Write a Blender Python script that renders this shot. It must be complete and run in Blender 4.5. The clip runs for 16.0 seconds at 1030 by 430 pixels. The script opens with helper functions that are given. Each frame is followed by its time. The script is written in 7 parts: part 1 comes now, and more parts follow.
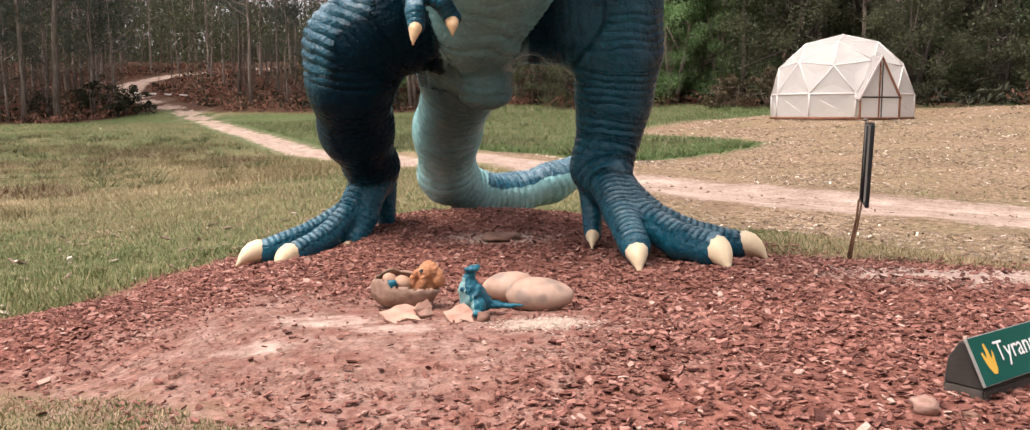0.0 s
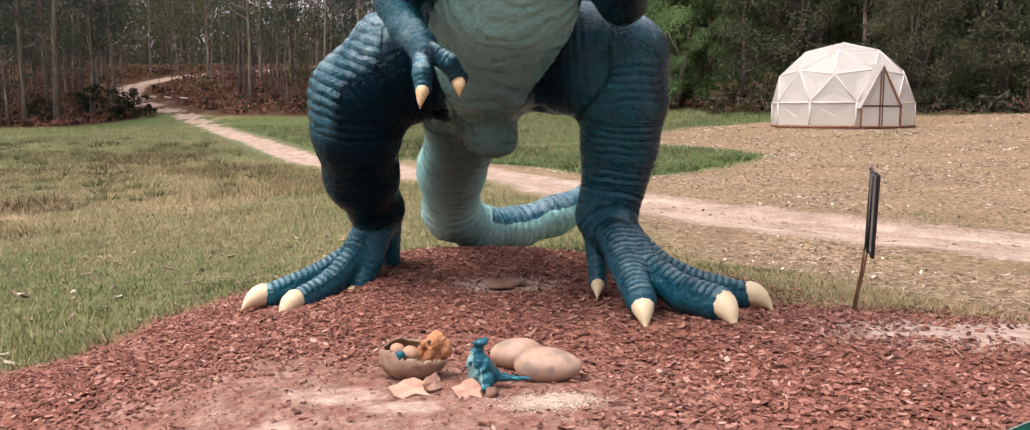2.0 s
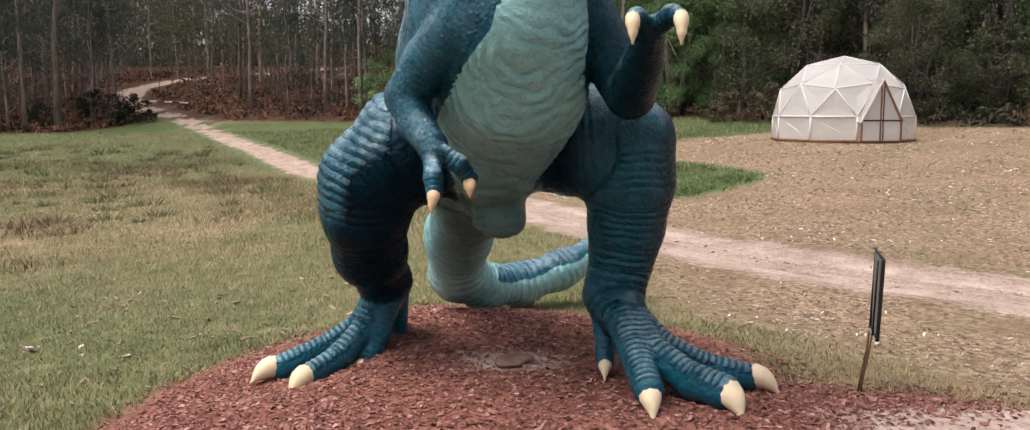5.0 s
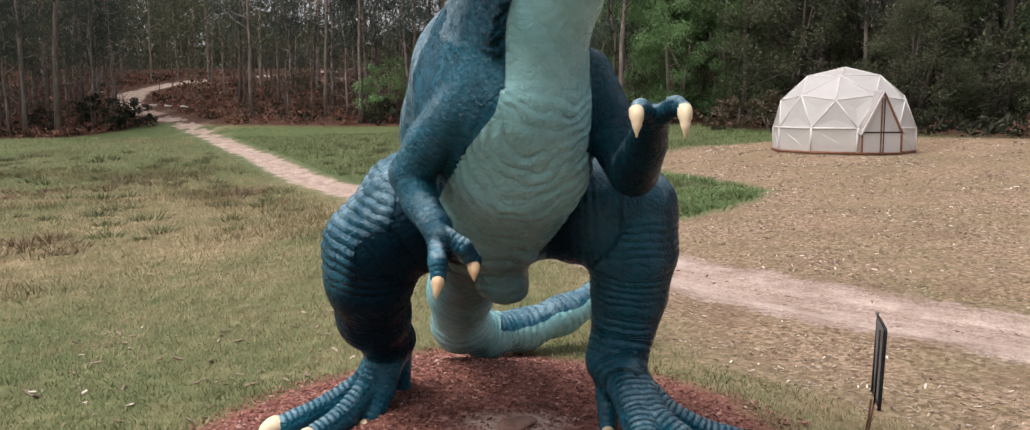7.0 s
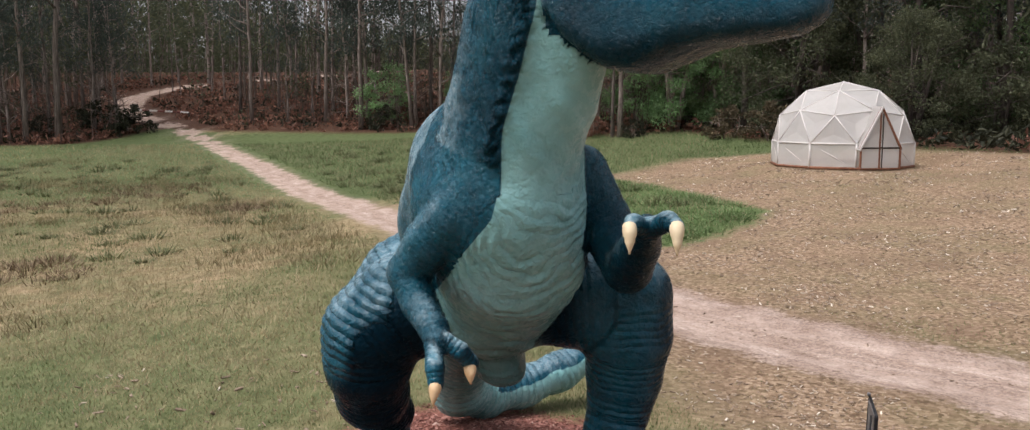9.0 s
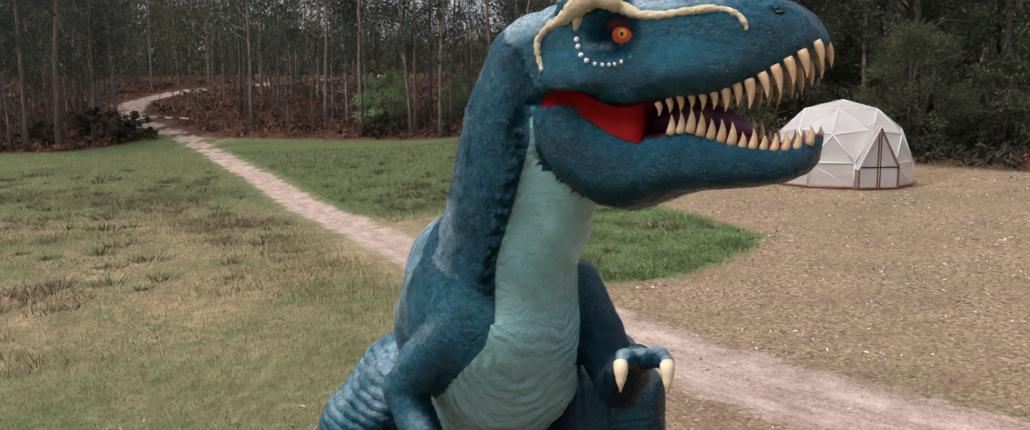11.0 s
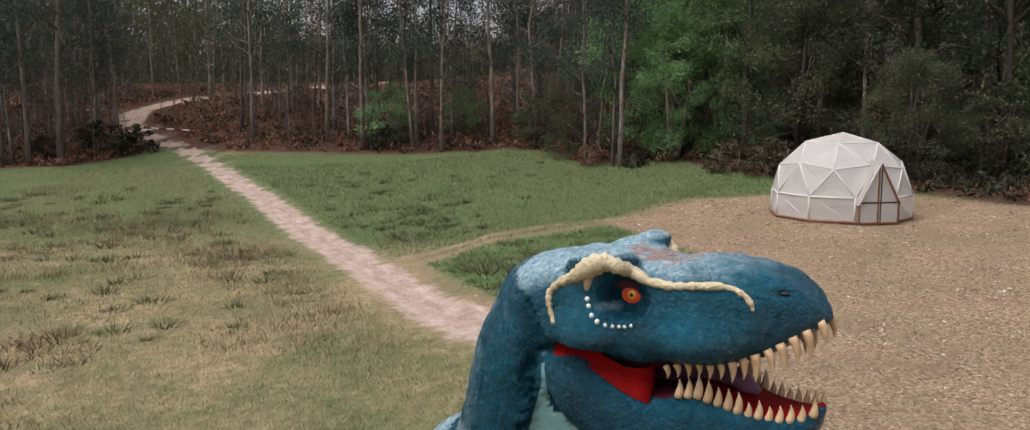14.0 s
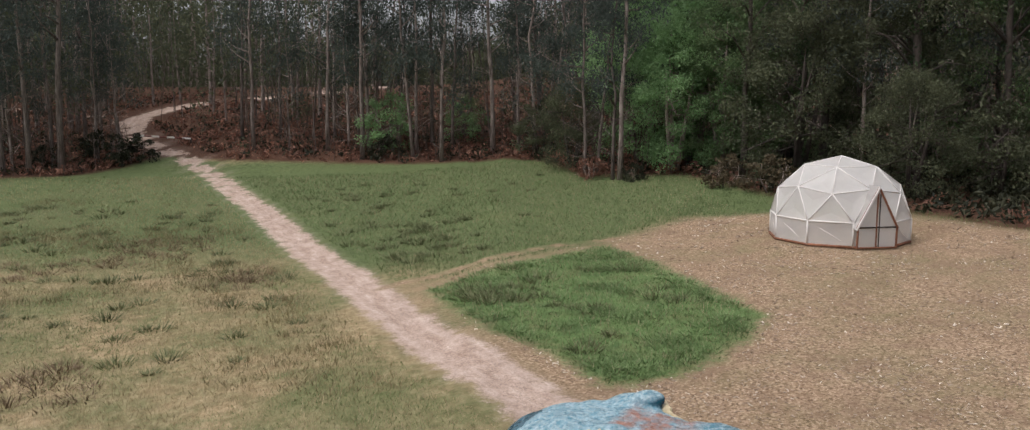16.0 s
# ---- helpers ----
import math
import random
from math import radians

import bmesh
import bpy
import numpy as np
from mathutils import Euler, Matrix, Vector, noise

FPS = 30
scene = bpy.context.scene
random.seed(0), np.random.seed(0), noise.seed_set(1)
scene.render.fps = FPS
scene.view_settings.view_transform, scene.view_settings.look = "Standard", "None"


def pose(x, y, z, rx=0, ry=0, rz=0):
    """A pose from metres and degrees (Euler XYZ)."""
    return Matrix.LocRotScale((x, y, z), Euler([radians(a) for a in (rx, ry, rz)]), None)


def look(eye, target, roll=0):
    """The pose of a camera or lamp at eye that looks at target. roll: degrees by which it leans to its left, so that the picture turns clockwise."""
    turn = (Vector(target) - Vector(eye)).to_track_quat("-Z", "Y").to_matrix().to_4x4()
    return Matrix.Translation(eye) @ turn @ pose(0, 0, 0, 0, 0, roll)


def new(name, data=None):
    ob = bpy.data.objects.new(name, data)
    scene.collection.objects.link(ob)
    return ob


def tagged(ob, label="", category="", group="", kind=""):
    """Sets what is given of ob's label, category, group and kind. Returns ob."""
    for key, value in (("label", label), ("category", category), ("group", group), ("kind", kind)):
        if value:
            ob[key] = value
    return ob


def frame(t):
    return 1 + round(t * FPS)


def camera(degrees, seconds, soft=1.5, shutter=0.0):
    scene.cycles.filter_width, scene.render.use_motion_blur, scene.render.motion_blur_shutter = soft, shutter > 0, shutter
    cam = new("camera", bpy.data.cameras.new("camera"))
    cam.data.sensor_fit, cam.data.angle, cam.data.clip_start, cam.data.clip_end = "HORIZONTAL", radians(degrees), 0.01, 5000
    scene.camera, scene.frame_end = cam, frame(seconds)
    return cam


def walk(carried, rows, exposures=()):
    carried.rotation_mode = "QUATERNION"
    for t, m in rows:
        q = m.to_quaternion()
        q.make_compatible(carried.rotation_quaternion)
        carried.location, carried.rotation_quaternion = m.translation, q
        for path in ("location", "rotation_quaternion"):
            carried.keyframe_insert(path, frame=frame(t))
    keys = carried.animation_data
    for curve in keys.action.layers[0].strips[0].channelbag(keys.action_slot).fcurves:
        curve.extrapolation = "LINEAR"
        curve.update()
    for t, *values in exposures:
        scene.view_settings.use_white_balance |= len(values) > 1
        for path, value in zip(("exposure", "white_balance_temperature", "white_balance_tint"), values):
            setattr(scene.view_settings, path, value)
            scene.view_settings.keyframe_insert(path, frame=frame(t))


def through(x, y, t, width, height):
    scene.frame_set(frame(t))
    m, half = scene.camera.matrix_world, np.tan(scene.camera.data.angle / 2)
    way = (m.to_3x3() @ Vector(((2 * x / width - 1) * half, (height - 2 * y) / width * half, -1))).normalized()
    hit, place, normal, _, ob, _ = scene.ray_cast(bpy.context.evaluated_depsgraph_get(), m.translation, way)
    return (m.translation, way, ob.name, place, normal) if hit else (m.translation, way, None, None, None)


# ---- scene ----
cam = camera(58.5, 16.0, 1.2)
METRES, EYE, TILT, LEAN, TURN = 6.3, 1.25, -6.5, 0.0, 0.0
ROWS = [
    (0.0, 0.0, 0.0, 0.0, 0.0, 0.0, 0.0),
    (0.5, 0.0009, 0.0041, 0.019, 0.0, -0.01, -0.01),
    (1.0, -0.0004, 0.0038, 0.0348, -0.0, -0.03, -0.01),
    (1.5, -0.0041, 0.0016, 0.051, -0.01, -0.06, -0.01),
    (2.0, -0.0076, -0.0004, 0.0666, -0.02, -0.08, -0.01),
    (2.5, -0.0099, -0.0005, 0.0836, -0.02, -0.11, -0.02),
    (3.0, -0.0119, -0.0004, 0.1022, -0.03, -0.13, -0.03),
    (3.5, -0.0138, -0.0029, 0.1197, -0.02, -0.16, -0.02),
    (4.0, -0.0152, -0.006, 0.1382, -0.04, -0.18, -0.01),
    (6.5, -0.0229, -0.0169, 0.2451, -0.05, -0.34, -0.01),
    (7.0, -0.0232, -0.0142, 0.2706, -0.05, -0.37, -0.01),
    (7.5, -0.025, -0.017, 0.2952, -0.05, -0.4, 0.0),
    (8.0, -0.0236, -0.0227, 0.3225, -0.05, -0.43, 0.01),
    (8.5, -0.0218, -0.0266, 0.3542, -0.03, -0.46, 0.01),
    (9.0, -0.0182, -0.0312, 0.3883, -0.03, -0.5, 0.02),
    (11.5, -0.0112, -0.0511, 0.5727, -0.02, -0.72, -0.06),
    (12.0, -0.0128, -0.0574, 0.6162, -0.01, -0.77, -0.06),
    (12.5, -0.0152, -0.0616, 0.6612, -0.01, -0.83, -0.07),
    (13.0, -0.0178, -0.0654, 0.7067, -0.0, -0.89, -0.09),
    (13.5, -0.0202, -0.0681, 0.7522, -0.0, -0.94, -0.11),
    (14.0, -0.0247, -0.0714, 0.7991, -0.02, -1.0, -0.12),
    (14.5, -0.0256, -0.0744, 0.8458, -0.02, -1.07, -0.15),
    (15.0, -0.0268, -0.0831, 0.8938, -0.02, -1.13, -0.14),
    (15.5, -0.0266, -0.0893, 0.9431, -0.03, -1.19, -0.14),
    (16.0, -0.0218, -0.0924, 0.99, -0.01, -1.24, -0.15),
]
walk(cam, [(t, pose(0, 0, EYE, TILT, LEAN, TURN) @ pose(METRES * x, METRES * y, METRES * z, 90 + pitch, roll, yaw)) for t, x, y, z, yaw, pitch, roll in ROWS],
     [(0.0, 0.85, 6900, 19), (1.5, 0.80, 6850, 18.5), (4.0, 0.62, 6650, 16), (7.0, 0.46, 6400, 14.8), (9.0, 0.36, 6350, 14.6), (12.5, 0.26, 6300, 14.6), (16.0, 0.15, 6300, 13.0)])

from mathutils.bvhtree import BVHTree

# ---------------------------------------------------------------- light
world = bpy.data.worlds.new("overcast_sky")
scene.world = world
world.use_nodes = True
wn, wl = world.node_tree.nodes, world.node_tree.links
sky = wn.new("ShaderNodeTexSky")
sky.sky_type, sky.sun_disc = "NISHITA", False
sky.sun_elevation, sky.sun_rotation = radians(65), radians(243)
sky.air_density, sky.dust_density, sky.ozone_density = 1.0, 4.0, 1.0
soft_sky = wn.new("ShaderNodeHueSaturation")
soft_sky.inputs["Saturation"].default_value = 0.25
wl.new(sky.outputs[0], soft_sky.inputs["Color"])
wl.new(soft_sky.outputs[0], wn["Background"].inputs["Color"])
wn["Background"].inputs["Strength"].default_value = 0.15
sun = new("sun", bpy.data.lights.new("sun", "SUN"))
sun.data.energy, sun.data.angle, sun.data.color = 2.0, radians(35), (1.0, 0.95, 0.88)
sun.matrix_world = look((-10, -5, 24), (0, 0, 0))


# ---------------------------------------------------------------- helpers
rng = np.random.default_rng(7)


def smooth(a, b, x):
    u = np.clip((x - a) / (b - a), 0, 1)
    return u * u * (3 - 2 * u)


def mesh_of(name, verts, faces, mats=(), smooth_shade=False, mat_index=None):
    """A mesh from arrays of vertices and equal-sided faces."""
    verts, faces = np.asarray(verts, np.float32), np.asarray(faces, np.int32)
    me = bpy.data.meshes.new(name)
    n, k = faces.shape
    me.vertices.add(len(verts))
    me.vertices.foreach_set("co", verts.ravel())
    me.loops.add(n * k)
    me.loops.foreach_set("vertex_index", faces.ravel())
    me.polygons.add(n)
    me.polygons.foreach_set("loop_start", np.arange(0, n * k, k, dtype=np.int32))
    for m in mats:
        me.materials.append(m)
    if mat_index is not None:
        me.polygons.foreach_set("material_index", np.asarray(mat_index, np.int32))
    me.update(calc_edges=True)
    me.polygons.foreach_set("use_smooth", np.full(n, smooth_shade))
    return me


def attribute(me, name, values):
    a = me.attributes.new(name, "FLOAT", "POINT")
    a.data.foreach_set("value", np.asarray(values, np.float32))


def part(name, bm, material, parent, label="", smooth_shade=True):
    """Links a bmesh as one mesh object under a thing or a part."""
    me = bpy.data.meshes.new(name)
    bm.to_mesh(me)
    bm.free()
    me.materials.append(material)
    me.polygons.foreach_set("use_smooth", np.full(len(me.polygons), smooth_shade))
    ob = new(name, me)
    ob.parent = parent
    return tagged(ob, label)


def empty(name, m=None):
    ob = new(name)
    ob.empty_display_size = 0.1
    if m is not None:
        ob.matrix_world = m
    return ob


def tube_bm(points, radii, sides=8, bm=None):
    """A tapered tube through points, closed at both ends."""
    bm = bm or bmesh.new()
    pts = [Vector(p) for p in points]
    rings = []
    up = Vector((0.13, 0.31, 0.94)).normalized()
    for i, p in enumerate(pts):
        d = (pts[min(i + 1, len(pts) - 1)] - pts[max(i - 1, 0)]).normalized()
        a = d.cross(up)
        if a.length < 0.05:
            a = d.cross(Vector((1, 0, 0)))
        a.normalize()
        b = d.cross(a)
        rings.append([bm.verts.new(p + (a * math.cos(q) + b * math.sin(q)) * radii[i])
                      for q in (2 * math.pi * j / sides for j in range(sides))])
    for r0, r1 in zip(rings, rings[1:]):
        for j in range(sides):
            bm.faces.new((r0[j], r0[(j + 1) % sides], r1[(j + 1) % sides], r1[j]))
    bm.faces.new(rings[0][::-1])
    bm.faces.new(rings[-1])
    return bm


def box_bm(size, centre=(0, 0, 0), bevel=0.0, bm=None, m=None):
    bm = bm or bmesh.new()
    made = bmesh.ops.create_cube(bm, size=1.0)["verts"]
    bmesh.ops.scale(bm, vec=size, verts=made)
    bmesh.ops.translate(bm, vec=centre, verts=made)
    if bevel:
        edges = list({e for v in made for e in v.link_edges})
        made = [v for v in bmesh.ops.bevel(bm, geom=edges, offset=bevel, segments=2, affect="EDGES")["verts"]]
    if m is not None:
        bmesh.ops.transform(bm, matrix=m, verts=list({v for v in made}))
    return bm


# ---------------------------------------------------------------- materials
class Nodes:
    """A small wrapper to write a node material in a few lines."""

    def __init__(self, name, rough=0.8, metal=0.0, spec=0.4):
        self.mat = bpy.data.materials.new(name)
        self.mat.use_nodes = True
        self.n, self.l = self.mat.node_tree.nodes, self.mat.node_tree.links
        self.b = self.n["Principled BSDF"]
        self.b.inputs["Roughness"].default_value = rough
        self.b.inputs["Metallic"].default_value = metal
        self.b.inputs["Specular IOR Level"].default_value = spec

    def coord(self, kind="Object"):
        return self.n.new("ShaderNodeTexCoord").outputs[kind]

    def scaled(self, v, s):
        m = self.n.new("ShaderNodeMapping")
        m.inputs["Scale"].default_value = s
        self.l.new(v, m.inputs["Vector"])
        return m.outputs[0]

    def noise(self, scale, detail=4, rough=0.6, vector=None, distort=0.0):
        t = self.n.new("ShaderNodeTexNoise")
        t.inputs["Scale"].default_value, t.inputs["Detail"].default_value = scale, detail
        t.inputs["Roughness"].default_value, t.inputs["Distortion"].default_value = rough, distort
        self.l.new(vector or self.coord(), t.inputs["Vector"])
        return t.outputs["Fac"]

    def noise_vector(self, scale, amount):
        t, m = self.n.new("ShaderNodeTexNoise"), self.n.new("ShaderNodeMix")
        t.inputs["Scale"].default_value = scale
        m.data_type, m.blend_type = "RGBA", "ADD"
        m.inputs[0].default_value = amount
        at = self.coord()
        self.l.new(at, t.inputs["Vector"])
        self.l.new(at, m.inputs[6])
        self.l.new(t.outputs["Color"], m.inputs[7])
        return m.outputs[2]

    def voronoi(self, scale, vector=None, feature="F1", out="Distance"):
        t = self.n.new("ShaderNodeTexVoronoi")
        t.feature = feature
        t.inputs["Scale"].default_value = scale
        self.l.new(vector or self.coord(), t.inputs["Vector"])
        return t.outputs[out]

    def attr(self, name):
        t = self.n.new("ShaderNodeAttribute")
        t.attribute_name = name
        return t.outputs["Fac"]

    def ramp(self, fac, stops):
        r = self.n.new("ShaderNodeValToRGB")
        el = r.color_ramp.elements
        while len(el) < len(stops):
            el.new(0.5)
        for e, (p, c) in zip(el, stops):
            e.position, e.color = p, (*c, 1) if not isinstance(c, (int, float)) else (c, c, c, 1)
        self.l.new(fac, r.inputs[0])
        return r.outputs[0]

    def math(self, op, a, b=None, clamp=False):
        m = self.n.new("ShaderNodeMath")
        m.operation, m.use_clamp = op, clamp
        for i, v in enumerate((a, b)):
            if v is None:
                continue
            if isinstance(v, (int, float)):
                m.inputs[i].default_value = v
            else:
                self.l.new(v, m.inputs[i])
        return m.outputs[0]

    def mix(self, fac, a, b, mode="MIX"):
        m = self.n.new("ShaderNodeMix")
        m.data_type, m.blend_type = "RGBA", mode
        for s, v in ((m.inputs[0], fac), (m.inputs[6], a), (m.inputs[7], b)):
            if isinstance(v, (int, float)):
                s.default_value = v
            elif isinstance(v, tuple):
                s.default_value = (*v, 1)
            else:
                self.l.new(v, s)
        return m.outputs[2]

    def colour(self, c):
        if isinstance(c, tuple):
            self.b.inputs["Base Color"].default_value = (*c, 1)
        else:
            self.l.new(c, self.b.inputs["Base Color"])
        return self

    def rough(self, r):
        self.l.new(r, self.b.inputs["Roughness"])
        return self

    def bump(self, height, strength=0.5, distance=0.01):
        b = self.n.new("ShaderNodeBump")
        b.inputs["Strength"].default_value, b.inputs["Distance"].default_value = strength, distance
        self.l.new(height, b.inputs["Height"])
        old = self.b.inputs["Normal"].links
        if old:
            self.l.new(old[0].from_socket, b.inputs["Normal"])
        self.l.new(b.outputs[0], self.b.inputs["Normal"])
        return self

    def island(self):
        return self.n.new("ShaderNodeNewGeometry").outputs["Random Per Island"]

    def object_random(self):
        return self.n.new("ShaderNodeObjectInfo").outputs["Random"]


def speckled(name, c0, c1, scale=20, rough=0.7, bump=0.3, dist=0.004, spec=0.3):
    s = Nodes(name, rough, spec=spec)
    big, fine = s.noise(scale * 0.15, 3), s.noise(scale, 5)
    f = s.math("ADD", s.math("MULTIPLY", big, 0.6), s.math("MULTIPLY", fine, 0.4))
    s.colour(s.ramp(f, [(0.35, c0), (0.65, c1)])).bump(fine, bump, dist)
    return s.mat


def leafy(name, dark, light, through=0.25, rough=0.6):
    """Foliage, each leaf with a tone of its own, that lets some light through."""
    s = Nodes(name, rough, spec=0.25)
    c = s.ramp(s.island(), [(0.0, dark), (0.8, tuple((a + b) / 2 for a, b in zip(dark, light))), (1.0, light)])
    big = s.ramp(s.noise(0.35, 2), [(0.3, 0.7), (0.7, 1.25)])
    c = s.mix(1.0, c, big, "MULTIPLY")
    s.colour(c)
    t = s.n.new("ShaderNodeBsdfTranslucent")
    s.l.new(c, t.inputs["Color"])
    m = s.n.new("ShaderNodeMixShader")
    m.inputs[0].default_value = through
    s.l.new(s.b.outputs[0], m.inputs[1])
    s.l.new(t.outputs[0], m.inputs[2])
    s.l.new(m.outputs[0], s.n["Material Output"].inputs["Surface"])
    return s.mat


def skin_material():
    s = Nodes("painted_statue_skin", 0.28, spec=0.50)
    belly, pale, dark = s.attr("belly"), s.attr("pale"), s.attr("dark")
    big, fine, mid = s.noise(1.6, 4), s.noise(30, 5), s.noise(9, 4)
    blue = s.ramp(s.math("ADD", s.math("MULTIPLY", big, 0.75), s.math("MULTIPLY", mid, 0.25)), [(0.28, (0.0016, 0.036, 0.060)), (0.52, (0.0026, 0.072, 0.114)), (0.78, (0.0050, 0.125, 0.184))])
    teal = s.ramp(big, [(0.25, (0.15, 0.36, 0.37)), (0.75, (0.28, 0.53, 0.53))])
    edge = s.math("ADD", belly, s.math("MULTIPLY", s.math("SUBTRACT", s.noise(12, 4), 0.5), 0.4))
    c = s.mix(s.ramp(edge, [(0.42, 0.0), (0.58, 1.0)]), blue, teal)
    # dark holds airbrushing together with shade painted into the colour
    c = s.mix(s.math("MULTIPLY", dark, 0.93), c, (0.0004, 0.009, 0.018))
    # folds run round limbs and across the belly, broken up here and there
    tidy = s.attr("tidy")
    loose = s.math("SUBTRACT", 1.0, tidy)
    ph = s.math("ADD", s.attr("fold"), s.math("MULTIPLY", s.math("MULTIPLY", s.math("SUBTRACT", s.noise(3.2, 4), 0.5), 1.5), loose))
    ph = s.math("ADD", ph, s.math("MULTIPLY", s.math("MULTIPLY", s.math("SUBTRACT", s.noise(17, 3), 0.5), 0.6), loose))
    ridge = s.math("POWER", s.math("MULTIPLY", s.math("PINGPONG", ph, 0.5), 2.0), 0.55)
    gate = s.ramp(s.noise(4.0, 5, 0.68, distort=0.6), [(0.36, 0.15), (0.62, 1.0)])
    gate = s.math("MAXIMUM", gate, tidy)
    amount = s.math("MULTIPLY", s.attr("deep"), gate, True)
    relief = s.math("MULTIPLY", ridge, amount)
    # creases between the folds get a darker colour
    crease_dark = s.math("MULTIPLY", s.math("MULTIPLY", s.ramp(ridge, [(0.0, 1.0), (0.45, 0.0)]), amount), 0.42)
    c = s.mix(crease_dark, c, s.mix(0.75, c, (0.002, 0.012, 0.02)))
    # pale weathered paint, with sky sheen painted into the same mask
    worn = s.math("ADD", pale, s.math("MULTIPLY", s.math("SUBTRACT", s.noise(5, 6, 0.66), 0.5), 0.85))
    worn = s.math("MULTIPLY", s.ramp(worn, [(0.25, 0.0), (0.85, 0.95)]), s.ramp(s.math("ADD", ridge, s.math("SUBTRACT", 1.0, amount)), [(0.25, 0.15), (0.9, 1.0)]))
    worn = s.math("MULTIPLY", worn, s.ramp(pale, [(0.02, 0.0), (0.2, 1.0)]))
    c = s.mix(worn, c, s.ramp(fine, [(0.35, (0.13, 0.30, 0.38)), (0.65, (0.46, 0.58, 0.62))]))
    c = s.mix(s.math("MULTIPLY", s.attr("rust"), s.ramp(s.noise(8, 5, 0.7), [(0.36, 0.0), (0.58, 0.9)])), c, (0.36, 0.15, 0.09))
    s.colour(c)
    s.rough(s.ramp(mid, [(0.3, 0.20), (0.7, 0.34)]))
    pebble = s.voronoi(38, feature="SMOOTH_F1")
    hide = s.math("MULTIPLY", s.voronoi(17, s.noise_vector(6, 0.12), feature="DISTANCE_TO_EDGE"), s.attr("hide"))
    leather = s.math("MULTIPLY", s.noise(26, 6, 0.66, distort=1.2), s.math("ADD", 0.30, s.attr("hide")))
    line = s.noise(3.4, 5, 0.62, s.scaled(s.noise_vector(1.2, 0.35), (3.6, 3.6, 0.75)))
    line = s.math("MULTIPLY", s.math("POWER", s.math("MULTIPLY", s.math("PINGPONG", s.math("MULTIPLY", line, 5.0), 0.5), 2.0), 0.6), s.attr("crease"))
    s.bump(line, 1.0, 0.020).bump(relief, 1.0, 0.024).bump(s.ramp(hide, [(0.0, 0.0), (0.06, 1.0)]), 0.35, 0.006).bump(s.noise(8, 4, 0.6, distort=0.5), 0.6, 0.026)
    s.bump(leather, 1.0, 0.027).bump(pebble, 0.5, 0.010).bump(fine, 0.25, 0.006)
    s.l.new(s.ramp(dark, [(0.0, 0.32), (1.0, 0.06)]), s.b.inputs["Specular IOR Level"])
    return s.mat


SKIN = skin_material()
CLAW = speckled("cream_claw_paint", (0.62, 0.49, 0.31), (0.78, 0.66, 0.46), 14, 0.45, 0.2)
TOOTH = speckled("tooth_paint", (0.46, 0.27, 0.13), (0.74, 0.55, 0.34), 22, 0.4, 0.2)
MOUTH = speckled("red_mouth_paint", (0.10, 0.0015, 0.002), (0.24, 0.004, 0.004), 12, 0.75, 0.35, 0.008, 0.06)
GUM = speckled("dark_gum_paint", (0.02, 0.003, 0.007), (0.09, 0.012, 0.02), 12, 0.4, 0.35, 0.008)
TONGUE = speckled("purple_tongue_paint", (0.09, 0.03, 0.08), (0.30, 0.14, 0.22), 12, 0.35, 0.3)
IVORY = speckled("cream_brow_paint", (0.50, 0.41, 0.25), (0.72, 0.63, 0.43), 34, 0.7, 1.0, 0.025)
DOT = speckled("white_dot_paint", (0.6, 0.6, 0.56), (0.75, 0.75, 0.7), 20, 0.5)
EYE_ORANGE = speckled("orange_eye_paint", (0.50, 0.045, 0.015), (0.68, 0.10, 0.035), 26, 0.35, 0.5)
EYE_YELLOW = speckled("yellow_iris_paint", (0.66, 0.34, 0.03), (0.78, 0.47, 0.07), 40, 0.2)
BLACK = speckled("black_paint", (0.006, 0.006, 0.007), (0.012, 0.012, 0.013), 30, 0.35)

# ---------------------------------------------------------------- ground
TRACK = np.array([(-18, 126), (-31.8, 117), (-38.8, 112.7), (-42.2, 106), (-41.9, 100), (-39.1, 94.5), (-34.8, 89.3), (-30.3, 84.8), (-26.3, 79), (-22, 70.5), (-16.4, 59.5), (-11.8, 49.5),
                  (-7.85, 41), (-5.1, 34), (-3.2, 29.4), (-1.75, 26.2), (-0.5, 23.5), (0.75, 21), (2.3, 18), (3.9, 15.4), (5.4, 13.6), (7.2, 11.8),
                  (10, 9.4), (16, 5.9), (30, -2)], float)
BRANCH = np.array([(-41.0, 100), (-46, 104), (-54, 108), (-66, 110)], float)
SIDE_PATH = np.array([(-5.6, 37.2), (-2.6, 39.9), (-0.3, 42.0), (2.2, 44.6), (5.4, 46.0)], float)
CLOVER = np.array([(-3.7, 36.2), (4.3, 44.2), (5.9, 39), (7.3, 33), (8.0, 29.8), (6.9, 27), (4.4, 24.0), (2.3, 22.9), (1.3, 25.2), (-0.9, 28.6)], float)
LITTER = np.array([(4.6, 45.6), (9, 49.6), (13.3, 49), (20, 46), (23, 38.5), (34, 30), (70, 15), (70, -40), (5, -40), (4.6, 6), (1.5, 12), (1.2, 20),
                   (-4.6, 37.4), (-3.6, 37.4)], float)
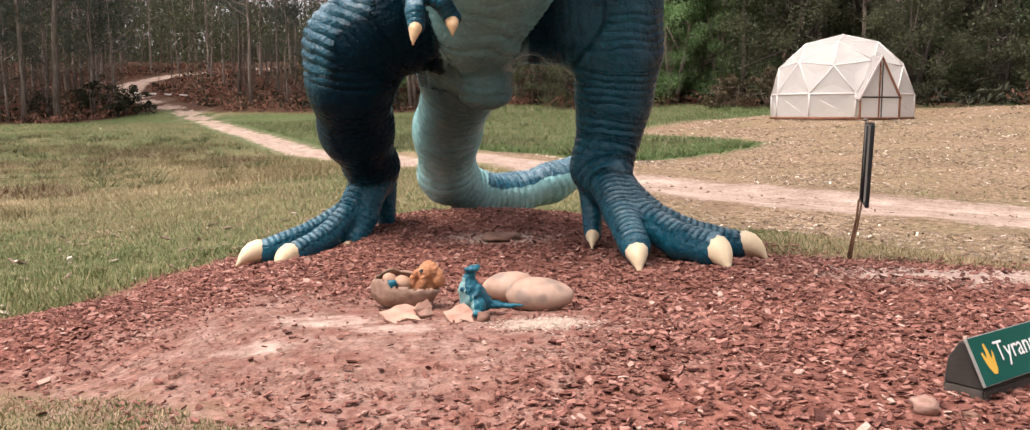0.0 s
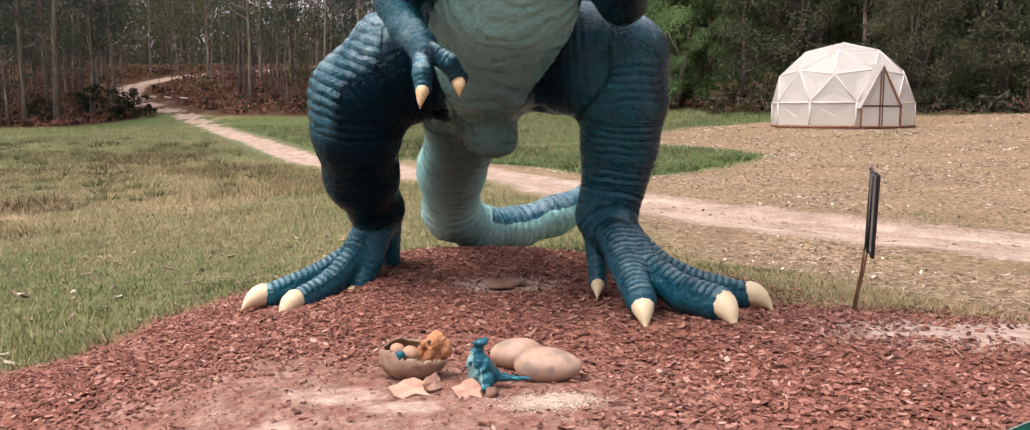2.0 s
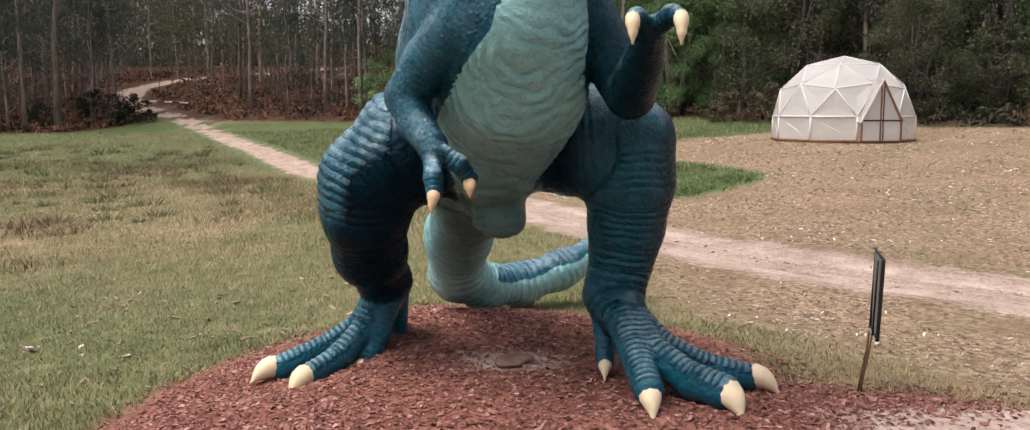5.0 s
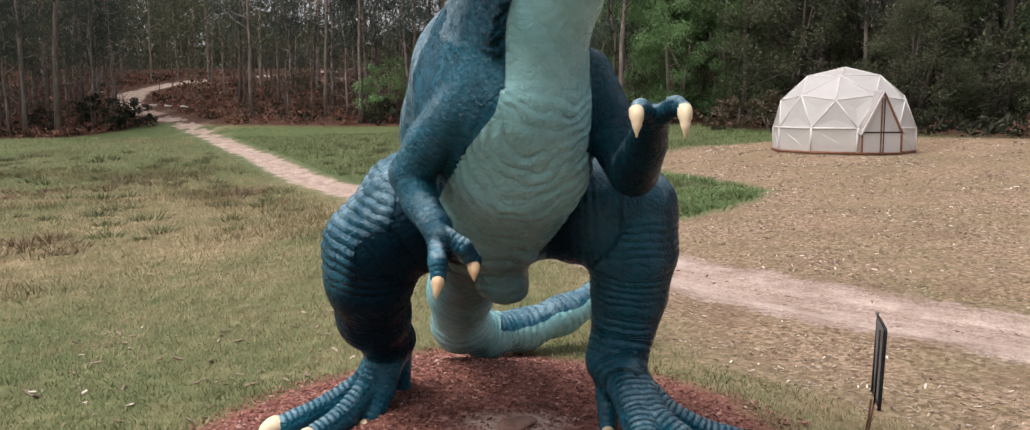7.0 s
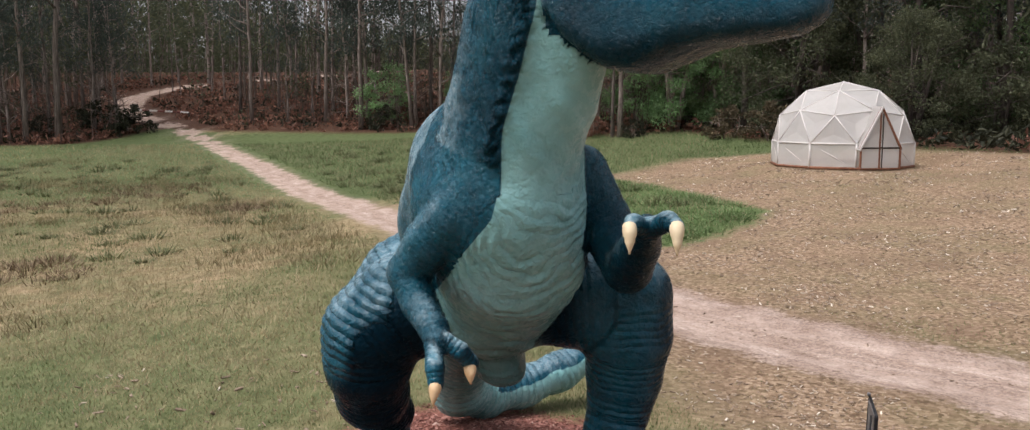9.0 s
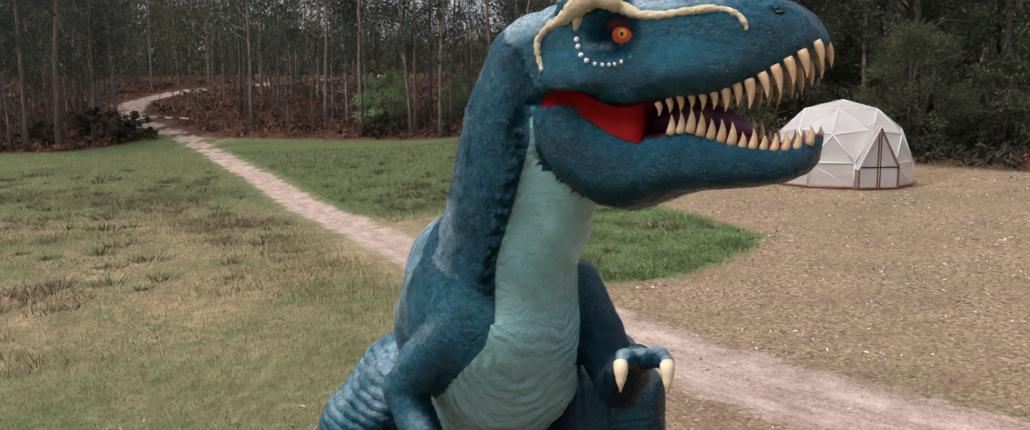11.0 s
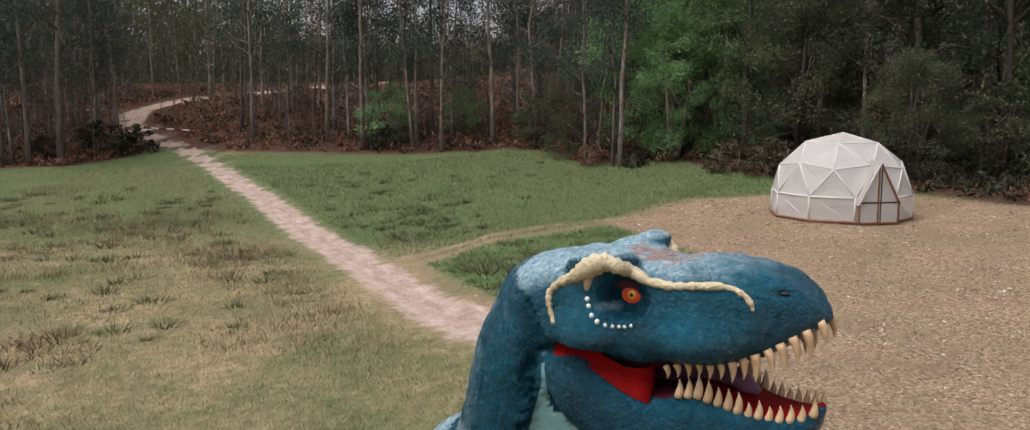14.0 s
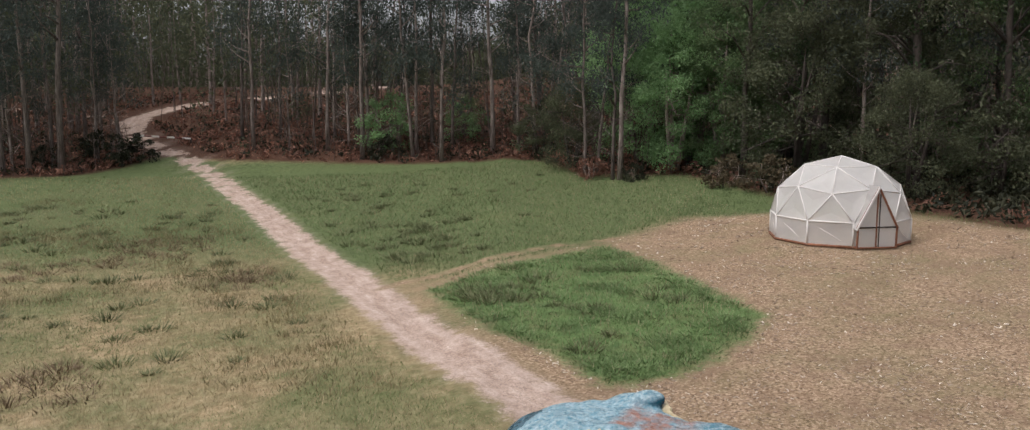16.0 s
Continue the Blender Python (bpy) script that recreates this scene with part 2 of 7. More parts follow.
WOODS = np.array([(-300, 70), (-60, 74), (-43.4, 76.2), (-37, 78.6), (-34.8, 82.0), (-33.5, 86), (-27, 84.3),
                  (-17, 82.8), (-3.7, 79.5), (2.4, 77), (5, 67.5), (11.7, 64.6), (15.2, 53.5), (18.6, 48.2), (20.6, 45.2), (22.3, 39.5), (26, 34.5), (36, 29), (90, 10), (300, 0), (300, 600), (-300, 600)], float)


SANDY = ((3.75, 6.45, 1.5, 0.55), (-1.05, 4.95, 0.26, 0.16), (-0.62, 4.72, 0.26, 0.12), (0.16, 4.78, 0.26, 0.15), (-0.15, 8.0, 0.5, 0.30), (-1.3, 4.45, 0.22, 0.12))


def line_distance(p, line):
    best = np.full(len(p), 1e9)
    for a, b in zip(line, line[1:]):
        ab = b - a
        t = np.clip(((p - a) @ ab) / (ab @ ab), 0, 1)
        best = np.minimum(best, np.linalg.norm(p - a - t[:, None] * ab, axis=1))
    return best


def inside_distance(p, poly):
    """How far inside a polygon each point lies; negative outside."""
    closed = np.vstack([poly, poly[:1]])
    d, inside = line_distance(p, closed), np.zeros(len(p), bool)
    for a, b in zip(closed, closed[1:]):
        cross = (a[1] > p[:, 1]) != (b[1] > p[:, 1])
        with np.errstate(divide="ignore", invalid="ignore"):
            inside ^= cross & (p[:, 0] < (b[0] - a[0]) * (p[:, 1] - a[1]) / (b[1] - a[1]) + a[0])
    return np.where(inside, d, -d)


def bark_distance(x, y):
    """How far inside the bark bed: a broad oval with a second one behind it, cut by turf at the front."""
    a = 1 - np.sqrt(((x + 0.0) / 4.9) ** 2 + ((y - 5.5) / 2.6) ** 2)
    a = np.where(y < 5.5, 1 - np.sqrt((x / 4.9) ** 2 + ((y - 5.5) / 3.3) ** 2), a)
    b = 1 - np.sqrt(((x + 0.75) / 3.0) ** 2 + ((y - 8.0) / 3.0) ** 2)
    d = np.maximum(a, b) * 3.0
    return np.minimum(d, ((y - 4.22) + 0.67 * (x + 2.28)) * 0.8)


def ground_height(x, y):
    x, y = np.asarray(x, float), np.asarray(y, float)
    z = -1.5 * (1 - np.exp(-np.maximum(-(x + 1.6), 0) / 8.5))
    z = z + 0.05 * np.maximum(y - 45, 0) * (1 - 0.75 * smooth(100, 220, y)) + 0.12 * np.clip(y - 80, 0, 46)
    z = z + 0.082 * np.clip(x - 4, 0, 18) * smooth(10, 42, y)
    z = z + (0.83 - z) * smooth(5.6, 3.4, np.hypot(x - 14.66, y - 41.74))
    z = z - 0.14 * smooth(8.6, 11, y) * smooth(-3, 3, x) * (1 - smooth(15, 26, y))
    z = z + 0.10 * smooth(0.0, 1.2, bark_distance(x, y))
    z = z + 0.16 * np.exp(-(((x + 0.1) / 1.3) ** 2 + ((y - 9.3) / 1.0) ** 2))
    z = z - 0.13 * smooth(-1.0, -2.1, x) * smooth(7.0, 8.2, y) * smooth(-5, -3.4, x)
    z = z - 0.03 * np.exp(-(((x + 0.3) / 1.6) ** 2 + ((y - 6.0) / 1.2) ** 2))
    return z


def height_at(x, y):
    return float(ground_height(np.array([x]), np.array([y]))[0])


def spread(lo, hi, fine_lo, fine_hi, step, grow):
    up = [fine_hi]
    s = step
    while up[-1] < hi:
        s *= grow
        up.append(up[-1] + s)
    down = [fine_lo]
    s = step
    while down[-1] > lo:
        s *= grow
        down.append(down[-1] - s)
    return np.array(sorted(down[1:]) + list(np.arange(fine_lo, fine_hi, step)) + up)


def ground_material():
    s = Nodes("field_ground", 0.95, spec=0.15)
    at = s.coord()
    rag, fine, blot = s.noise(1.1, 5, 0.65, at), s.noise(9, 6, 0.7, at), s.noise(0.22, 4, 0.6, at)
    streak = s.noise(3.2, 6, 0.75, s.scaled(at, (1.0, 0.7, 1.0)))

    def edge(name, width, wob):
        d = s.math("ADD", s.attr(name), s.math("MULTIPLY", s.math("SUBTRACT", rag, 0.5), wob))
        d = s.math("ADD", d, s.math("MULTIPLY", s.math("SUBTRACT", fine, 0.5), wob * 0.7))
        return s.math("ADD", s.math("DIVIDE", d, width), 0.5, True)

    straw = s.ramp(streak, [(0.3, (0.15, 0.105, 0.055)), (0.5, (0.275, 0.208, 0.118)), (0.7, (0.40, 0.315, 0.20))])
    green = s.ramp(streak, [(0.3, (0.058, 0.068, 0.026)), (0.5, (0.110, 0.121, 0.050)), (0.72, (0.19, 0.19, 0.088))])
    lush = s.ramp(streak, [(0.3, (0.052, 0.070, 0.027)), (0.5, (0.086, 0.112, 0.044)), (0.72, (0.132, 0.155, 0.068))])
    meadow = s.mix(s.ramp(s.math("ADD", s.math("MULTIPLY", blot, 0.7), s.math("MULTIPLY", rag, 0.3)), [(0.42, 0.0), (0.64, 1.0)]), straw, green)
    meadow = s.mix(s.ramp(s.noise(0.09, 4, 0.6, distort=0.7), [(0.46, 0.0), (0.62, 0.45)]), meadow, s.mix(0.5, green, (0.085, 0.105, 0.042)))
    chip = s.voronoi(16, at, out="Color")
    chips = s.ramp(s.math("ADD", s.math("MULTIPLY", fine, 0.6), s.math("MULTIPLY", chip, 0.4)),
                   [(0.3, (0.115, 0.075, 0.045)), (0.5, (0.245, 0.168, 0.106)), (0.70, (0.42, 0.315, 0.22))])
    chips = s.mix(s.ramp(s.math("ADD", s.math("MULTIPLY", blot, 0.6), s.math("MULTIPLY", rag, 0.4)), [(0.46, 0.0), (0.66, 0.55)]), chips, (0.125, 0.118, 0.052))
    chips = s.mix(s.ramp(s.noise(0.55, 5, 0.66, at), [(0.36, 0.55), (0.50, 0.0)]), chips, (0.165, 0.108, 0.070))
    dirt = s.ramp(s.math("ADD", s.math("MULTIPLY", fine, 0.5), s.math("MULTIPLY", rag, 0.5)),
                  [(0.3, (0.22, 0.155, 0.12)), (0.5, (0.36, 0.27, 0.218)), (0.7, (0.50, 0.395, 0.33))])
    flow = s.n.new("ShaderNodeCombineXYZ")
    s.l.new(s.math("MULTIPLY", s.attr("run"), 0.55), flow.inputs[0])
    s.l.new(s.math("MULTIPLY", s.attr("across"), 2.9), flow.inputs[1])
    lane = s.noise(1.0, 6, 0.68, flow.outputs[0])
    dirt = s.mix(s.ramp(lane, [(0.36, 0.55), (0.50, 0.0)]), dirt, (0.23, 0.155, 0.115))
    dirt = s.mix(s.ramp(lane, [(0.54, 0.0), (0.70, 0.6)]), dirt, (0.58, 0.475, 0.41))
    pebbles = s.voronoi(26, at, out="Color")
    dirt = s.mix(0.8, dirt, s.ramp(pebbles, [(0.1, 0.62), (0.5, 1.0), (0.9, 1.25)]), "MULTIPLY")
    bark = s.ramp(fine, [(0.3, (0.10, 0.038, 0.028)), (0.5, (0.21, 0.085, 0.063)), (0.72, (0.34, 0.16, 0.12))])
    bare = s.ramp(s.math("ADD", s.math("MULTIPLY", fine, 0.6), s.math("MULTIPLY", rag, 0.4)),
                  [(0.35, (0.20, 0.115, 0.088)), (0.65, (0.44, 0.31, 0.26))])
    bare = s.mix(0.85, bare, s.ramp(s.voronoi(42, at, out="Color"), [(0.1, 0.55), (0.5, 1.0), (0.9, 1.25)]), "MULTIPLY")
    sandy = s.ramp(s.math("ADD", s.math("MULTIPLY", fine, 0.6), s.math("MULTIPLY", rag, 0.4)), [(0.35, (0.36, 0.26, 0.21)), (0.65, (0.62, 0.50, 0.43))])
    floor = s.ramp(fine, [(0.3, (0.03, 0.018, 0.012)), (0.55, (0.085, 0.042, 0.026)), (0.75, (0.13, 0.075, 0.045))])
    lush = s.mix(s.ramp(s.noise(0.3, 4, 0.6), [(0.5, 0.0), (0.72, 0.55)]), lush, green)
    clover = s.ramp(streak, [(0.3, (0.050, 0.092, 0.028)), (0.5, (0.092, 0.148, 0.050)), (0.72, (0.150, 0.205, 0.082))])
    clover = s.mix(s.ramp(s.noise(0.75, 5, 0.68), [(0.46, 0.0), (0.66, 0.75)]), clover, green)
    clover = s.mix(s.ramp(s.noise(0.6, 4, 0.62, distort=0.8), [(0.36, 0.6), (0.48, 0.0)]), clover, (0.050, 0.086, 0.031))
    c = s.mix(edge("lush", 3.0, 2.5), meadow, lush)
    c = s.mix(edge("litter", 2.0, 2.0), c, chips)
    c = s.mix(edge("clover", 0.9, 1.6), c, clover)
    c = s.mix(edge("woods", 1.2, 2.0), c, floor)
    c = s.mix(edge("track", 0.32, 1.5), c, dirt)
    c = s.mix(s.math("MULTIPLY", s.attr("rut"), s.ramp(s.noise(2.2, 6, 0.7), [(0.35, 0.0), (0.6, 0.5)])), c, (0.52, 0.41, 0.345))
    c = s.mix(edge("side_path", 0.4, 0.5), c, chips)
    c = s.mix(edge("bark", 0.5, 0.8), c, bark)
    c = s.mix(s.math("MULTIPLY", edge("bare", 0.7, 1.4), s.ramp(s.noise(5, 6, 0.7), [(0.35, 0.10), (0.62, 0.85)])), c, bare)
    c = s.mix(s.math("MULTIPLY", edge("sandy", 0.4, 0.7), s.ramp(s.noise(6, 6, 0.7), [(0.32, 0.15), (0.58, 0.95)])), c, sandy)
    s.colour(c)
    s.bump(s.math("MULTIPLY", lane, edge("track", 0.9, 1.0)), 0.8, 0.06).bump(fine, 0.7, 0.05).bump(streak, 0.6, 0.06)
    return s.mat


GROUND = ground_material()
xs = spread(-420, 420, -9, 10, 0.16, 1.045)
ys = spread(-120, 700, 2.5, 20, 0.16, 1.045)
gx, gy = (a.ravel() for a in np.meshgrid(xs, ys))
rough_z = np.array([noise.noise(Vector((a * 0.35, b * 0.35, 0))) * 0.05 + noise.noise(Vector((a * 1.6, b * 1.6, 3))) * 0.018 for a, b in zip(gx, gy)])
gz = ground_height(gx, gy) + rough_z
gp = np.stack([gx, gy], 1)
track_d = 0.94 + 0.46 * smooth(24, 14, gy) + 0.22 * smooth(80, 90, gy) - np.minimum(line_distance(gp, TRACK), line_distance(gp, BRANCH))
gz -= 0.06 * smooth(0, 1.0, track_d)
nx = len(xs)
i, j = np.meshgrid(np.arange(nx - 1), np.arange(len(ys) - 1))
q = (j * nx + i).ravel()
ground_mesh = mesh_of("ground", np.stack([gx, gy, gz], 1), np.stack([q, q + 1, q + 1 + nx, q + nx], 1), (GROUND,), True)
wd = inside_distance(gp, WOODS)
clover_d, litter_d = inside_distance(gp, CLOVER), inside_distance(gp, LITTER)
attribute(ground_mesh, "track", track_d)
centre_d = line_distance(gp, TRACK)
run_d, across_d, base_d = np.zeros(len(gp)), np.zeros(len(gp)), 0.0
near_d = np.full(len(gp), 1e9)
for a, b in zip(TRACK, TRACK[1:]):
    ab = b - a
    ln = np.linalg.norm(ab)
    t = np.clip(((gp - a) @ ab) / ln ** 2, 0, 1)
    off = gp - a - t[:, None] * ab
    dd = np.linalg.norm(off, axis=1)
    won = dd < near_d
    near_d = np.where(won, dd, near_d)
    run_d = np.where(won, base_d + t * ln, run_d)
    across_d = np.where(won, (off[:, 0] * ab[1] - off[:, 1] * ab[0]) / ln, across_d)
    base_d += ln
attribute(ground_mesh, "run", run_d)
attribute(ground_mesh, "across", across_d)
attribute(ground_mesh, "rut", np.exp(-((centre_d - 0.62) / 0.30) ** 2))
attribute(ground_mesh, "side_path", 0.35 - line_distance(gp, SIDE_PATH))
attribute(ground_mesh, "clover", clover_d)
attribute(ground_mesh, "litter", litter_d)
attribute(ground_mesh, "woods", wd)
attribute(ground_mesh, "bark", bark_distance(gx, gy))
attribute(ground_mesh, "bare", np.maximum(0.95 - np.hypot((gx + 0.85) / 1.8, (gy - 4.6) / 1.4), 0.75 - np.hypot((gx - 3.7) / 1.5, (gy - 6.5) / 0.7)))
attribute(ground_mesh, "sandy", np.max([0.8 * (1 - np.hypot((gx - a) / w, (gy - b) / d)) for a, b, w, d in SANDY], axis=0))
left_meadow = gx < np.interp(gy, TRACK[::-1, 1], TRACK[::-1, 0])
attribute(ground_mesh, "lush", np.where(left_meadow, np.maximum((gy - 46) * 0.30, 1.0 * (1 - np.hypot((gx + 6.5) / 6.0, (gy - 13.0) / 5.0))), np.minimum(np.minimum((gy - 40) * 0.4, 84 - gy), line_distance(gp, TRACK) * np.where(gx > np.interp(gy, TRACK[::-1, 1], TRACK[::-1, 0]), 1, -1))))
ground = tagged(new("ground", ground_mesh), "grassy field with a worn dirt track and leaf litter", "ground", kind="structure")


def place_height(x, y):
    """The sheet's own height, its small unevenness included."""
    return height_at(x, y) + noise.noise(Vector((x * 0.35, y * 0.35, 0))) * 0.05 + noise.noise(Vector((x * 1.6, y * 1.6, 3))) * 0.018


def heights(x, y):
    r = np.array([noise.noise(Vector((a * 0.35, b * 0.35, 0))) * 0.05 + noise.noise(Vector((a * 1.6, b * 1.6, 3))) * 0.018 for a, b in zip(x, y)])
    return ground_height(x, y) + r - 0.06 * smooth(0, 1.0, 1.25 + 0.45 * smooth(24, 14, y) - line_distance(np.stack([x, y], 1), TRACK))

# ---------------------------------------------------------------- the great dinosaur statue
STEP = 0.020
LOW, HIGH = np.array((-2.75, 5.15, -0.32)), np.array((2.2, 12.0, 5.52))
SIZE = np.ceil((HIGH - LOW) / STEP).astype(int) + 1
AXIS = [(LOW[k] + STEP * np.arange(SIZE[k])).astype(np.float32) for k in range(3)]
field = np.full(SIZE, 9.0, np.float32)
nearest = np.full(SIZE, 9.0, np.float32)
along = np.zeros(SIZE, np.float32)
member = np.zeros(SIZE, np.uint8)
GROUPS = ["none", "torso", "neck", "back", "tail", "leg", "toe", "arm", "finger", "head", "jaw", "haunch"]


def window(lo, hi):
    a = np.clip(np.floor((np.array(lo) - LOW) / STEP).astype(int), 0, SIZE - 1)
    b = np.clip(np.ceil((np.array(hi) - LOW) / STEP).astype(int) + 1, 1, SIZE)
    sl = tuple(slice(p, q) for p, q in zip(a, b))
    return sl, np.meshgrid(*[AXIS[k][sl[k]] for k in range(3)], indexing="ij", sparse=True)


def merge(sl, d, s, group, k):
    old = field[sl]
    h = np.maximum(k - np.abs(old - d), 0) / k
    field[sl] = np.minimum(old, d) - h * h * k * 0.25
    won = d < nearest[sl]
    nearest[sl] = np.where(won, d, nearest[sl])
    along[sl] = np.where(won, s, along[sl])
    member[sl] = np.where(won, GROUPS.index(group), member[sl])


def limb(group, balls, k=0.12, flat=None):
    """A chain of balls (x, y, z, radius) with flesh between them."""
    run = 0.0
    for a, b in zip(balls, balls[1:]):
        a, b = np.array(a), np.array(b)
        r = max(a[3], b[3]) + k + 4 * STEP
        sl, (X, Y, Z) = window(np.minimum(a[:3], b[:3]) - r, np.maximum(a[:3], b[:3]) + r)
        ab = b[:3] - a[:3]
        t = np.clip(((X - a[0]) * ab[0] + (Y - a[1]) * ab[1] + (Z - a[2]) * ab[2]) / (ab @ ab), 0, 1)
        d = np.sqrt((X - a[0] - t * ab[0]) ** 2 + (Y - a[1] - t * ab[1]) ** 2 + (Z - a[2] - t * ab[2]) ** 2) - (a[3] + t * (b[3] - a[3]))
        length = math.sqrt(ab @ ab)
        merge(sl, d.astype(np.float32), (run + t * length).astype(np.float32), group, k)
        run += length


# trunk of the body, upright and facing the nest, with the tail swept round behind it
limb("torso", [(-0.20, 7.02, 3.42, 0.46), (-0.23, 7.02, 2.99, 0.59), (-0.16, 7.22, 2.54, 0.555), (-0.26, 7.6, 2.07, 0.42), (-0.32, 8.2, 1.68, 0.32)], 0.25)
limb("neck", [(-0.2, 7.1, 3.06, 0.57), (-0.09, 6.86, 3.58, 0.465), (-0.04, 6.72, 4.01, 0.425), (0.02, 6.66, 4.4, 0.41), (0.12, 6.56, 4.78, 0.40)], 0.22)
limb("neck", [(0.34, 6.42, 4.10, 0.24), (0.12, 6.62, 3.66, 0.27), (-0.05, 6.85, 3.2, 0.36)], 0.15)
limb("back", [(-0.50, 7.38, 3.25, 0.44), (-0.58, 7.62, 2.74, 0.44), (-0.58, 8.1, 2.21, 0.46), (-0.50, 8.7, 1.75, 0.44)], 0.25)
limb("tail", [(-0.49, 8.7, 1.56, 0.37), (-0.70, 9.5, 1.04, 0.325), (-0.74, 10.0, 0.56, 0.29), (-0.48, 10.5, 0.31, 0.25), (-0.04, 10.98, 0.25, 0.232),
              (0.44, 11.22, 0.37, 0.218), (0.95, 11.45, 0.58, 0.187), (1.30, 11.62, 0.68, 0.10)], 0.15)
limb("torso", [(-0.33, 7.98, 1.56, 0.19), (-0.33, 8.0, 1.42, 0.15)], 0.12)
# legs: thigh, knee, shin, ankle; the instep is three long toe bones side by side
limb("leg", [(-0.70, 7.86, 2.02, 0.45), (-1.04, 7.75, 1.98, 0.42), (-1.345, 7.72, 1.76, 0.375), (-1.375, 7.79, 1.48, 0.345), (-1.405, 8.16, 1.09, 0.305),
             (-1.355, 8.70, 0.72, 0.235), (-1.36, 8.78, 0.56, 0.18)], 0.14)
limb("haunch", [(-0.80, 8.2, 2.42, 0.32), (-1.16, 8.08, 2.2, 0.28), (-1.45, 7.88, 1.87, 0.245)], 0.10)
limb("leg", [(0.18, 7.8, 2.04, 0.44), (0.56, 7.78, 2.08, 0.43), (0.835, 7.70, 2.08, 0.345), (0.85, 7.73, 1.73, 0.345), (0.84, 7.85, 1.36, 0.305),
             (0.80, 7.90, 1.04, 0.245), (0.735, 7.84, 0.77, 0.23), (0.80, 7.66, 0.62, 0.19)], 0.14)
limb("haunch", [(0.45, 8.2, 2.45, 0.32), (0.75, 8.0, 2.3, 0.28), (0.92, 7.78, 2.12, 0.24)], 0.10)
for toe in ([(-1.42, 8.78, 0.62, 0.14), (-1.58, 8.74, 0.30, 0.118), (-1.88, 8.62, 0.11, 0.112), (-2.29, 8.44, -0.05, 0.122)],
            [(-1.38, 8.66, 0.62, 0.14), (-1.50, 8.50, 0.32, 0.125), (-1.72, 8.28, 0.09, 0.120), (-1.95, 8.09, -0.03, 0.120)],
            [(-1.30, 8.62, 0.58, 0.13), (-1.38, 8.50, 0.27, 0.105), (-1.50, 8.38, -0.02, 0.100)],
            [(-1.27, 8.95, 0.55, 0.12), (-1.26, 9.0, 0.05, 0.080)],
            ):
    limb("toe", toe, 0.04)
for toe in ([(0.78, 7.58, 0.62, 0.15), (0.84, 7.28, 0.44, 0.135), (0.90, 6.84, 0.235, 0.122)],
            [(0.86, 7.60, 0.60, 0.15), (1.00, 7.26, 0.40, 0.140), (1.26, 7.02, 0.25, 0.135), (1.47, 6.85, 0.21, 0.138)],
            [(0.90, 7.68, 0.60, 0.13), (1.10, 7.52, 0.40, 0.118), (1.40, 7.43, 0.26, 0.112), (1.79, 7.39, 0.17, 0.118)],
            [(0.66, 7.85, 0.66, 0.12), (0.65, 7.63, 0.22, 0.075)]):
    limb("toe", toe, 0.04)
# arms: one hanging down, one lifted
limb("arm", [(-0.48, 7.02, 3.07, 0.27), (-0.64, 6.98, 2.88, 0.235)], 0.10)
limb("arm", [(-0.36, 6.58, 3.10, 0.185), (-0.54, 6.63, 2.90, 0.195), (-0.74, 6.74, 2.68, 0.188), (-0.905, 6.83, 2.44, 0.160), (-0.82, 6.69, 2.24, 0.130), (-0.69, 6.48, 2.1, 0.110), (-0.65, 6.37, 2.03, 0.095)], 0.025)
limb("arm", [(0.38, 7.2, 3.15, 0.24), (0.57, 7.15, 2.8, 0.215), (0.735, 6.89, 2.46, 0.185), (0.78, 6.5, 2.7, 0.145), (0.77, 6.18, 2.86, 0.105)], 0.025)
for finger in ([(-0.68, 6.35, 2.03, 0.067), (-0.66, 6.19, 1.9, 0.062), (-0.65, 6.16, 1.80, 0.058)],
               [(-0.61, 6.35, 2.05, 0.067), (-0.5, 6.34, 1.98, 0.060), (-0.43, 6.4, 1.88, 0.064)],
               [(0.75, 6.11, 2.86, 0.077), (0.65, 5.95, 2.93, 0.058), (0.62, 5.89, 2.9, 0.05)],
               [(0.78, 6.11, 2.87, 0.077), (0.87, 5.95, 2.94, 0.063), (0.91, 5.86, 2.92, 0.052)]):
    limb("finger", finger, 0.035)

# the head: u runs from nape to snout, v across, w up
HEAD_AT, HEAD_AX, HEAD_SIDE = np.array((0.15, 6.62)), np.array((0.847, -0.5315)), np.array((-0.5315, -0.847))
SKULL_U = (-0.44, -0.38, -0.26, -0.06, 0.20, 0.33, 0.55, 0.71, 0.86, 0.98, 1.13, 1.30, 1.46, 1.58, 1.72, 1.83, 1.89, 1.93)
SKULL_HW = (0.04, 0.18, 0.32, 0.41, 0.455, 0.47, 0.47, 0.445, 0.43, 0.43, 0.42, 0.40, 0.36, 0.32, 0.26, 0.19, 0.12, 0.03)
SKULL_TOP = (4.70, 4.86, 5.04, 5.175, 5.23, 5.245, 5.265, 5.265, 5.25, 5.235, 5.25, 5.262, 5.255, 5.238, 5.195, 5.11, 5.03, 4.97)
SKULL_LOW = (4.62, 4.54, 4.50, 4.54, 4.59, 4.61, 4.56, 4.485, 4.48, 4.53, 4.58, 4.61, 4.64, 4.69, 4.78, 4.85, 4.90, 4.94)
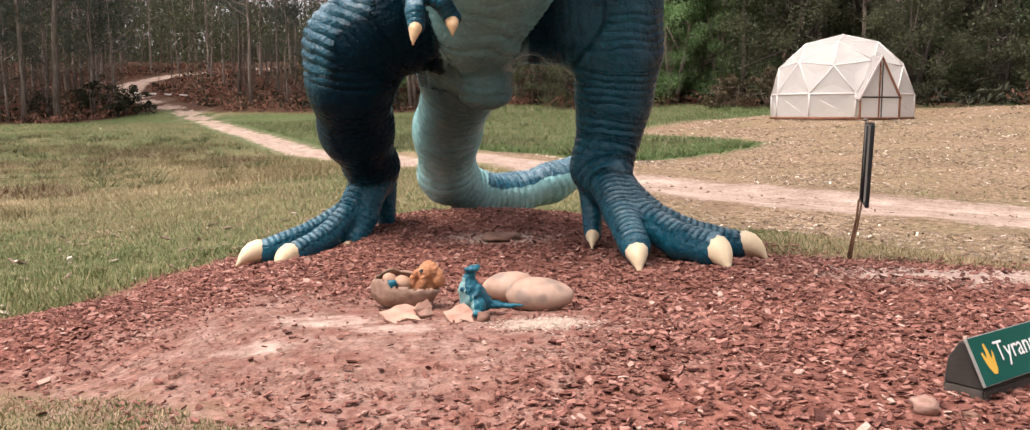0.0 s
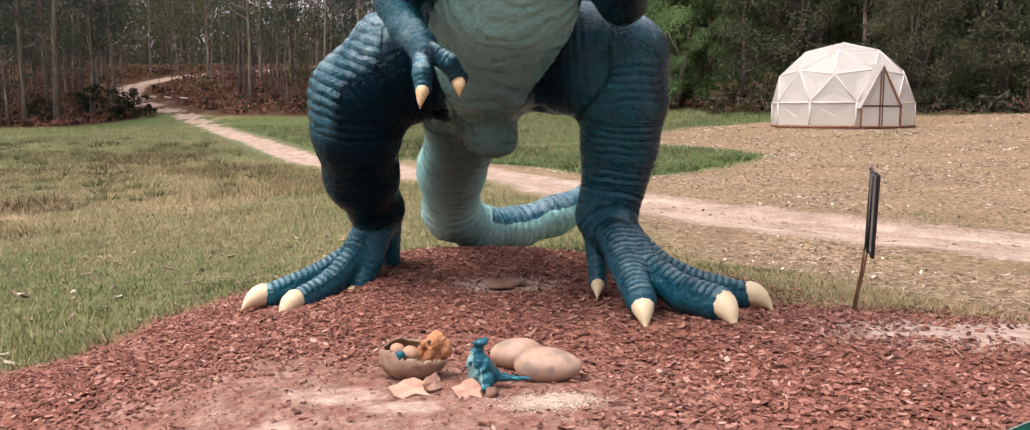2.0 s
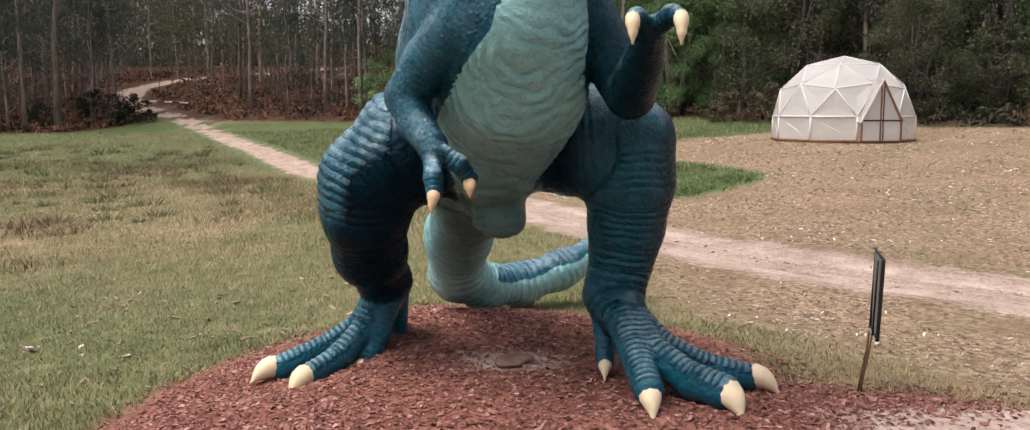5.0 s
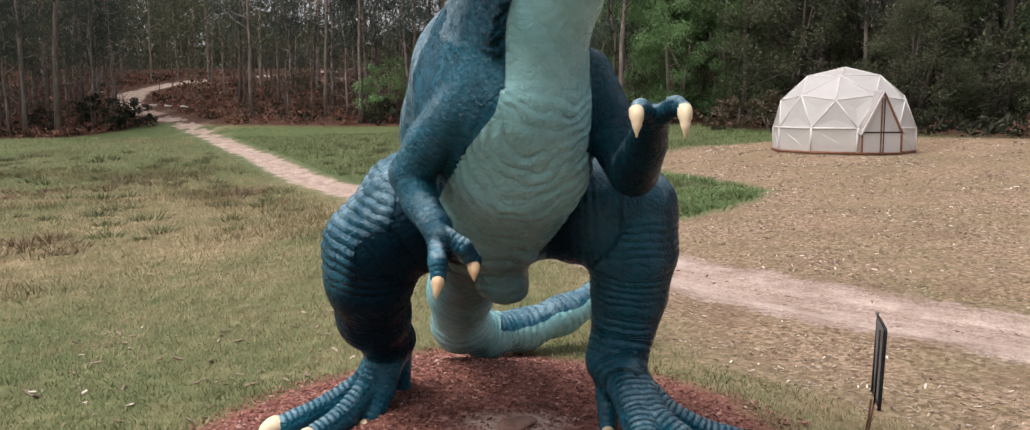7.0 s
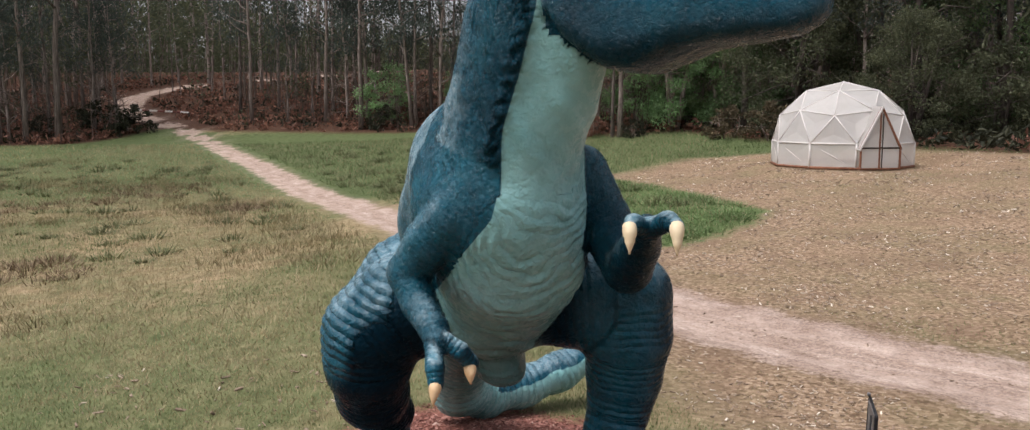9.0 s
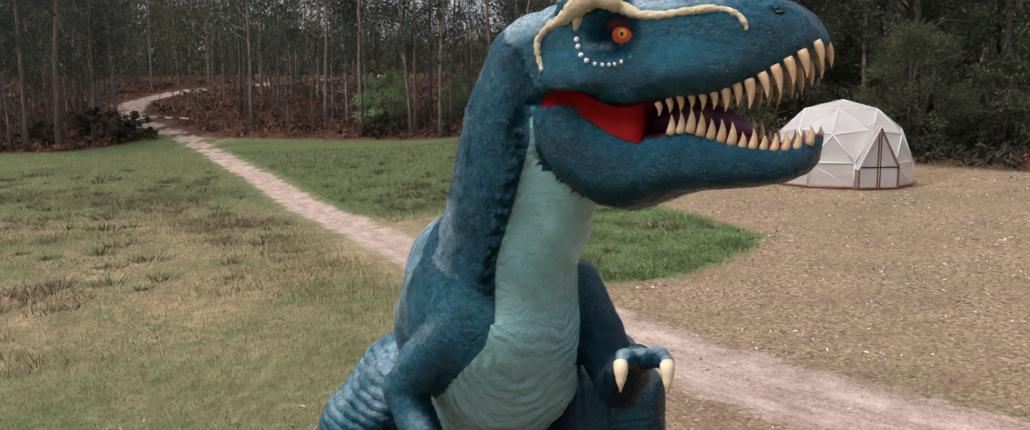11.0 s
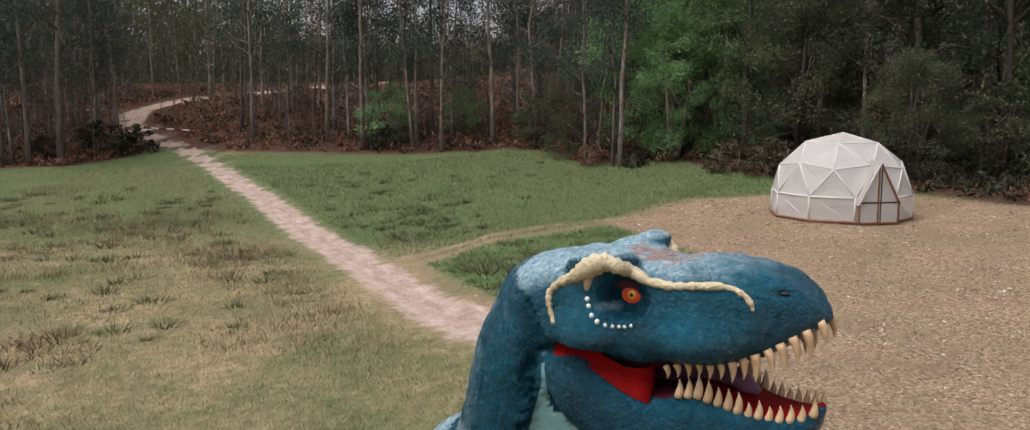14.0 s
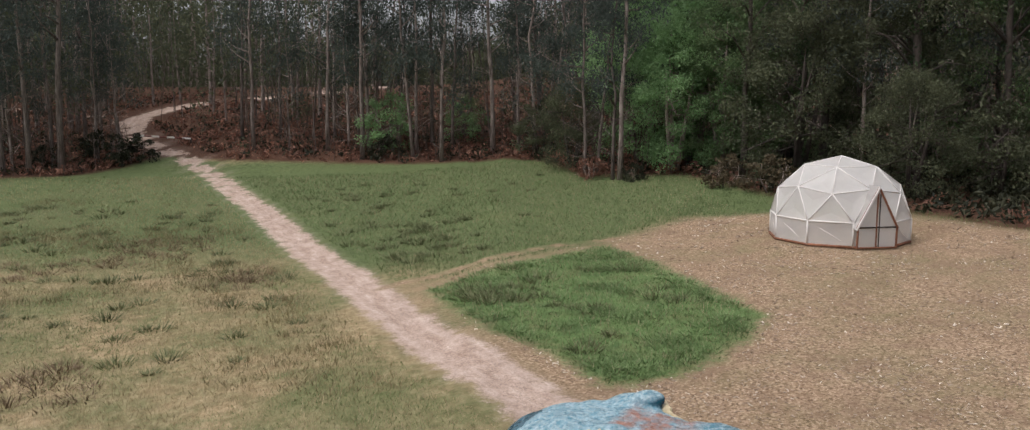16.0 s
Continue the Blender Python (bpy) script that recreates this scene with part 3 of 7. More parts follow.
JAW_U = (0.06, 0.11, 0.18, 0.30, 0.42, 0.56, 0.77, 0.92, 1.10, 1.20, 1.33, 1.50, 1.70, 1.82, 1.88, 1.92)
JAW_HW = (0.24, 0.39, 0.465, 0.495, 0.50, 0.49, 0.475, 0.46, 0.44, 0.42, 0.385, 0.33, 0.26, 0.19, 0.12, 0.03)
JAW_TOP = (4.50, 4.57, 4.63, 4.65, 4.635, 4.565, 4.45, 4.415, 4.45, 4.46, 4.42, 4.37, 4.355, 4.37, 4.41, 4.40)
JAW_LOW = (4.42, 4.34, 4.22, 4.07, 3.97, 3.90, 3.885, 3.94, 4.01, 4.035, 4.05, 4.07, 4.10, 4.15, 4.22, 4.36)


def slab(group, us, hw, top, low, power, k):
    sl, (X, Y, Z) = window((-0.55, 5.1, 3.7), (2.2, 7.3, 5.52))
    u = (X - HEAD_AT[0]) * HEAD_AX[0] + (Y - HEAD_AT[1]) * HEAD_AX[1]
    v = (X - HEAD_AT[0]) * HEAD_SIDE[0] + (Y - HEAD_AT[1]) * HEAD_SIDE[1]
    half = np.interp(u, us, hw).astype(np.float32)
    t, b = np.interp(u, us, top).astype(np.float32), np.interp(u, us, low).astype(np.float32)
    mid, hh = (t + b) / 2, np.maximum((t - b) / 2, 0.01)
    f = ((np.abs(v) / half) ** power + (np.abs(Z - mid) / hh) ** power) ** (1 / power)
    d = (f - 1) * np.minimum(half, hh) * 0.9
    d = np.maximum(d, np.maximum(us[0] - u, u - us[-1])).astype(np.float32)
    merge(sl, d, u.astype(np.float32) + 0 * Z, group, k)


def head_place(u, v, w):
    p = HEAD_AT + HEAD_AX * u + HEAD_SIDE * v
    return Vector((p[0], p[1], w))


def skull_side(u, w, out=0.0):
    """How far the skull's side stands out at u and w."""
    hit = HEAD_TREE.ray_cast(head_place(u, 1.2, w), Vector((-HEAD_SIDE[0], -HEAD_SIDE[1], 0)))[0]
    return (hit.x - HEAD_AT[0]) * HEAD_SIDE[0] + (hit.y - HEAD_AT[1]) * HEAD_SIDE[1] + out


slab("head", SKULL_U, SKULL_HW, SKULL_TOP, SKULL_LOW, 3.0, 0.09)
slab("jaw", JAW_U, JAW_HW, JAW_TOP, JAW_LOW, 3.0, 0.015)


def lump(at, r, k, dig=False):
    """A swelling, or a hollow, rounded into the flesh."""
    at, r = np.array(at), np.array(r)
    sl, (X, Y, Z) = window(at - r - k - 0.1, at + r + k + 0.1)
    d = ((np.sqrt(((X - at[0]) / r[0]) ** 2 + ((Y - at[1]) / r[1]) ** 2 + ((Z - at[2]) / r[2]) ** 2) - 1) * r.min()).astype(np.float32)
    old = field[sl]
    if dig:
        h = np.maximum(k - np.abs(old + d), 0) / k
        field[sl] = np.maximum(old, -d) + h * h * k * 0.25
    else:
        h = np.maximum(k - np.abs(old - d), 0) / k
        field[sl] = np.minimum(old, d) - h * h * k * 0.25


for side in (1, -1):
    lump(head_place(0.73, side * 0.485, 5.005), (0.165, 0.165, 0.135), 0.05, dig=True)
    lump(head_place(0.66 if side > 0 else 0.61, side * 0.33, 5.25 if side > 0 else 5.285), (0.12, 0.09, 0.075), 0.06)
    lump(head_place(0.45, side * 0.36, 5.22), (0.14, 0.11, 0.07), 0.08)
    lump(head_place(1.20, side * 0.33, 4.78), (0.22, 0.2, 0.12), 0.15)
    lump(head_place(0.45, side * 0.42, 4.72), (0.16, 0.16, 0.12), 0.15)
    for u, w, h in ((0.20, 4.585, 0.030), (0.27, 4.61, 0.036), (0.34, 4.625, 0.044), (0.41, 4.622, 0.050), (0.48, 4.61, 0.05), (0.55, 4.59, 0.058)):
        lump(head_place(u, side * 0.50, w), (0.13, 0.13, h), 0.012, dig=True)
    lump(head_place(1.69, side * 0.26, 5.115), (0.06, 0.05, 0.022), 0.02, dig=True)
for side in (1, -1):
    for u, w in ((0.10, 4.48), (0.07, 4.38), (0.08, 4.28), (0.13, 4.16), (0.20, 4.04)):
        lump(head_place(u - 0.03, side * 0.47, w), (0.05, 0.05, 0.075), 0.03, dig=True)
lump(head_place(0.85, 0.0, 5.36), (0.30, 0.24, 0.09), 0.08, dig=True)
lump((-0.225, 7.84, 1.45), (0.22, 0.20, 0.20), 0.12)
lump((-0.62, 7.78, 1.55), (0.13, 0.16, 0.20), 0.12, dig=True)
lump((0.12, 7.72, 1.56), (0.12, 0.16, 0.16), 0.12, dig=True)
for u, v, w, r in ((1.02, 0.16, 5.215, 0.06), (1.16, 0.20, 5.225, 0.055), (1.27, 0.12, 5.24, 0.065), (1.40, 0.19, 5.22, 0.055), (1.50, 0.1, 5.22, 0.05), (1.60, 0.15, 5.195, 0.045),
                   (0.20, 0.2, 5.195, 0.08), (0.02, 0.14, 5.15, 0.07)):
    lump(head_place(u, v, w), (r, r, r * 0.5), 0.04)
    lump(head_place(u + 0.03, -v, w), (r, r, r * 0.5), 0.04)


def surface(f):
    """The zero surface of a field as quads, one vertex in each cell that it crosses."""
    inside = f < 0
    n = np.array(f.shape) - 1
    count = np.zeros(n, np.uint8)
    corners = [(a, b, c) for a in (0, 1) for b in (0, 1) for c in (0, 1)]
    for a, b, c in corners:
        count += inside[a:a + n[0], b:b + n[1], c:c + n[2]]
    cells = np.argwhere((count > 0) & (count < 8))
    val = {k: f[tuple((cells + k).T)] for k in corners}
    total, hits = np.zeros((len(cells), 3)), np.zeros(len(cells))
    for p in corners:
        for ax in range(3):
            if p[ax]:
                continue
            o = tuple(1 if m == ax else p[m] for m in range(3))
            fa, fb = val[p], val[o]
            cut = (fa < 0) != (fb < 0)
            t = np.where(cut, fa / np.where(cut, fa - fb, 1), 0)
            at = np.array(p, float)[None].repeat(len(cells), 0)
            at[:, ax] += t
            total += at * cut[:, None]
            hits += cut
    verts = cells + total / hits[:, None]
    index = np.full(n, -1, np.int32)
    index[tuple(cells.T)] = np.arange(len(cells))
    quads = []
    for ax in range(3):
        lo = [slice(None)] * 3
        hi = [slice(None)] * 3
        lo[ax], hi[ax] = slice(0, -1), slice(1, None)
        b, c = [m for m in range(3) if m != ax]
        start, end = inside[tuple(lo)], inside[tuple(hi)]
        e = np.argwhere(start != end)
        e = e[(e[:, b] > 0) & (e[:, c] > 0) & (e[:, b] < n[b]) & (e[:, c] < n[c])]
        flip = start[tuple(e.T)]
        ids = []
        for db, dc in ((-1, -1), (0, -1), (0, 0), (-1, 0)):
            s = e.copy()
            s[:, b] += db
            s[:, c] += dc
            ids.append(index[tuple(s.T)])
        quad = np.stack(ids, 1)
        out = flip if ax != 1 else ~flip
        quad[~out] = quad[~out][:, ::-1]
        quads.append(quad)
    return verts, np.concatenate(quads)


sv, sq = surface(field)
cell = np.clip(np.round(sv).astype(int), 0, SIZE - 1)
s_member = member[tuple(cell.T)]
low_cell = np.clip(np.floor(sv).astype(int), 0, SIZE - 2)
part_way = sv - low_cell
s_along = np.zeros(len(sv))
for a in (0, 1):
    for b in (0, 1):
        for c in (0, 1):
            w = np.abs(1 - a - part_way[:, 0]) * np.abs(1 - b - part_way[:, 1]) * np.abs(1 - c - part_way[:, 2])
            s_along += w * along[tuple((low_cell + (a, b, c)).T)]
grad = np.stack([(field[tuple(np.clip(cell + d, 0, SIZE - 1).T)] - field[tuple(np.clip(cell - d, 0, SIZE - 1).T)]) for d in np.eye(3, dtype=int)], 1)
grad /= np.maximum(np.linalg.norm(grad, axis=1, keepdims=True), 1e-6)
sv = (LOW + sv * STEP)
G = {g: s_member == k for k, g in enumerate(GROUPS)}
warp = np.array([noise.noise(Vector(p) * 2.3) + 0.5 * noise.noise(Vector(p) * 6.1) for p in sv])
broken = np.array([noise.noise(Vector(p) * 3.7 + Vector((9, 0, 0))) for p in sv])
FOLDS = {"torso": (0.028, 0.105), "neck": (0.004, 0.10), "back": (0.003, 0.13), "tail": (0.014, 0.105), "leg": (0.009, 0.066), "haunch": (0.018, 0.09),
         "toe": (0.010, 0.056), "arm": (0.003, 0.055), "finger": (0.004, 0.04)}
fold, deep, push = np.zeros(len(sv)), np.zeros(len(sv)), np.zeros(len(sv))
DEPTH = {"torso": 0.6, "neck": 0.12, "back": 0.04, "tail": 0.8, "leg": 0.95, "haunch": 1.0, "toe": 1.6, "arm": 0.30, "finger": 0.5}
TIDY = {"toe": 1.0, "tail": 0.5, "haunch": 0.6, "leg": 0.35}
tidy = np.zeros(len(sv))
mid_x = np.interp(sv[:, 2], (1.3, 2.1, 3.0, 4.0, 4.8), (-0.24, -0.10, 0.12, 0.22, 0.3))
for g, (amp, period) in FOLDS.items():
    m = G[g]
    ph = s_along[m] / period + warp[m] * 0.35
    if g == "torso":
        steep = np.interp(sv[m, 2], (1.5, 2.2, 2.9, 3.6), (0.5, 1.1, 2.0, 1.6))
        ph = (sv[m, 2] - steep * (sv[m, 0] - mid_x[m]) ** 2) / period + warp[m] * 0.9 + broken[m] * 0.7
    if g in ("leg", "haunch"):
        band = smooth(-0.95, -1.15, sv[m, 0]) * smooth(1.45, 1.6, sv[m, 2]) * smooth(0.0, -0.3, grad[m, 0])
        ph = np.where(band > 0.4, (0.39 * sv[m, 0] + 0.92 * sv[m, 2]) / 0.085 + warp[m] * 0.4, ph)
        amp = np.where(band > 0.4, 0.022, amp)
    if g == "neck":
        ph = (sv[m, 2] + 1.4 * sv[m, 0]) / period + warp[m] * 0.5
    fold[m], deep[m], tidy[m] = ph, DEPTH[g], TIDY.get(g, 0.0)
    if g in ("leg", "haunch"):
        tidy[m] = np.where(band > 0.4, 0.6, tidy[m])
    if g == "toe":
        top_scale = smooth(0.30, 0.75, grad[m, 2])
        deep[m] = 0.10 + 1.6 * top_scale
        amp = 0.004 + 0.010 * top_scale
        ph = s_along[m] / period
        fold[m] = ph
    push[m] = amp * (np.abs(np.sin(math.pi * ph)) ** 0.6 - 0.6) * np.clip((0.45 if g == "torso" else 0.7) + broken[m] * 1.8, 0.05, 1)
leathery = np.zeros(len(sv))
soft_hide = G["head"] | G["jaw"] | G["neck"] | G["arm"] | G["back"]
leathery[soft_hide] = [noise.ridged_multi_fractal(Vector(p) * 5.0, 1.0, 2.2, 3, 1.0, 2.0) for p in sv[soft_hide]]
fade = np.where(G["torso"], smooth(3.25, 2.8, sv[:, 2]), np.where(G["neck"], 0.0, 1.0))
push *= fade
deep *= fade
# long shallow wrinkles down the side of the neck, broad soft folds across the throat, a knobbly seam between the two paints
seam_x = np.interp(sv[:, 2], (2.55, 2.9, 3.2, 3.5, 3.9, 4.35), (-0.55, -0.27, -0.21, -0.2, -0.08, 0.03))
on_neck = G["neck"] | (G["torso"] & (sv[:, 2] > 3.0))
streak = np.zeros(len(sv))
streak[on_neck] = [noise.ridged_multi_fractal(Vector((a * 6.0 + c * 2.0, b * 6.0, c * 1.5 - a * 1.2)), 1.0, 2.1, 3, 1.0, 2.0) for a, b, c in sv[on_neck]]
broad = np.zeros(len(sv))
broad[on_neck] = [noise.noise(Vector((a * 2.6 + c * 2.0, b * 0.8, c * 1.1 - a * 0.9))) + 0.45 * noise.noise(Vector((a * 6.0 + c * 4.2, b * 1.6, 4.0 + c * 1.4))) for a, b, c in sv[on_neck]]
knob = np.zeros(len(sv))
near_seam = on_neck & (sv[:, 2] < 4.42) & (np.abs(sv[:, 0] - seam_x + 0.05) < 0.2) & (sv[:, 1] < 6.9)
knob[near_seam] = [abs(noise.noise(Vector(q) * 8.0)) + 0.6 * abs(noise.noise(Vector(q) * 17.0)) for q in sv[near_seam]]
blue_side = smooth(0.02, -0.06, sv[:, 0] - seam_x)
push += on_neck * (blue_side * -0.024 * np.clip(streak - 0.7, 0, 1.6) * smooth(3.0, 3.6, sv[:, 2]) + (1 - blue_side) * 0.055 * broad * smooth(2.9, 3.4, sv[:, 2]))
push += near_seam * 0.13 * knob * np.exp(-((sv[:, 0] - seam_x + 0.05) / 0.06) ** 2) * smooth(3.1, 3.4, sv[:, 2])
push += 0.006 * warp - 0.005 * np.clip(leathery - 0.8, 0, 2)
hd = G["head"] | G["jaw"]
push[hd] = 0.008 * warp[hd] + 0.006 * broken[hd] - 0.011 * np.clip(leathery[hd] - 0.8, 0, 2)
# creases ring the eye hollow and fold round the corner of the mouth
eye_r = np.hypot((sv[:, 0] - HEAD_AT[0]) * HEAD_AX[0] + (sv[:, 1] - HEAD_AT[1]) * HEAD_AX[1] - 0.735, (sv[:, 2] - 5.01) * 1.15)
push += hd * 0.007 * np.sin(eye_r / 0.030 * math.pi + warp) * smooth(0.07, 0.10, eye_r) * smooth(0.24, 0.16, eye_r)
sv = sv + grad * push[:, None]

hu = (sv[:, 0] - HEAD_AT[0]) * HEAD_AX[0] + (sv[:, 1] - HEAD_AT[1]) * HEAD_AX[1]
hv = (sv[:, 0] - HEAD_AT[0]) * HEAD_SIDE[0] + (sv[:, 1] - HEAD_AT[1]) * HEAD_SIDE[1]
# the paler front of neck, breast, belly and tail
left_x = np.interp(sv[:, 2], (1.3, 2.1, 2.55, 2.9, 3.2, 3.5, 3.9, 4.35), (-0.8, -0.8, -0.55, -0.27, -0.21, -0.2, -0.08, 0.03))
right_x = np.interp(sv[:, 2], (1.3, 2.0, 2.5, 3.0, 3.4, 4.0), (0.35, 0.45, 0.42, 0.50, 0.55, 0.9))
front = np.clip((sv[:, 0] - left_x) / 0.05 + 0.5, 0, 1) * np.clip((right_x - sv[:, 0]) / 0.06 + 0.5, 0, 1) * np.clip((0.45 - grad[:, 1]) / 0.3, 0, 1)
belly = np.where(G["torso"] | G["neck"] | G["back"], front * smooth(4.52, 4.44, sv[:, 2]), 0)
under = np.clip((-grad[:, 1] * 0.5 - grad[:, 2] * 0.9 + 0.1) / 0.3, 0, 1)
belly = np.where(G["tail"], np.maximum(under * smooth(-0.5, -0.3, sv[:, 0]), np.where(sv[:, 0] < -0.3, np.clip((-grad[:, 1] + 0.35) / 0.3, 0, 1), 0)), belly)
belly = np.where((G["torso"] | G["back"] | G["leg"]) & (sv[:, 2] < 2.0) & (sv[:, 0] > -0.8) & (sv[:, 0] < 0.3), np.maximum(belly, np.clip((0.44 - np.abs(sv[:, 0] + 0.27)) / 0.12, 0, 1)), belly)
belly = np.where(G["jaw"] & (hu < 0.16) & (sv[:, 2] < 4.5), front, belly)
throat = belly * G["jaw"]
belly[hd | G["arm"] | G["finger"] | G["toe"]] = 0
belly = np.maximum(belly, throat)
# near-black airbrushing and painted-in shade on the inside and front of the legs
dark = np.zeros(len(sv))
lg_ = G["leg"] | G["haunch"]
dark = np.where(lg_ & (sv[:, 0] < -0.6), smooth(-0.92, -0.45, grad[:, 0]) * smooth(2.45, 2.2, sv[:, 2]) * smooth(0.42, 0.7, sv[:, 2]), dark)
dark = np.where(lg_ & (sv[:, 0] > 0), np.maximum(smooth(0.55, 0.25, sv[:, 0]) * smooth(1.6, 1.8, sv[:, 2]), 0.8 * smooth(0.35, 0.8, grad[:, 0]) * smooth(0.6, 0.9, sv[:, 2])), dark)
# dark flank under the arm; shade painted onto arms and neck seam
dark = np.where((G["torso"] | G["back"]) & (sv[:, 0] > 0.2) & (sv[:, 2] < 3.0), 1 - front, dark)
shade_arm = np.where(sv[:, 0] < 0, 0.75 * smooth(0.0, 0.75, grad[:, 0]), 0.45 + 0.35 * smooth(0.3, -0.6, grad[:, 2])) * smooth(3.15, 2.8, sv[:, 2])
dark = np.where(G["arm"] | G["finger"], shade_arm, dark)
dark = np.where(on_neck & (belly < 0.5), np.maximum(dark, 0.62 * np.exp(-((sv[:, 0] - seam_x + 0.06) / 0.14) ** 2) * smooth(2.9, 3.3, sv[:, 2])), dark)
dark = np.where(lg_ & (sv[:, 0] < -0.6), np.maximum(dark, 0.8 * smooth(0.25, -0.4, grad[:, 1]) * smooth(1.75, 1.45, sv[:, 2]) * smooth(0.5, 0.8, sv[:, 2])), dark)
# pale weathering plus painted-in sky sheen, set by how the skin faces
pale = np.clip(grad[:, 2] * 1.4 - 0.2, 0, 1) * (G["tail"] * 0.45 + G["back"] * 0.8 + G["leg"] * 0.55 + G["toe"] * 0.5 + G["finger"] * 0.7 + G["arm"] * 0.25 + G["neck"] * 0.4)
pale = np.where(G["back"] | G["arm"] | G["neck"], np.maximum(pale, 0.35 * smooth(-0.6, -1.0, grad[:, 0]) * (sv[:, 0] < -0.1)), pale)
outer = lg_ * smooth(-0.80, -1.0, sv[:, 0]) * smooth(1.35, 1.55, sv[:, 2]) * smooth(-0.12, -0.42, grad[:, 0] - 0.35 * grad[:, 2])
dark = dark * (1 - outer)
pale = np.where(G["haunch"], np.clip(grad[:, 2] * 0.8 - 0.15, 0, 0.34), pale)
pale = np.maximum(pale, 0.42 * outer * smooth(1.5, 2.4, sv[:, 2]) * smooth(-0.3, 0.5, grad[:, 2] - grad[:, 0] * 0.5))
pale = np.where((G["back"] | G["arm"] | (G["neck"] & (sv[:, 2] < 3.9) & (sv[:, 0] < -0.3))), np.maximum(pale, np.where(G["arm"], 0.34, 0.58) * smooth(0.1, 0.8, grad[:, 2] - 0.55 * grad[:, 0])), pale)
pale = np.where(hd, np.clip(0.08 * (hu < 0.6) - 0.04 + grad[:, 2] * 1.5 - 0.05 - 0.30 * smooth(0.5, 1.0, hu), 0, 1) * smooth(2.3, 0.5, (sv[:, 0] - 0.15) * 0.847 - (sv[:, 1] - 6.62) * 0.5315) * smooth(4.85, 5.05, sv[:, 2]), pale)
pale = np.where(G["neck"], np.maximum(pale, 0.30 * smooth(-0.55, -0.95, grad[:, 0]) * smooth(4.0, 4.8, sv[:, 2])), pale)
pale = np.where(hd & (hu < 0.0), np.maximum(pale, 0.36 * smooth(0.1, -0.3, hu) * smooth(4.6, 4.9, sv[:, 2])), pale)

# dark ring round the eye; shade painted into lower jaw and low belly
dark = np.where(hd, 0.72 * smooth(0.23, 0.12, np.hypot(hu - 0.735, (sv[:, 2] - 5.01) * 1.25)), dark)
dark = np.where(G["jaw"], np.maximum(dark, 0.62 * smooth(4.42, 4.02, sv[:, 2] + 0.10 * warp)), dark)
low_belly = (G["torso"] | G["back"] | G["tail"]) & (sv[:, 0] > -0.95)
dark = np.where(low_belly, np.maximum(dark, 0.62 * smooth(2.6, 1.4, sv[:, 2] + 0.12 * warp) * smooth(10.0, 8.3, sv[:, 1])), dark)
inner = np.abs(hv) < np.interp(hu, JAW_U, JAW_HW) * 0.80
roof = (G["head"] & inner & (grad[:, 2] < -0.45) & (hu > 0.5)) | (G["jaw"] & inner & (grad[:, 2] > 0.45) & (hu > 0.5) & (hu <= 1.12) & (sv[:, 2] < 4.6))
bed = G["jaw"] & inner & (grad[:, 2] > 0.45) & (hu > 1.12) & (sv[:, 2] < 4.55)
face_mat = np.where(roof[sq].all(1), 4, np.where(bed[sq].all(1), 3, 0))
n_skin = len(sv)

HEAD_TREE = BVHTree.FromPolygons([tuple(p) for p in sv], [tuple(int(i) for i in f) for f in sq[hd[sq].all(1)]])

# claws, teeth, brow, eyes and mouth join the same mesh
STATUE_MATS = (SKIN, CLAW, TOOTH, MOUTH, GUM, TONGUE, IVORY, DOT, EYE_ORANGE, EYE_YELLOW, BLACK)
extra_v, extra_f, extra_m = [], [], []


def add(bm, mat):
    bmesh.ops.triangulate(bm, faces=bm.faces)
    base = n_skin + len(extra_v)
    bm.verts.index_update()
    extra_v.extend(tuple(v.co) for v in bm.verts)
    for f in bm.faces:
        extra_f.append([base + v.index for v in f.verts])
        extra_m.append(mat)
    bm.free()


def horn(base, tip, r, mat, bend=(0, 0, 0), blunt=1.9):
    """A curved, blunt horn from base to tip."""
    base, tip, bend = Vector(base), Vector(tip), Vector(bend)
    pts, rad = [], []
    for t in (0, 0.2, 0.4, 0.6, 0.78, 0.92, 1.0):
        pts.append(base.lerp(tip, t) + bend * (4 * t * (1 - t)))
        rad.append(r * max(0.16, (1 - t ** blunt) * (1.0 if t > 0 else 0.92)))
    add(tube_bm(pts, rad, 10), mat)


for base, tip, r in (((-2.33, 8.44, -0.045), (-2.54, 8.28, -0.165), 0.112), ((-1.97, 8.07, -0.02), (-2.08, 7.86, -0.16), 0.110),
                     ((-1.505, 8.37, -0.02), (-1.55, 8.18, -0.12), 0.088), ((0.902, 6.83, 0.215), (0.91, 6.62, 0.06), 0.096),
                     ((1.485, 6.84, 0.22), (1.57, 6.63, 0.07), 0.115), ((1.82, 7.39, 0.18), (2.02, 7.27, 0.06), 0.105),
                     ((0.645, 7.58, 0.20), (0.63, 7.45, 0.12), 0.06)):
    horn(base, tip, r, 1, (0, 0, 0.045), 2.4)
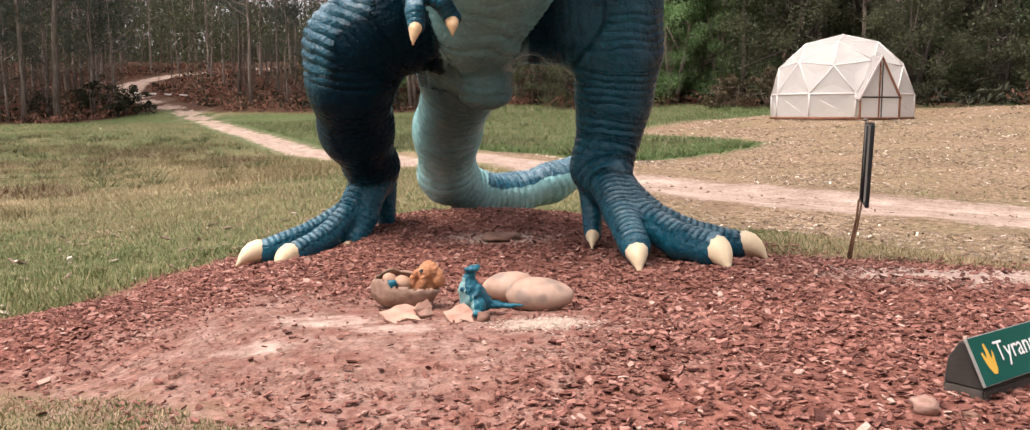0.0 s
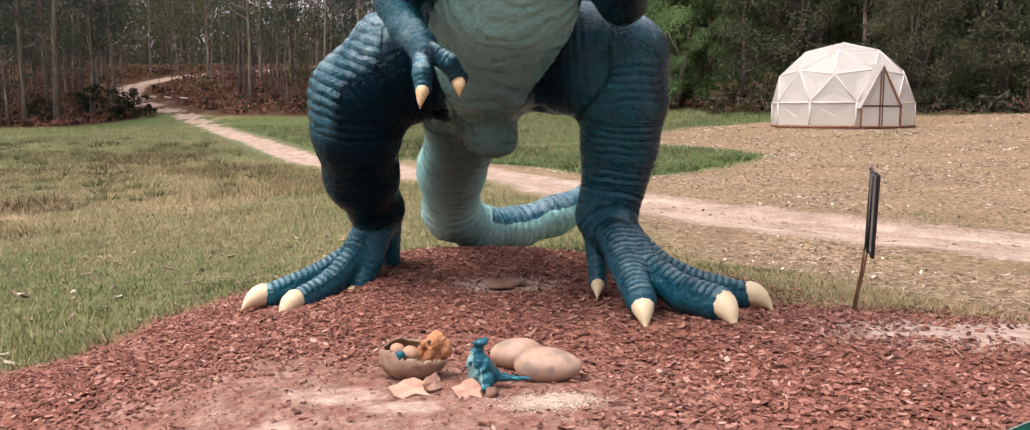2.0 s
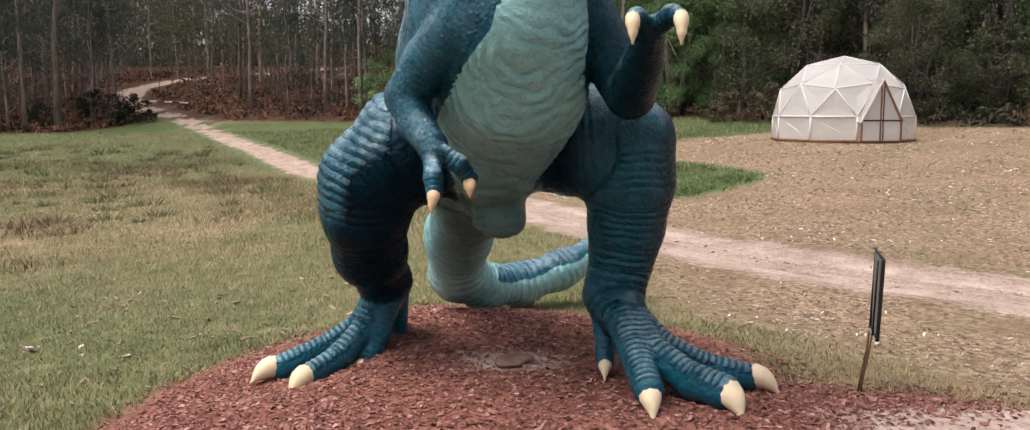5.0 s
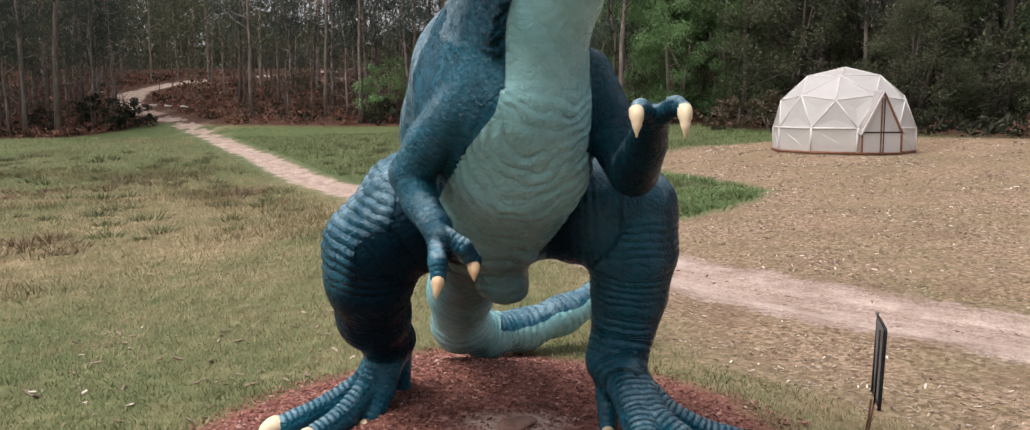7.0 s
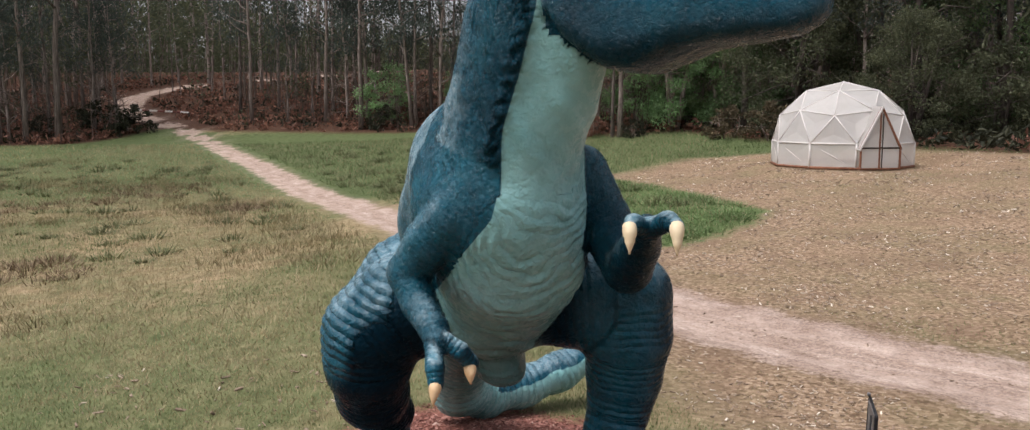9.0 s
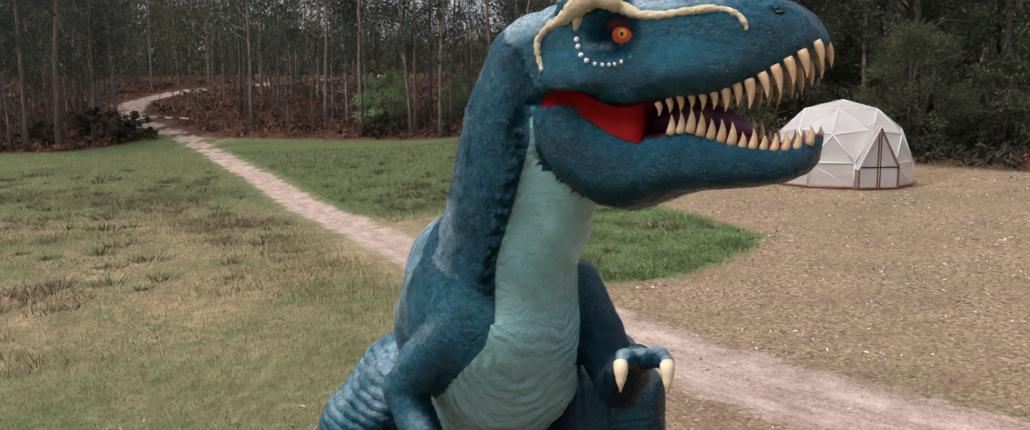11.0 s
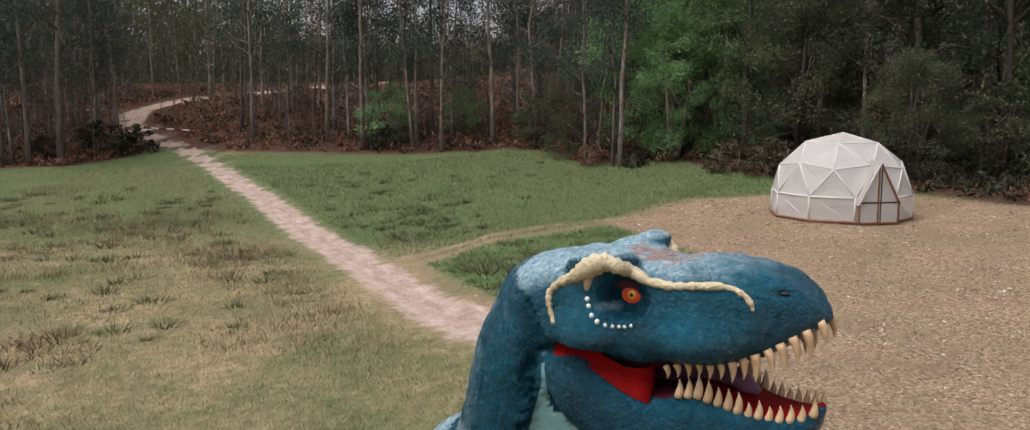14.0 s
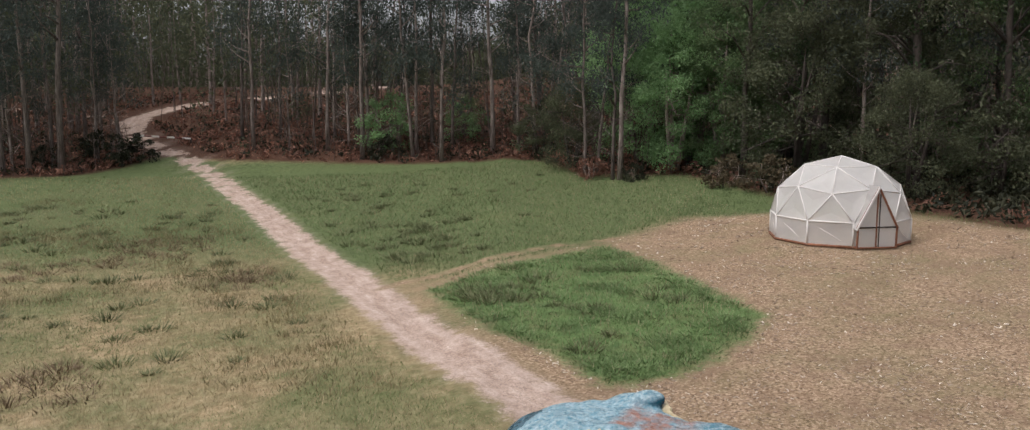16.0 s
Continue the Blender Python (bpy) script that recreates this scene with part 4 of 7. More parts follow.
for base, tip, r in (((-0.65, 6.15, 1.80), (-0.665, 6.08, 1.67), 0.046), ((-0.43, 6.39, 1.86), (-0.42, 6.30, 1.75), 0.048),
                     ((0.615, 5.88, 2.92), (0.61, 5.81, 2.75), 0.050), ((0.91, 5.85, 2.93), (0.905, 5.78, 2.745), 0.050)):
    horn(base, tip, r, 2 if base[0] < 0 else 1, (0, -0.025, 0.012), 2.2)

teeth = np.random.default_rng(3)
for side in (1, -1):
    for k in range(14):
        u = 1.0 + 0.88 * k / 13
        half, low = np.interp(u, SKULL_U, SKULL_HW), np.interp(u, SKULL_U, SKULL_LOW)
        size = (0.02, 0.025, 0.035, 0.03, 0.045, 0.05, 0.07, 0.06, 0.09, 0.07, 0.085, 0.08, 0.08, 0.07)[k]
        v = side * max(half * 0.84, 0.05)
        horn(head_place(u, v, low + 0.06), head_place(u + 0.01 + 0.03 * (k > 8), v * 0.99, low - size * 1.25), 0.019 + size * 0.15, 2, (0.012, 0, 0))
    for k in range(14):
        u = 1.08 + 0.78 * k / 13
        half, top = np.interp(u, JAW_U, JAW_HW), np.interp(u, JAW_U, JAW_TOP)
        size = 0.042 + 0.040 * teeth.random() + 0.028 * (k < 7)
        v = side * max(half * 0.78, 0.05)
        horn(head_place(u, v, top - 0.05), head_place(u + 0.01, v * 1.02, top + size), 0.020 + size * 0.12, 2, (0.01, 0, 0))
    # the taut red cheek between the jaws
    bm = bmesh.new()
    rows = []
    for k in range(9):
        u = 0.20 + 0.71 * k / 8
        top, low = np.interp(u, SKULL_U, SKULL_LOW) + 0.08, np.interp(u, JAW_U, JAW_TOP) - 0.08
        rows.append([bm.verts.new(head_place(u, side * (np.interp(u, JAW_U, JAW_HW) * 0.88 - 0.035 * math.sin(math.pi * m / 6)), low + (top - low) * m / 6)) for m in range(7)])
        if k == 8:
            for depth in (0.5, 0.0):
                rows.append([bm.verts.new(head_place(u - 0.1 * (1 - depth), side * np.interp(u, JAW_U, JAW_HW) * 0.8 * depth, low + (top - low) * m / 6)) for m in range(7)])
    for r0, r1 in zip(rows, rows[1:]):
        for m in range(6):
            bm.faces.new((r0[m], r0[m + 1], r1[m + 1], r1[m]) if side > 0 else (r0[m + 1], r0[m], r1[m], r1[m + 1]))
    add(bm, 3)
    # brow ridge, a knobbly cream band from cheek over the eye to the muzzle
    ridge = [(0.25, 4.79), (0.21, 4.87), (0.195, 4.93), (0.195, 4.99), (0.26, 5.06), (0.34, 5.10), (0.42, 5.14), (0.51, 5.20), (0.58, 5.235), (0.66, 5.225), (0.76, 5.175), (0.88, 5.125), (1.02, 5.115),
             (1.17, 5.13), (1.32, 5.145), (1.42, 5.135), (1.49, 5.10), (1.53, 5.05), (1.54, 5.01)]
    width = [0.014, 0.022, 0.026, 0.028, 0.034, 0.040, 0.060, 0.074, 0.074, 0.062, 0.048, 0.036, 0.030, 0.028, 0.027, 0.025, 0.022, 0.018, 0.010]
    pts, rad = [], []
    run = np.linspace(0, len(ridge) - 1, 4 * len(ridge))
    fine_u, fine_w, fine_r = (np.interp(run, range(len(ridge)), a) for a in (*zip(*ridge), width))
    for k, ((u, w), r) in enumerate(zip(zip(fine_u, fine_w), fine_r)):
        pts.append(head_place(u, side * (skull_side(u, w) + 0.0 + 0.012 * (0.5 < u < 0.7)), w))
        rad.append(0.9 * r * (0.72 + 0.5 * teeth.random()))
    add(tube_bm(pts, rad, 8), 6)
    add(tube_bm([head_place(u, side * (skull_side(u, w) + 0.0), w) for u, w in ((0.49, 5.18), (0.485, 5.11), (0.48, 5.04))], (0.042, 0.034, 0.014), 8), 6)
    for u, w in ((0.49, 4.985), (0.505, 4.94), (0.535, 4.885), (0.575, 4.85), (0.625, 4.83), (0.668, 4.825), (0.705, 4.825), (0.745, 4.83), (0.79, 4.842)):
        bm = bmesh.new()
        bmesh.ops.create_uvsphere(bm, u_segments=8, v_segments=6, radius=0.019 - 0.004 * (w < 4.85))
        bmesh.ops.translate(bm, vec=head_place(u, side * (skull_side(u, w) - 0.008), w), verts=bm.verts)
        add(bm, 7)
    # eye: orange lids round a yellow iris with a dark pupil
    out = Vector((*(HEAD_SIDE * side), 0.0))
    for r, flatten, off, mat in ((0.082, 0.22, skull_side(0.745, 5.02) + 0.002, 8), (0.034, 0.5, skull_side(0.745, 5.02) + 0.011, 9), (0.014, 0.4, skull_side(0.745, 5.02) + 0.025, 10)):
        bm = bmesh.new()
        bmesh.ops.create_uvsphere(bm, u_segments=16, v_segments=10, radius=r)
        bmesh.ops.scale(bm, vec=(1.25 if mat == 8 else 1.0, flatten, 0.85 if mat == 8 else 1.0), verts=bm.verts)
        turn = Matrix(((HEAD_AX[0], HEAD_SIDE[0] * side, 0), (HEAD_AX[1], HEAD_SIDE[1] * side, 0), (0, 0, 1))).to_4x4()
        bmesh.ops.transform(bm, matrix=Matrix.Translation(head_place(0.745, side * off, 5.02)) @ turn, verts=bm.verts)
        add(bm, mat)
for side in (1, -1):
    bm = bmesh.new()
    bmesh.ops.create_uvsphere(bm, u_segments=12, v_segments=8, radius=1.0)
    bmesh.ops.scale(bm, vec=(0.036, 0.012, 0.014), verts=bm.verts)
    turn = Matrix(((HEAD_AX[0], HEAD_SIDE[0] * side, 0), (HEAD_AX[1], HEAD_SIDE[1] * side, 0), (0, 0, 1))).to_4x4()
    bmesh.ops.transform(bm, matrix=Matrix.Translation(head_place(1.69, side * (skull_side(1.69, 5.115) + 0.004), 5.115)) @ turn, verts=bm.verts)
    add(bm, 10)
tongue = [(0.75, 4.44, 0.16), (0.95, 4.48, 0.16), (1.12, 4.52, 0.14), (1.3, 4.50, 0.11), (1.42, 4.44, 0.09), (1.5, 4.41, 0.04)]
add(tube_bm([head_place(u, 0, w) for u, w, _ in tongue], [r * 0.62 for *_, r in tongue], 12), 5)

quads = np.concatenate([sq[:, [0, 1, 2]], sq[:, [0, 2, 3]]])
faces = np.concatenate([quads, np.array(extra_f, np.int32)])
verts = np.concatenate([sv, np.array(extra_v)])
mats = np.concatenate([face_mat, face_mat, np.array(extra_m)])
dino_mesh = mesh_of("dinosaur_statue", verts, faces, STATUE_MATS, True, mats)
fill = np.zeros(len(extra_v))
attribute(dino_mesh, "belly", np.concatenate([belly, fill]))
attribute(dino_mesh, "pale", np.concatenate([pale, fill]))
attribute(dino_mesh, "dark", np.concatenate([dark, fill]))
attribute(dino_mesh, "rust", np.concatenate([np.where(hd, smooth(0.5, 0.6, hu) * smooth(1.15, 0.95, hu) * smooth(0.26, 0.18, np.abs(hv)) * (grad[:, 2] > 0.3), 0), fill]))
attribute(dino_mesh, "hide", np.concatenate([np.where(hd, 1.0, np.where(G["neck"] | G["arm"], 0.5 * (1 - belly), 0.0)), fill]))
attribute(dino_mesh, "crease", np.concatenate([np.where(on_neck, blue_side * smooth(2.9, 3.3, sv[:, 2]) * smooth(4.9, 4.5, sv[:, 2]), np.where(G["back"], 0.55, np.where(G["arm"], 0.35, 0.0))), fill]))
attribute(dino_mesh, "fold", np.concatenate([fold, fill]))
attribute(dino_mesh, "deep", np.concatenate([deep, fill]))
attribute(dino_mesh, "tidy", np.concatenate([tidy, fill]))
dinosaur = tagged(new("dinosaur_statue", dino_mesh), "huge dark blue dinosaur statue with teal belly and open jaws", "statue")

# ---------------------------------------------------------------- dome tent
def film_material():
    s = Nodes("milky_polythene", 0.35, spec=0.4)
    c = s.ramp(s.noise(1.3, 4), [(0.3, (0.72, 0.70, 0.67)), (0.7, (0.80, 0.78, 0.75))])
    s.colour(c)
    s.bump(s.noise(3.0, 3), 0.15, 0.03)
    t, glass, m, m2 = (s.n.new(k) for k in ("ShaderNodeBsdfTranslucent", "ShaderNodeBsdfTransparent", "ShaderNodeMixShader", "ShaderNodeMixShader"))
    s.l.new(c, t.inputs["Color"])
    m.inputs[0].default_value, m2.inputs[0].default_value = 0.25, 0.42
    s.l.new(s.b.outputs[0], m.inputs[1])
    s.l.new(t.outputs[0], m.inputs[2])
    s.l.new(m.outputs[0], m2.inputs[1])
    s.l.new(glass.outputs[0], m2.inputs[2])
    s.l.new(m2.outputs[0], s.n["Material Output"].inputs["Surface"])
    return s.mat


FILM = film_material()
TAPE = speckled("white_strut_tape", (0.56, 0.535, 0.51), (0.66, 0.635, 0.61), 6, 0.5)
TIMBER = speckled("red_brown_timber", (0.14, 0.055, 0.03), (0.26, 0.12, 0.07), 18, 0.7, 0.4)
DARK_TIMBER = speckled("dark_timber", (0.025, 0.02, 0.017), (0.06, 0.05, 0.042), 18, 0.8, 0.5)


def dome_tent():
    R, RISE, base = 3.05, 2.66, 1.05
    at = Vector((14.66, 41.74, height_at(14.4, 38.8) + 0.06))
    dome = tagged(empty("dome_tent", Matrix.Translation(at)), "milky white geodesic dome tent with a timber gabled door", "dome tent")
    phi = radians(-116)

    def on(pol, az):
        p = radians(pol)
        return Vector((R * math.sin(p) * math.cos(az), R * math.sin(p) * math.sin(az), base + RISE * math.cos(p)))

    step = radians(36)
    top = on(0, 0)
    ring1 = [on(31.72, phi + 2 * step * k) for k in range(5)]
    ring2 = [on(63.43 if k % 2 == 0 else 58.28, phi + step * k) for k in range(10)]
    ring3 = [on(90, phi + step * (k + 0.5)) for k in range(10)]
    foot = [Vector((v.x * 1.0, v.y * 1.0, 0.0)) for v in ring3]
    tris = []
    for k in range(5):
        n = (k + 1) % 5
        tris += [(top, ring1[k], ring1[n]), (ring1[k], ring2[2 * k], ring2[2 * k + 1]), (ring1[k], ring2[2 * k + 1], ring1[n]),
                 (ring1[n], ring2[2 * k + 1], ring2[(2 * k + 2) % 10])]
    for k in range(10):
        tris += [(ring2[k], ring3[k - 1], ring3[k]), (ring2[k], ring3[k], ring2[(k + 1) % 10])]

    def panel(corners):
        c = sum(corners, Vector()) / len(corners)
        bm = bmesh.new()
        n = (corners[1] - corners[0]).cross(corners[2] - corners[0]).normalized()
        if n.dot(c - Vector((0, 0, base * (len(corners) == 3)))) < 0:
            corners, n = corners[::-1], -n
        rim = [bm.verts.new(c + (p - c) * 0.985) for p in corners]
        mid = bm.verts.new(c - n * 0.035)
        for a, b in zip(rim, rim[1:] + rim[:1]):
            bm.faces.new((a, b, mid))
        part("panel", bm, FILM, dome, smooth_shade=False)

    for t in tris:
        panel(list(t))
    for k in range(10):
        n = (k + 1) % 10
        panel([ring3[k], ring3[n], foot[n], foot[k]])
    edges = {}
    for t in tris:
        for a, b in zip(t, t[1:] + t[:1]):
            edges[tuple(sorted((tuple(round(q, 3) for q in a), tuple(round(q, 3) for q in b))))] = (a, b)
    for a, b in edges.values():
        part("strut", tube_bm([a, b], [0.028, 0.028], 6), TAPE, dome)
    for k in range(10):
        n = (k + 1) % 10
        part("upright", tube_bm([ring3[k], foot[k]], [0.04, 0.04], 6), TAPE, dome)
        part("rail", tube_bm([ring3[k], ring3[n]], [0.04, 0.04], 6), TAPE, dome)
        part("brace", tube_bm([ring3[k] * 0.985, foot[n] * 0.985], [0.03, 0.03], 6), TAPE, dome)
        a, b = foot[k] * 1.005, foot[n] * 1.005
        part("sill_beam", tube_bm([a + Vector((0, 0, 0.02)), b + Vector((0, 0, 0.02))], [0.06, 0.06], 6), TIMBER, dome, "red-brown timber sill")
    # gabled door, square to one side of the skirt
    az = phi + step
    out, along_x = Vector((math.cos(az), math.sin(az), 0)), Vector((-math.sin(az), math.cos(az), 0))
    face = R * 0.985 + 0.18

    def spot(s, h, o=face):
        return out * o + along_x * s + Vector((0, 0, h))

    W, BAR, TOP = 0.90, 0.90, 2.58

    def beam(name, a, b, r=0.045, mat=TIMBER):
        part(name, tube_bm([a, b], [r, r], 4), mat, dome, smooth_shade=False)

    for s in (-W, W):
        beam("door_post", spot(s, 0), spot(s, BAR))
        beam("gable_rafter", spot(s * 1.04, BAR - 0.05), spot(0, TOP), 0.06)
    beam("door_rail", spot(-W, BAR), spot(W, BAR), 0.035, DARK_TIMBER)
    beam("door_mullion", spot(-0.05, 0), spot(-0.05, TOP - 0.2), 0.035)
    beam("door_mullion", spot(0.07, 0), spot(0.07, TOP - 0.25), 0.025, DARK_TIMBER)
    beam("threshold", spot(-W, 0.03), spot(W, 0.03), 0.04)
    for s in (-1, 1):
        bm = bmesh.new()
        vs = [bm.verts.new(spot(*p)) for p in ((0.02 * s, 0.04, face - 0.01), (0.84 * s, 0.04, face - 0.01), (0.84 * s, BAR, face - 0.01), (0.02 * s, TOP - 0.08, face - 0.01))]
        bm.faces.new(vs)
        part("door_leaf", bm, FILM, dome, smooth_shade=False)
        bm = bmesh.new()
        vs = [bm.verts.new(spot(*p)) for p in ((0.0, TOP + 0.06, face + 0.05), (W * 1.10 * s, BAR - 0.08, face + 0.05), (W * 1.10 * s, BAR - 0.08, 2.5), (0.0, TOP + 0.06, 1.75))]
        bm.faces.new(vs)
        bmesh.ops.solidify(bm, geom=bm.faces[:], thickness=0.03)
        part("gable_roof", bm, TAPE, dome, smooth_shade=False)
    beam("gable_trim", spot(-W * 1.1, BAR - 0.1, face + 0.06), spot(0, TOP + 0.05, face + 0.06), 0.05, TAPE)
    return dome


dome_tent()

# ---------------------------------------------------------------- name board
BOARD_GREEN = speckled("green_board", (0.002, 0.068, 0.052), (0.004, 0.088, 0.069), 6, 0.6, 0.05, 0.004, 0.1)
BOARD_EDGE = speckled("grey_board_edge", (0.24, 0.24, 0.23), (0.36, 0.35, 0.33), 20, 0.6)
LETTER = speckled("white_lettering", (0.72, 0.73, 0.72), (0.8, 0.8, 0.79), 10, 0.5, 0.0)
PRINT_YELLOW = speckled("yellow_print", (0.62, 0.36, 0.04), (0.72, 0.45, 0.07), 10, 0.5, 0.0)
CONCRETE = speckled("dark_concrete", (0.020, 0.018, 0.016), (0.055, 0.050, 0.045), 14, 0.9, 0.6, 0.01)


PLINTH = speckled("worn_concrete", (0.040, 0.035, 0.030), (0.13, 0.115, 0.10), 16, 0.9, 0.7, 0.01)


def name_board():
    angle = math.atan2(0.59, 0.81)
    m = Matrix.Translation((1.845, 3.50, place_height(2.0, 3.7) + 0.006)) @ Matrix.Rotation(angle, 4, "Z") @ Matrix.Scale(1.03, 4)
    board = tagged(empty("name_board", m), "green name board on a dark wedge block in the bark", "sign")
    bm = bmesh.new()
    profile = [(0.022, 0.030), (0.185, 0.030), (0.175, 0.13), (0.13, 0.205), (0.082, 0.205), (0.014, 0.048)]
    ends = [[bm.verts.new((x, y, z)) for y, z in profile] for x in (0.03, 0.95)]
    bm.faces.new(ends[0][::-1])
    bm.faces.new(ends[1])
    for k in range(6):
        bm.faces.new((ends[0][k], ends[0][(k + 1) % 6], ends[1][(k + 1) % 6], ends[1][k]))
    bmesh.ops.recalc_face_normals(bm, faces=bm.faces)
    bmesh.ops.bevel(bm, geom=bm.edges[:], offset=0.006, segments=1, affect="EDGES")
    part("block", bm, CONCRETE, board, "dark wedge-shaped block", False)
    part("plinth", box_bm((0.925, 0.168, 0.12), (0.49, 0.103, -0.026), 0.008), PLINTH, board, "worn grey concrete foot", False)
    tilt = Matrix.Translation((0, 0, 0.055)) @ Matrix.Rotation(radians(63), 4, "X")
    part("backing", box_bm((0.98, 0.195, 0.012), (0.49, 0.0975, -0.007), 0.002, m=tilt), BOARD_EDGE, board, "grey panel edge", False)
    face = part("face", box_bm((0.972, 0.187, 0.004), (0.49, 0.0975, 0.002), 0, m=tilt), BOARD_GREEN, board, "green printed face", False)
    text = bpy.data.curves.new("lettering", "FONT")
    text.body, text.size, text.extrude = "Tyrann", 0.114, 0.0008
    tmp = new("lettering", text)
    me = bpy.data.meshes.new_from_object(tmp.evaluated_get(bpy.context.evaluated_depsgraph_get()))
    bpy.data.objects.remove(tmp)
    me.materials.append(LETTER)
    me.transform(tilt @ Matrix.Translation((0.152, 0.078, 0.006)))
    ob = new("lettering", me)
    ob.parent = face
    tagged(ob, "white lettering")
    # three-toed footprint
    bm = bmesh.new()
    outline = [(0.024, -0.064), (0.038, -0.046), (0.042, -0.016), (0.050, 0.014), (0.042, 0.030), (0.030, 0.004), (0.020, -0.002), (0.014, 0.030), (0.002, 0.060), (-0.012, 0.058), (-0.010, 0.020),
               (-0.018, 0.002), (-0.032, 0.028), (-0.046, 0.026), (-0.044, 0.006), (-0.034, -0.020), (-0.022, -0.040), (-0.004, -0.062)]
    f = bm.faces.new([bm.verts.new((0.090 + x * 0.9, 0.10 + y * 1.0, 0.0055)) for x, y in outline])
    bmesh.ops.transform(bm, matrix=tilt, verts=bm.verts)
    part("footprint", bm, PRINT_YELLOW, face, "yellow footprint emblem", False)


name_board()

# ---------------------------------------------------------------- narrow panel stand seen on edge
METAL_BLACK = speckled("black_metal", (0.010, 0.010, 0.012), (0.022, 0.022, 0.024), 30, 0.45)
RUST = speckled("rusty_rod", (0.10, 0.05, 0.028), (0.17, 0.09, 0.05), 30, 0.8)
GREY_PANEL = speckled("grey_panel", (0.16, 0.15, 0.15), (0.24, 0.23, 0.22), 10, 0.5)


def panel_stand():
    gz0 = place_height(2.71, 7.45)
    stand = tagged(empty("panel_stand", Matrix.Translation((2.755, 7.62, gz0))), "black framed panel on thin rusty rods beside the bark", "sign")
    near, far = Vector((0.085, -0.24, 0)), Vector((0.215, 0.24, 0))
    lo, hi = 0.45, 1.13
    for name, p, r in (("upright", near, 0.016), ("upright", far, 0.014)):
        part(name, tube_bm([p + Vector((-0.012, 0, lo)), p + Vector((0, 0, lo + 0.02)), p + Vector((0.02, 0, hi - 0.03)), p + Vector((0.02, 0.0, hi))], [r * 0.8, r, r, r * 0.8], 8), METAL_BLACK, stand)
    for h in (lo + 0.01, hi - 0.01):
        part("cross_rail", tube_bm([near + Vector((0.004 + 0.018 * (h > 1), 0, h)), far + Vector((0.004 + 0.018 * (h > 1), 0, h))], [0.013, 0.013], 8), METAL_BLACK, stand)
    part("panel", box_bm((0.010, 0.44, hi - lo - 0.03), (0, 0, 0), 0.002, m=Matrix.Translation((0.16, 0, (lo + hi) / 2)) @ Matrix.Rotation(-0.265, 4, "Z")), GREY_PANEL, stand, "grey panel in the frame", False)
    part("edge_strip", tube_bm([near + Vector((-0.022, 0.05, lo + 0.04)), near + Vector((-0.004, 0.05, hi - 0.02))], [0.008, 0.008], 6), METAL_BLACK, stand)
    part("rod", tube_bm([near + Vector((-0.03, 0.10, lo + 0.06)), (0.045, -0.13, 0.34), (0.01, -0.15, 0.2), (-0.04, -0.17, -0.06)], [0.009, 0.010, 0.010, 0.009], 7), RUST, stand)
    part("rod", tube_bm([near + Vector((-0.02, 0.06, lo + 0.05)), (0.05, -0.15, 0.3), (0.012, -0.18, 0.18), (-0.03, -0.20, -0.06)], [0.008, 0.009, 0.009, 0.008], 7), RUST, stand)
    part("cap", box_bm((0.03, 0.03, 0.03), tuple(far + Vector((0.01, 0, hi + 0.02))), 0.006), GREY_PANEL, stand)


panel_stand()

# ---------------------------------------------------------------- barrier pole across the track
RED_WHITE = speckled("white_pole_paint", (0.6, 0.56, 0.52), (0.75, 0.72, 0.68), 4, 0.6)
RED = speckled("dark_pole_paint", (0.10, 0.03, 0.025), (0.16, 0.05, 0.04), 4, 0.6)


def barrier():
    a, b = Vector((-37.6, 91.4, 0)), Vector((-32.0, 90.6, 0))
    a.z, b.z = height_at(a.x, a.y) + 0.75, height_at(b.x, b.y) + 0.6
    gate = tagged(empty("barrier", Matrix.Translation((a.x, a.y, height_at(a.x, a.y)))), "low white and dark striped barrier pole across the track", "barrier")
    o = gate.matrix_world.translation.copy()
    for k in range(7):
        part("band", tube_bm([a.lerp(b, k / 7) - o, a.lerp(b, (k + 1) / 7) - o], [0.075, 0.075], 8), RED if k % 2 else RED_WHITE, gate)
    for p in (a, b):
        part("post", tube_bm([p - o + Vector((0, 0.12, -0.95)), p - o + Vector((0, 0.12, 0.1))], [0.07, 0.07], 8), DARK_TIMBER, gate)


barrier()

# ---------------------------------------------------------------- nest on the bark
EGG = speckled("spotted_egg_shell", (0.36, 0.20, 0.13), (0.52, 0.33, 0.23), 9, 0.6, 0.2)


def egg_material():
    s = Nodes("blotched_egg", 0.55, spec=0.35)
    spots = s.voronoi(9, feature="SMOOTH_F1")
    base = s.ramp(s.noise(6, 5), [(0.3, (0.33, 0.205, 0.145)), (0.7, (0.48, 0.345, 0.27))])
    s.colour(s.mix(s.ramp(s.math("ADD", spots, s.math("MULTIPLY", s.noise(12), 0.35)), [(0.34, 0.6), (0.50, 0.0)]), base, (0.17, 0.14, 0.13)))
    s.bump(s.noise(30, 4), 0.3, 0.004)
    return s.mat


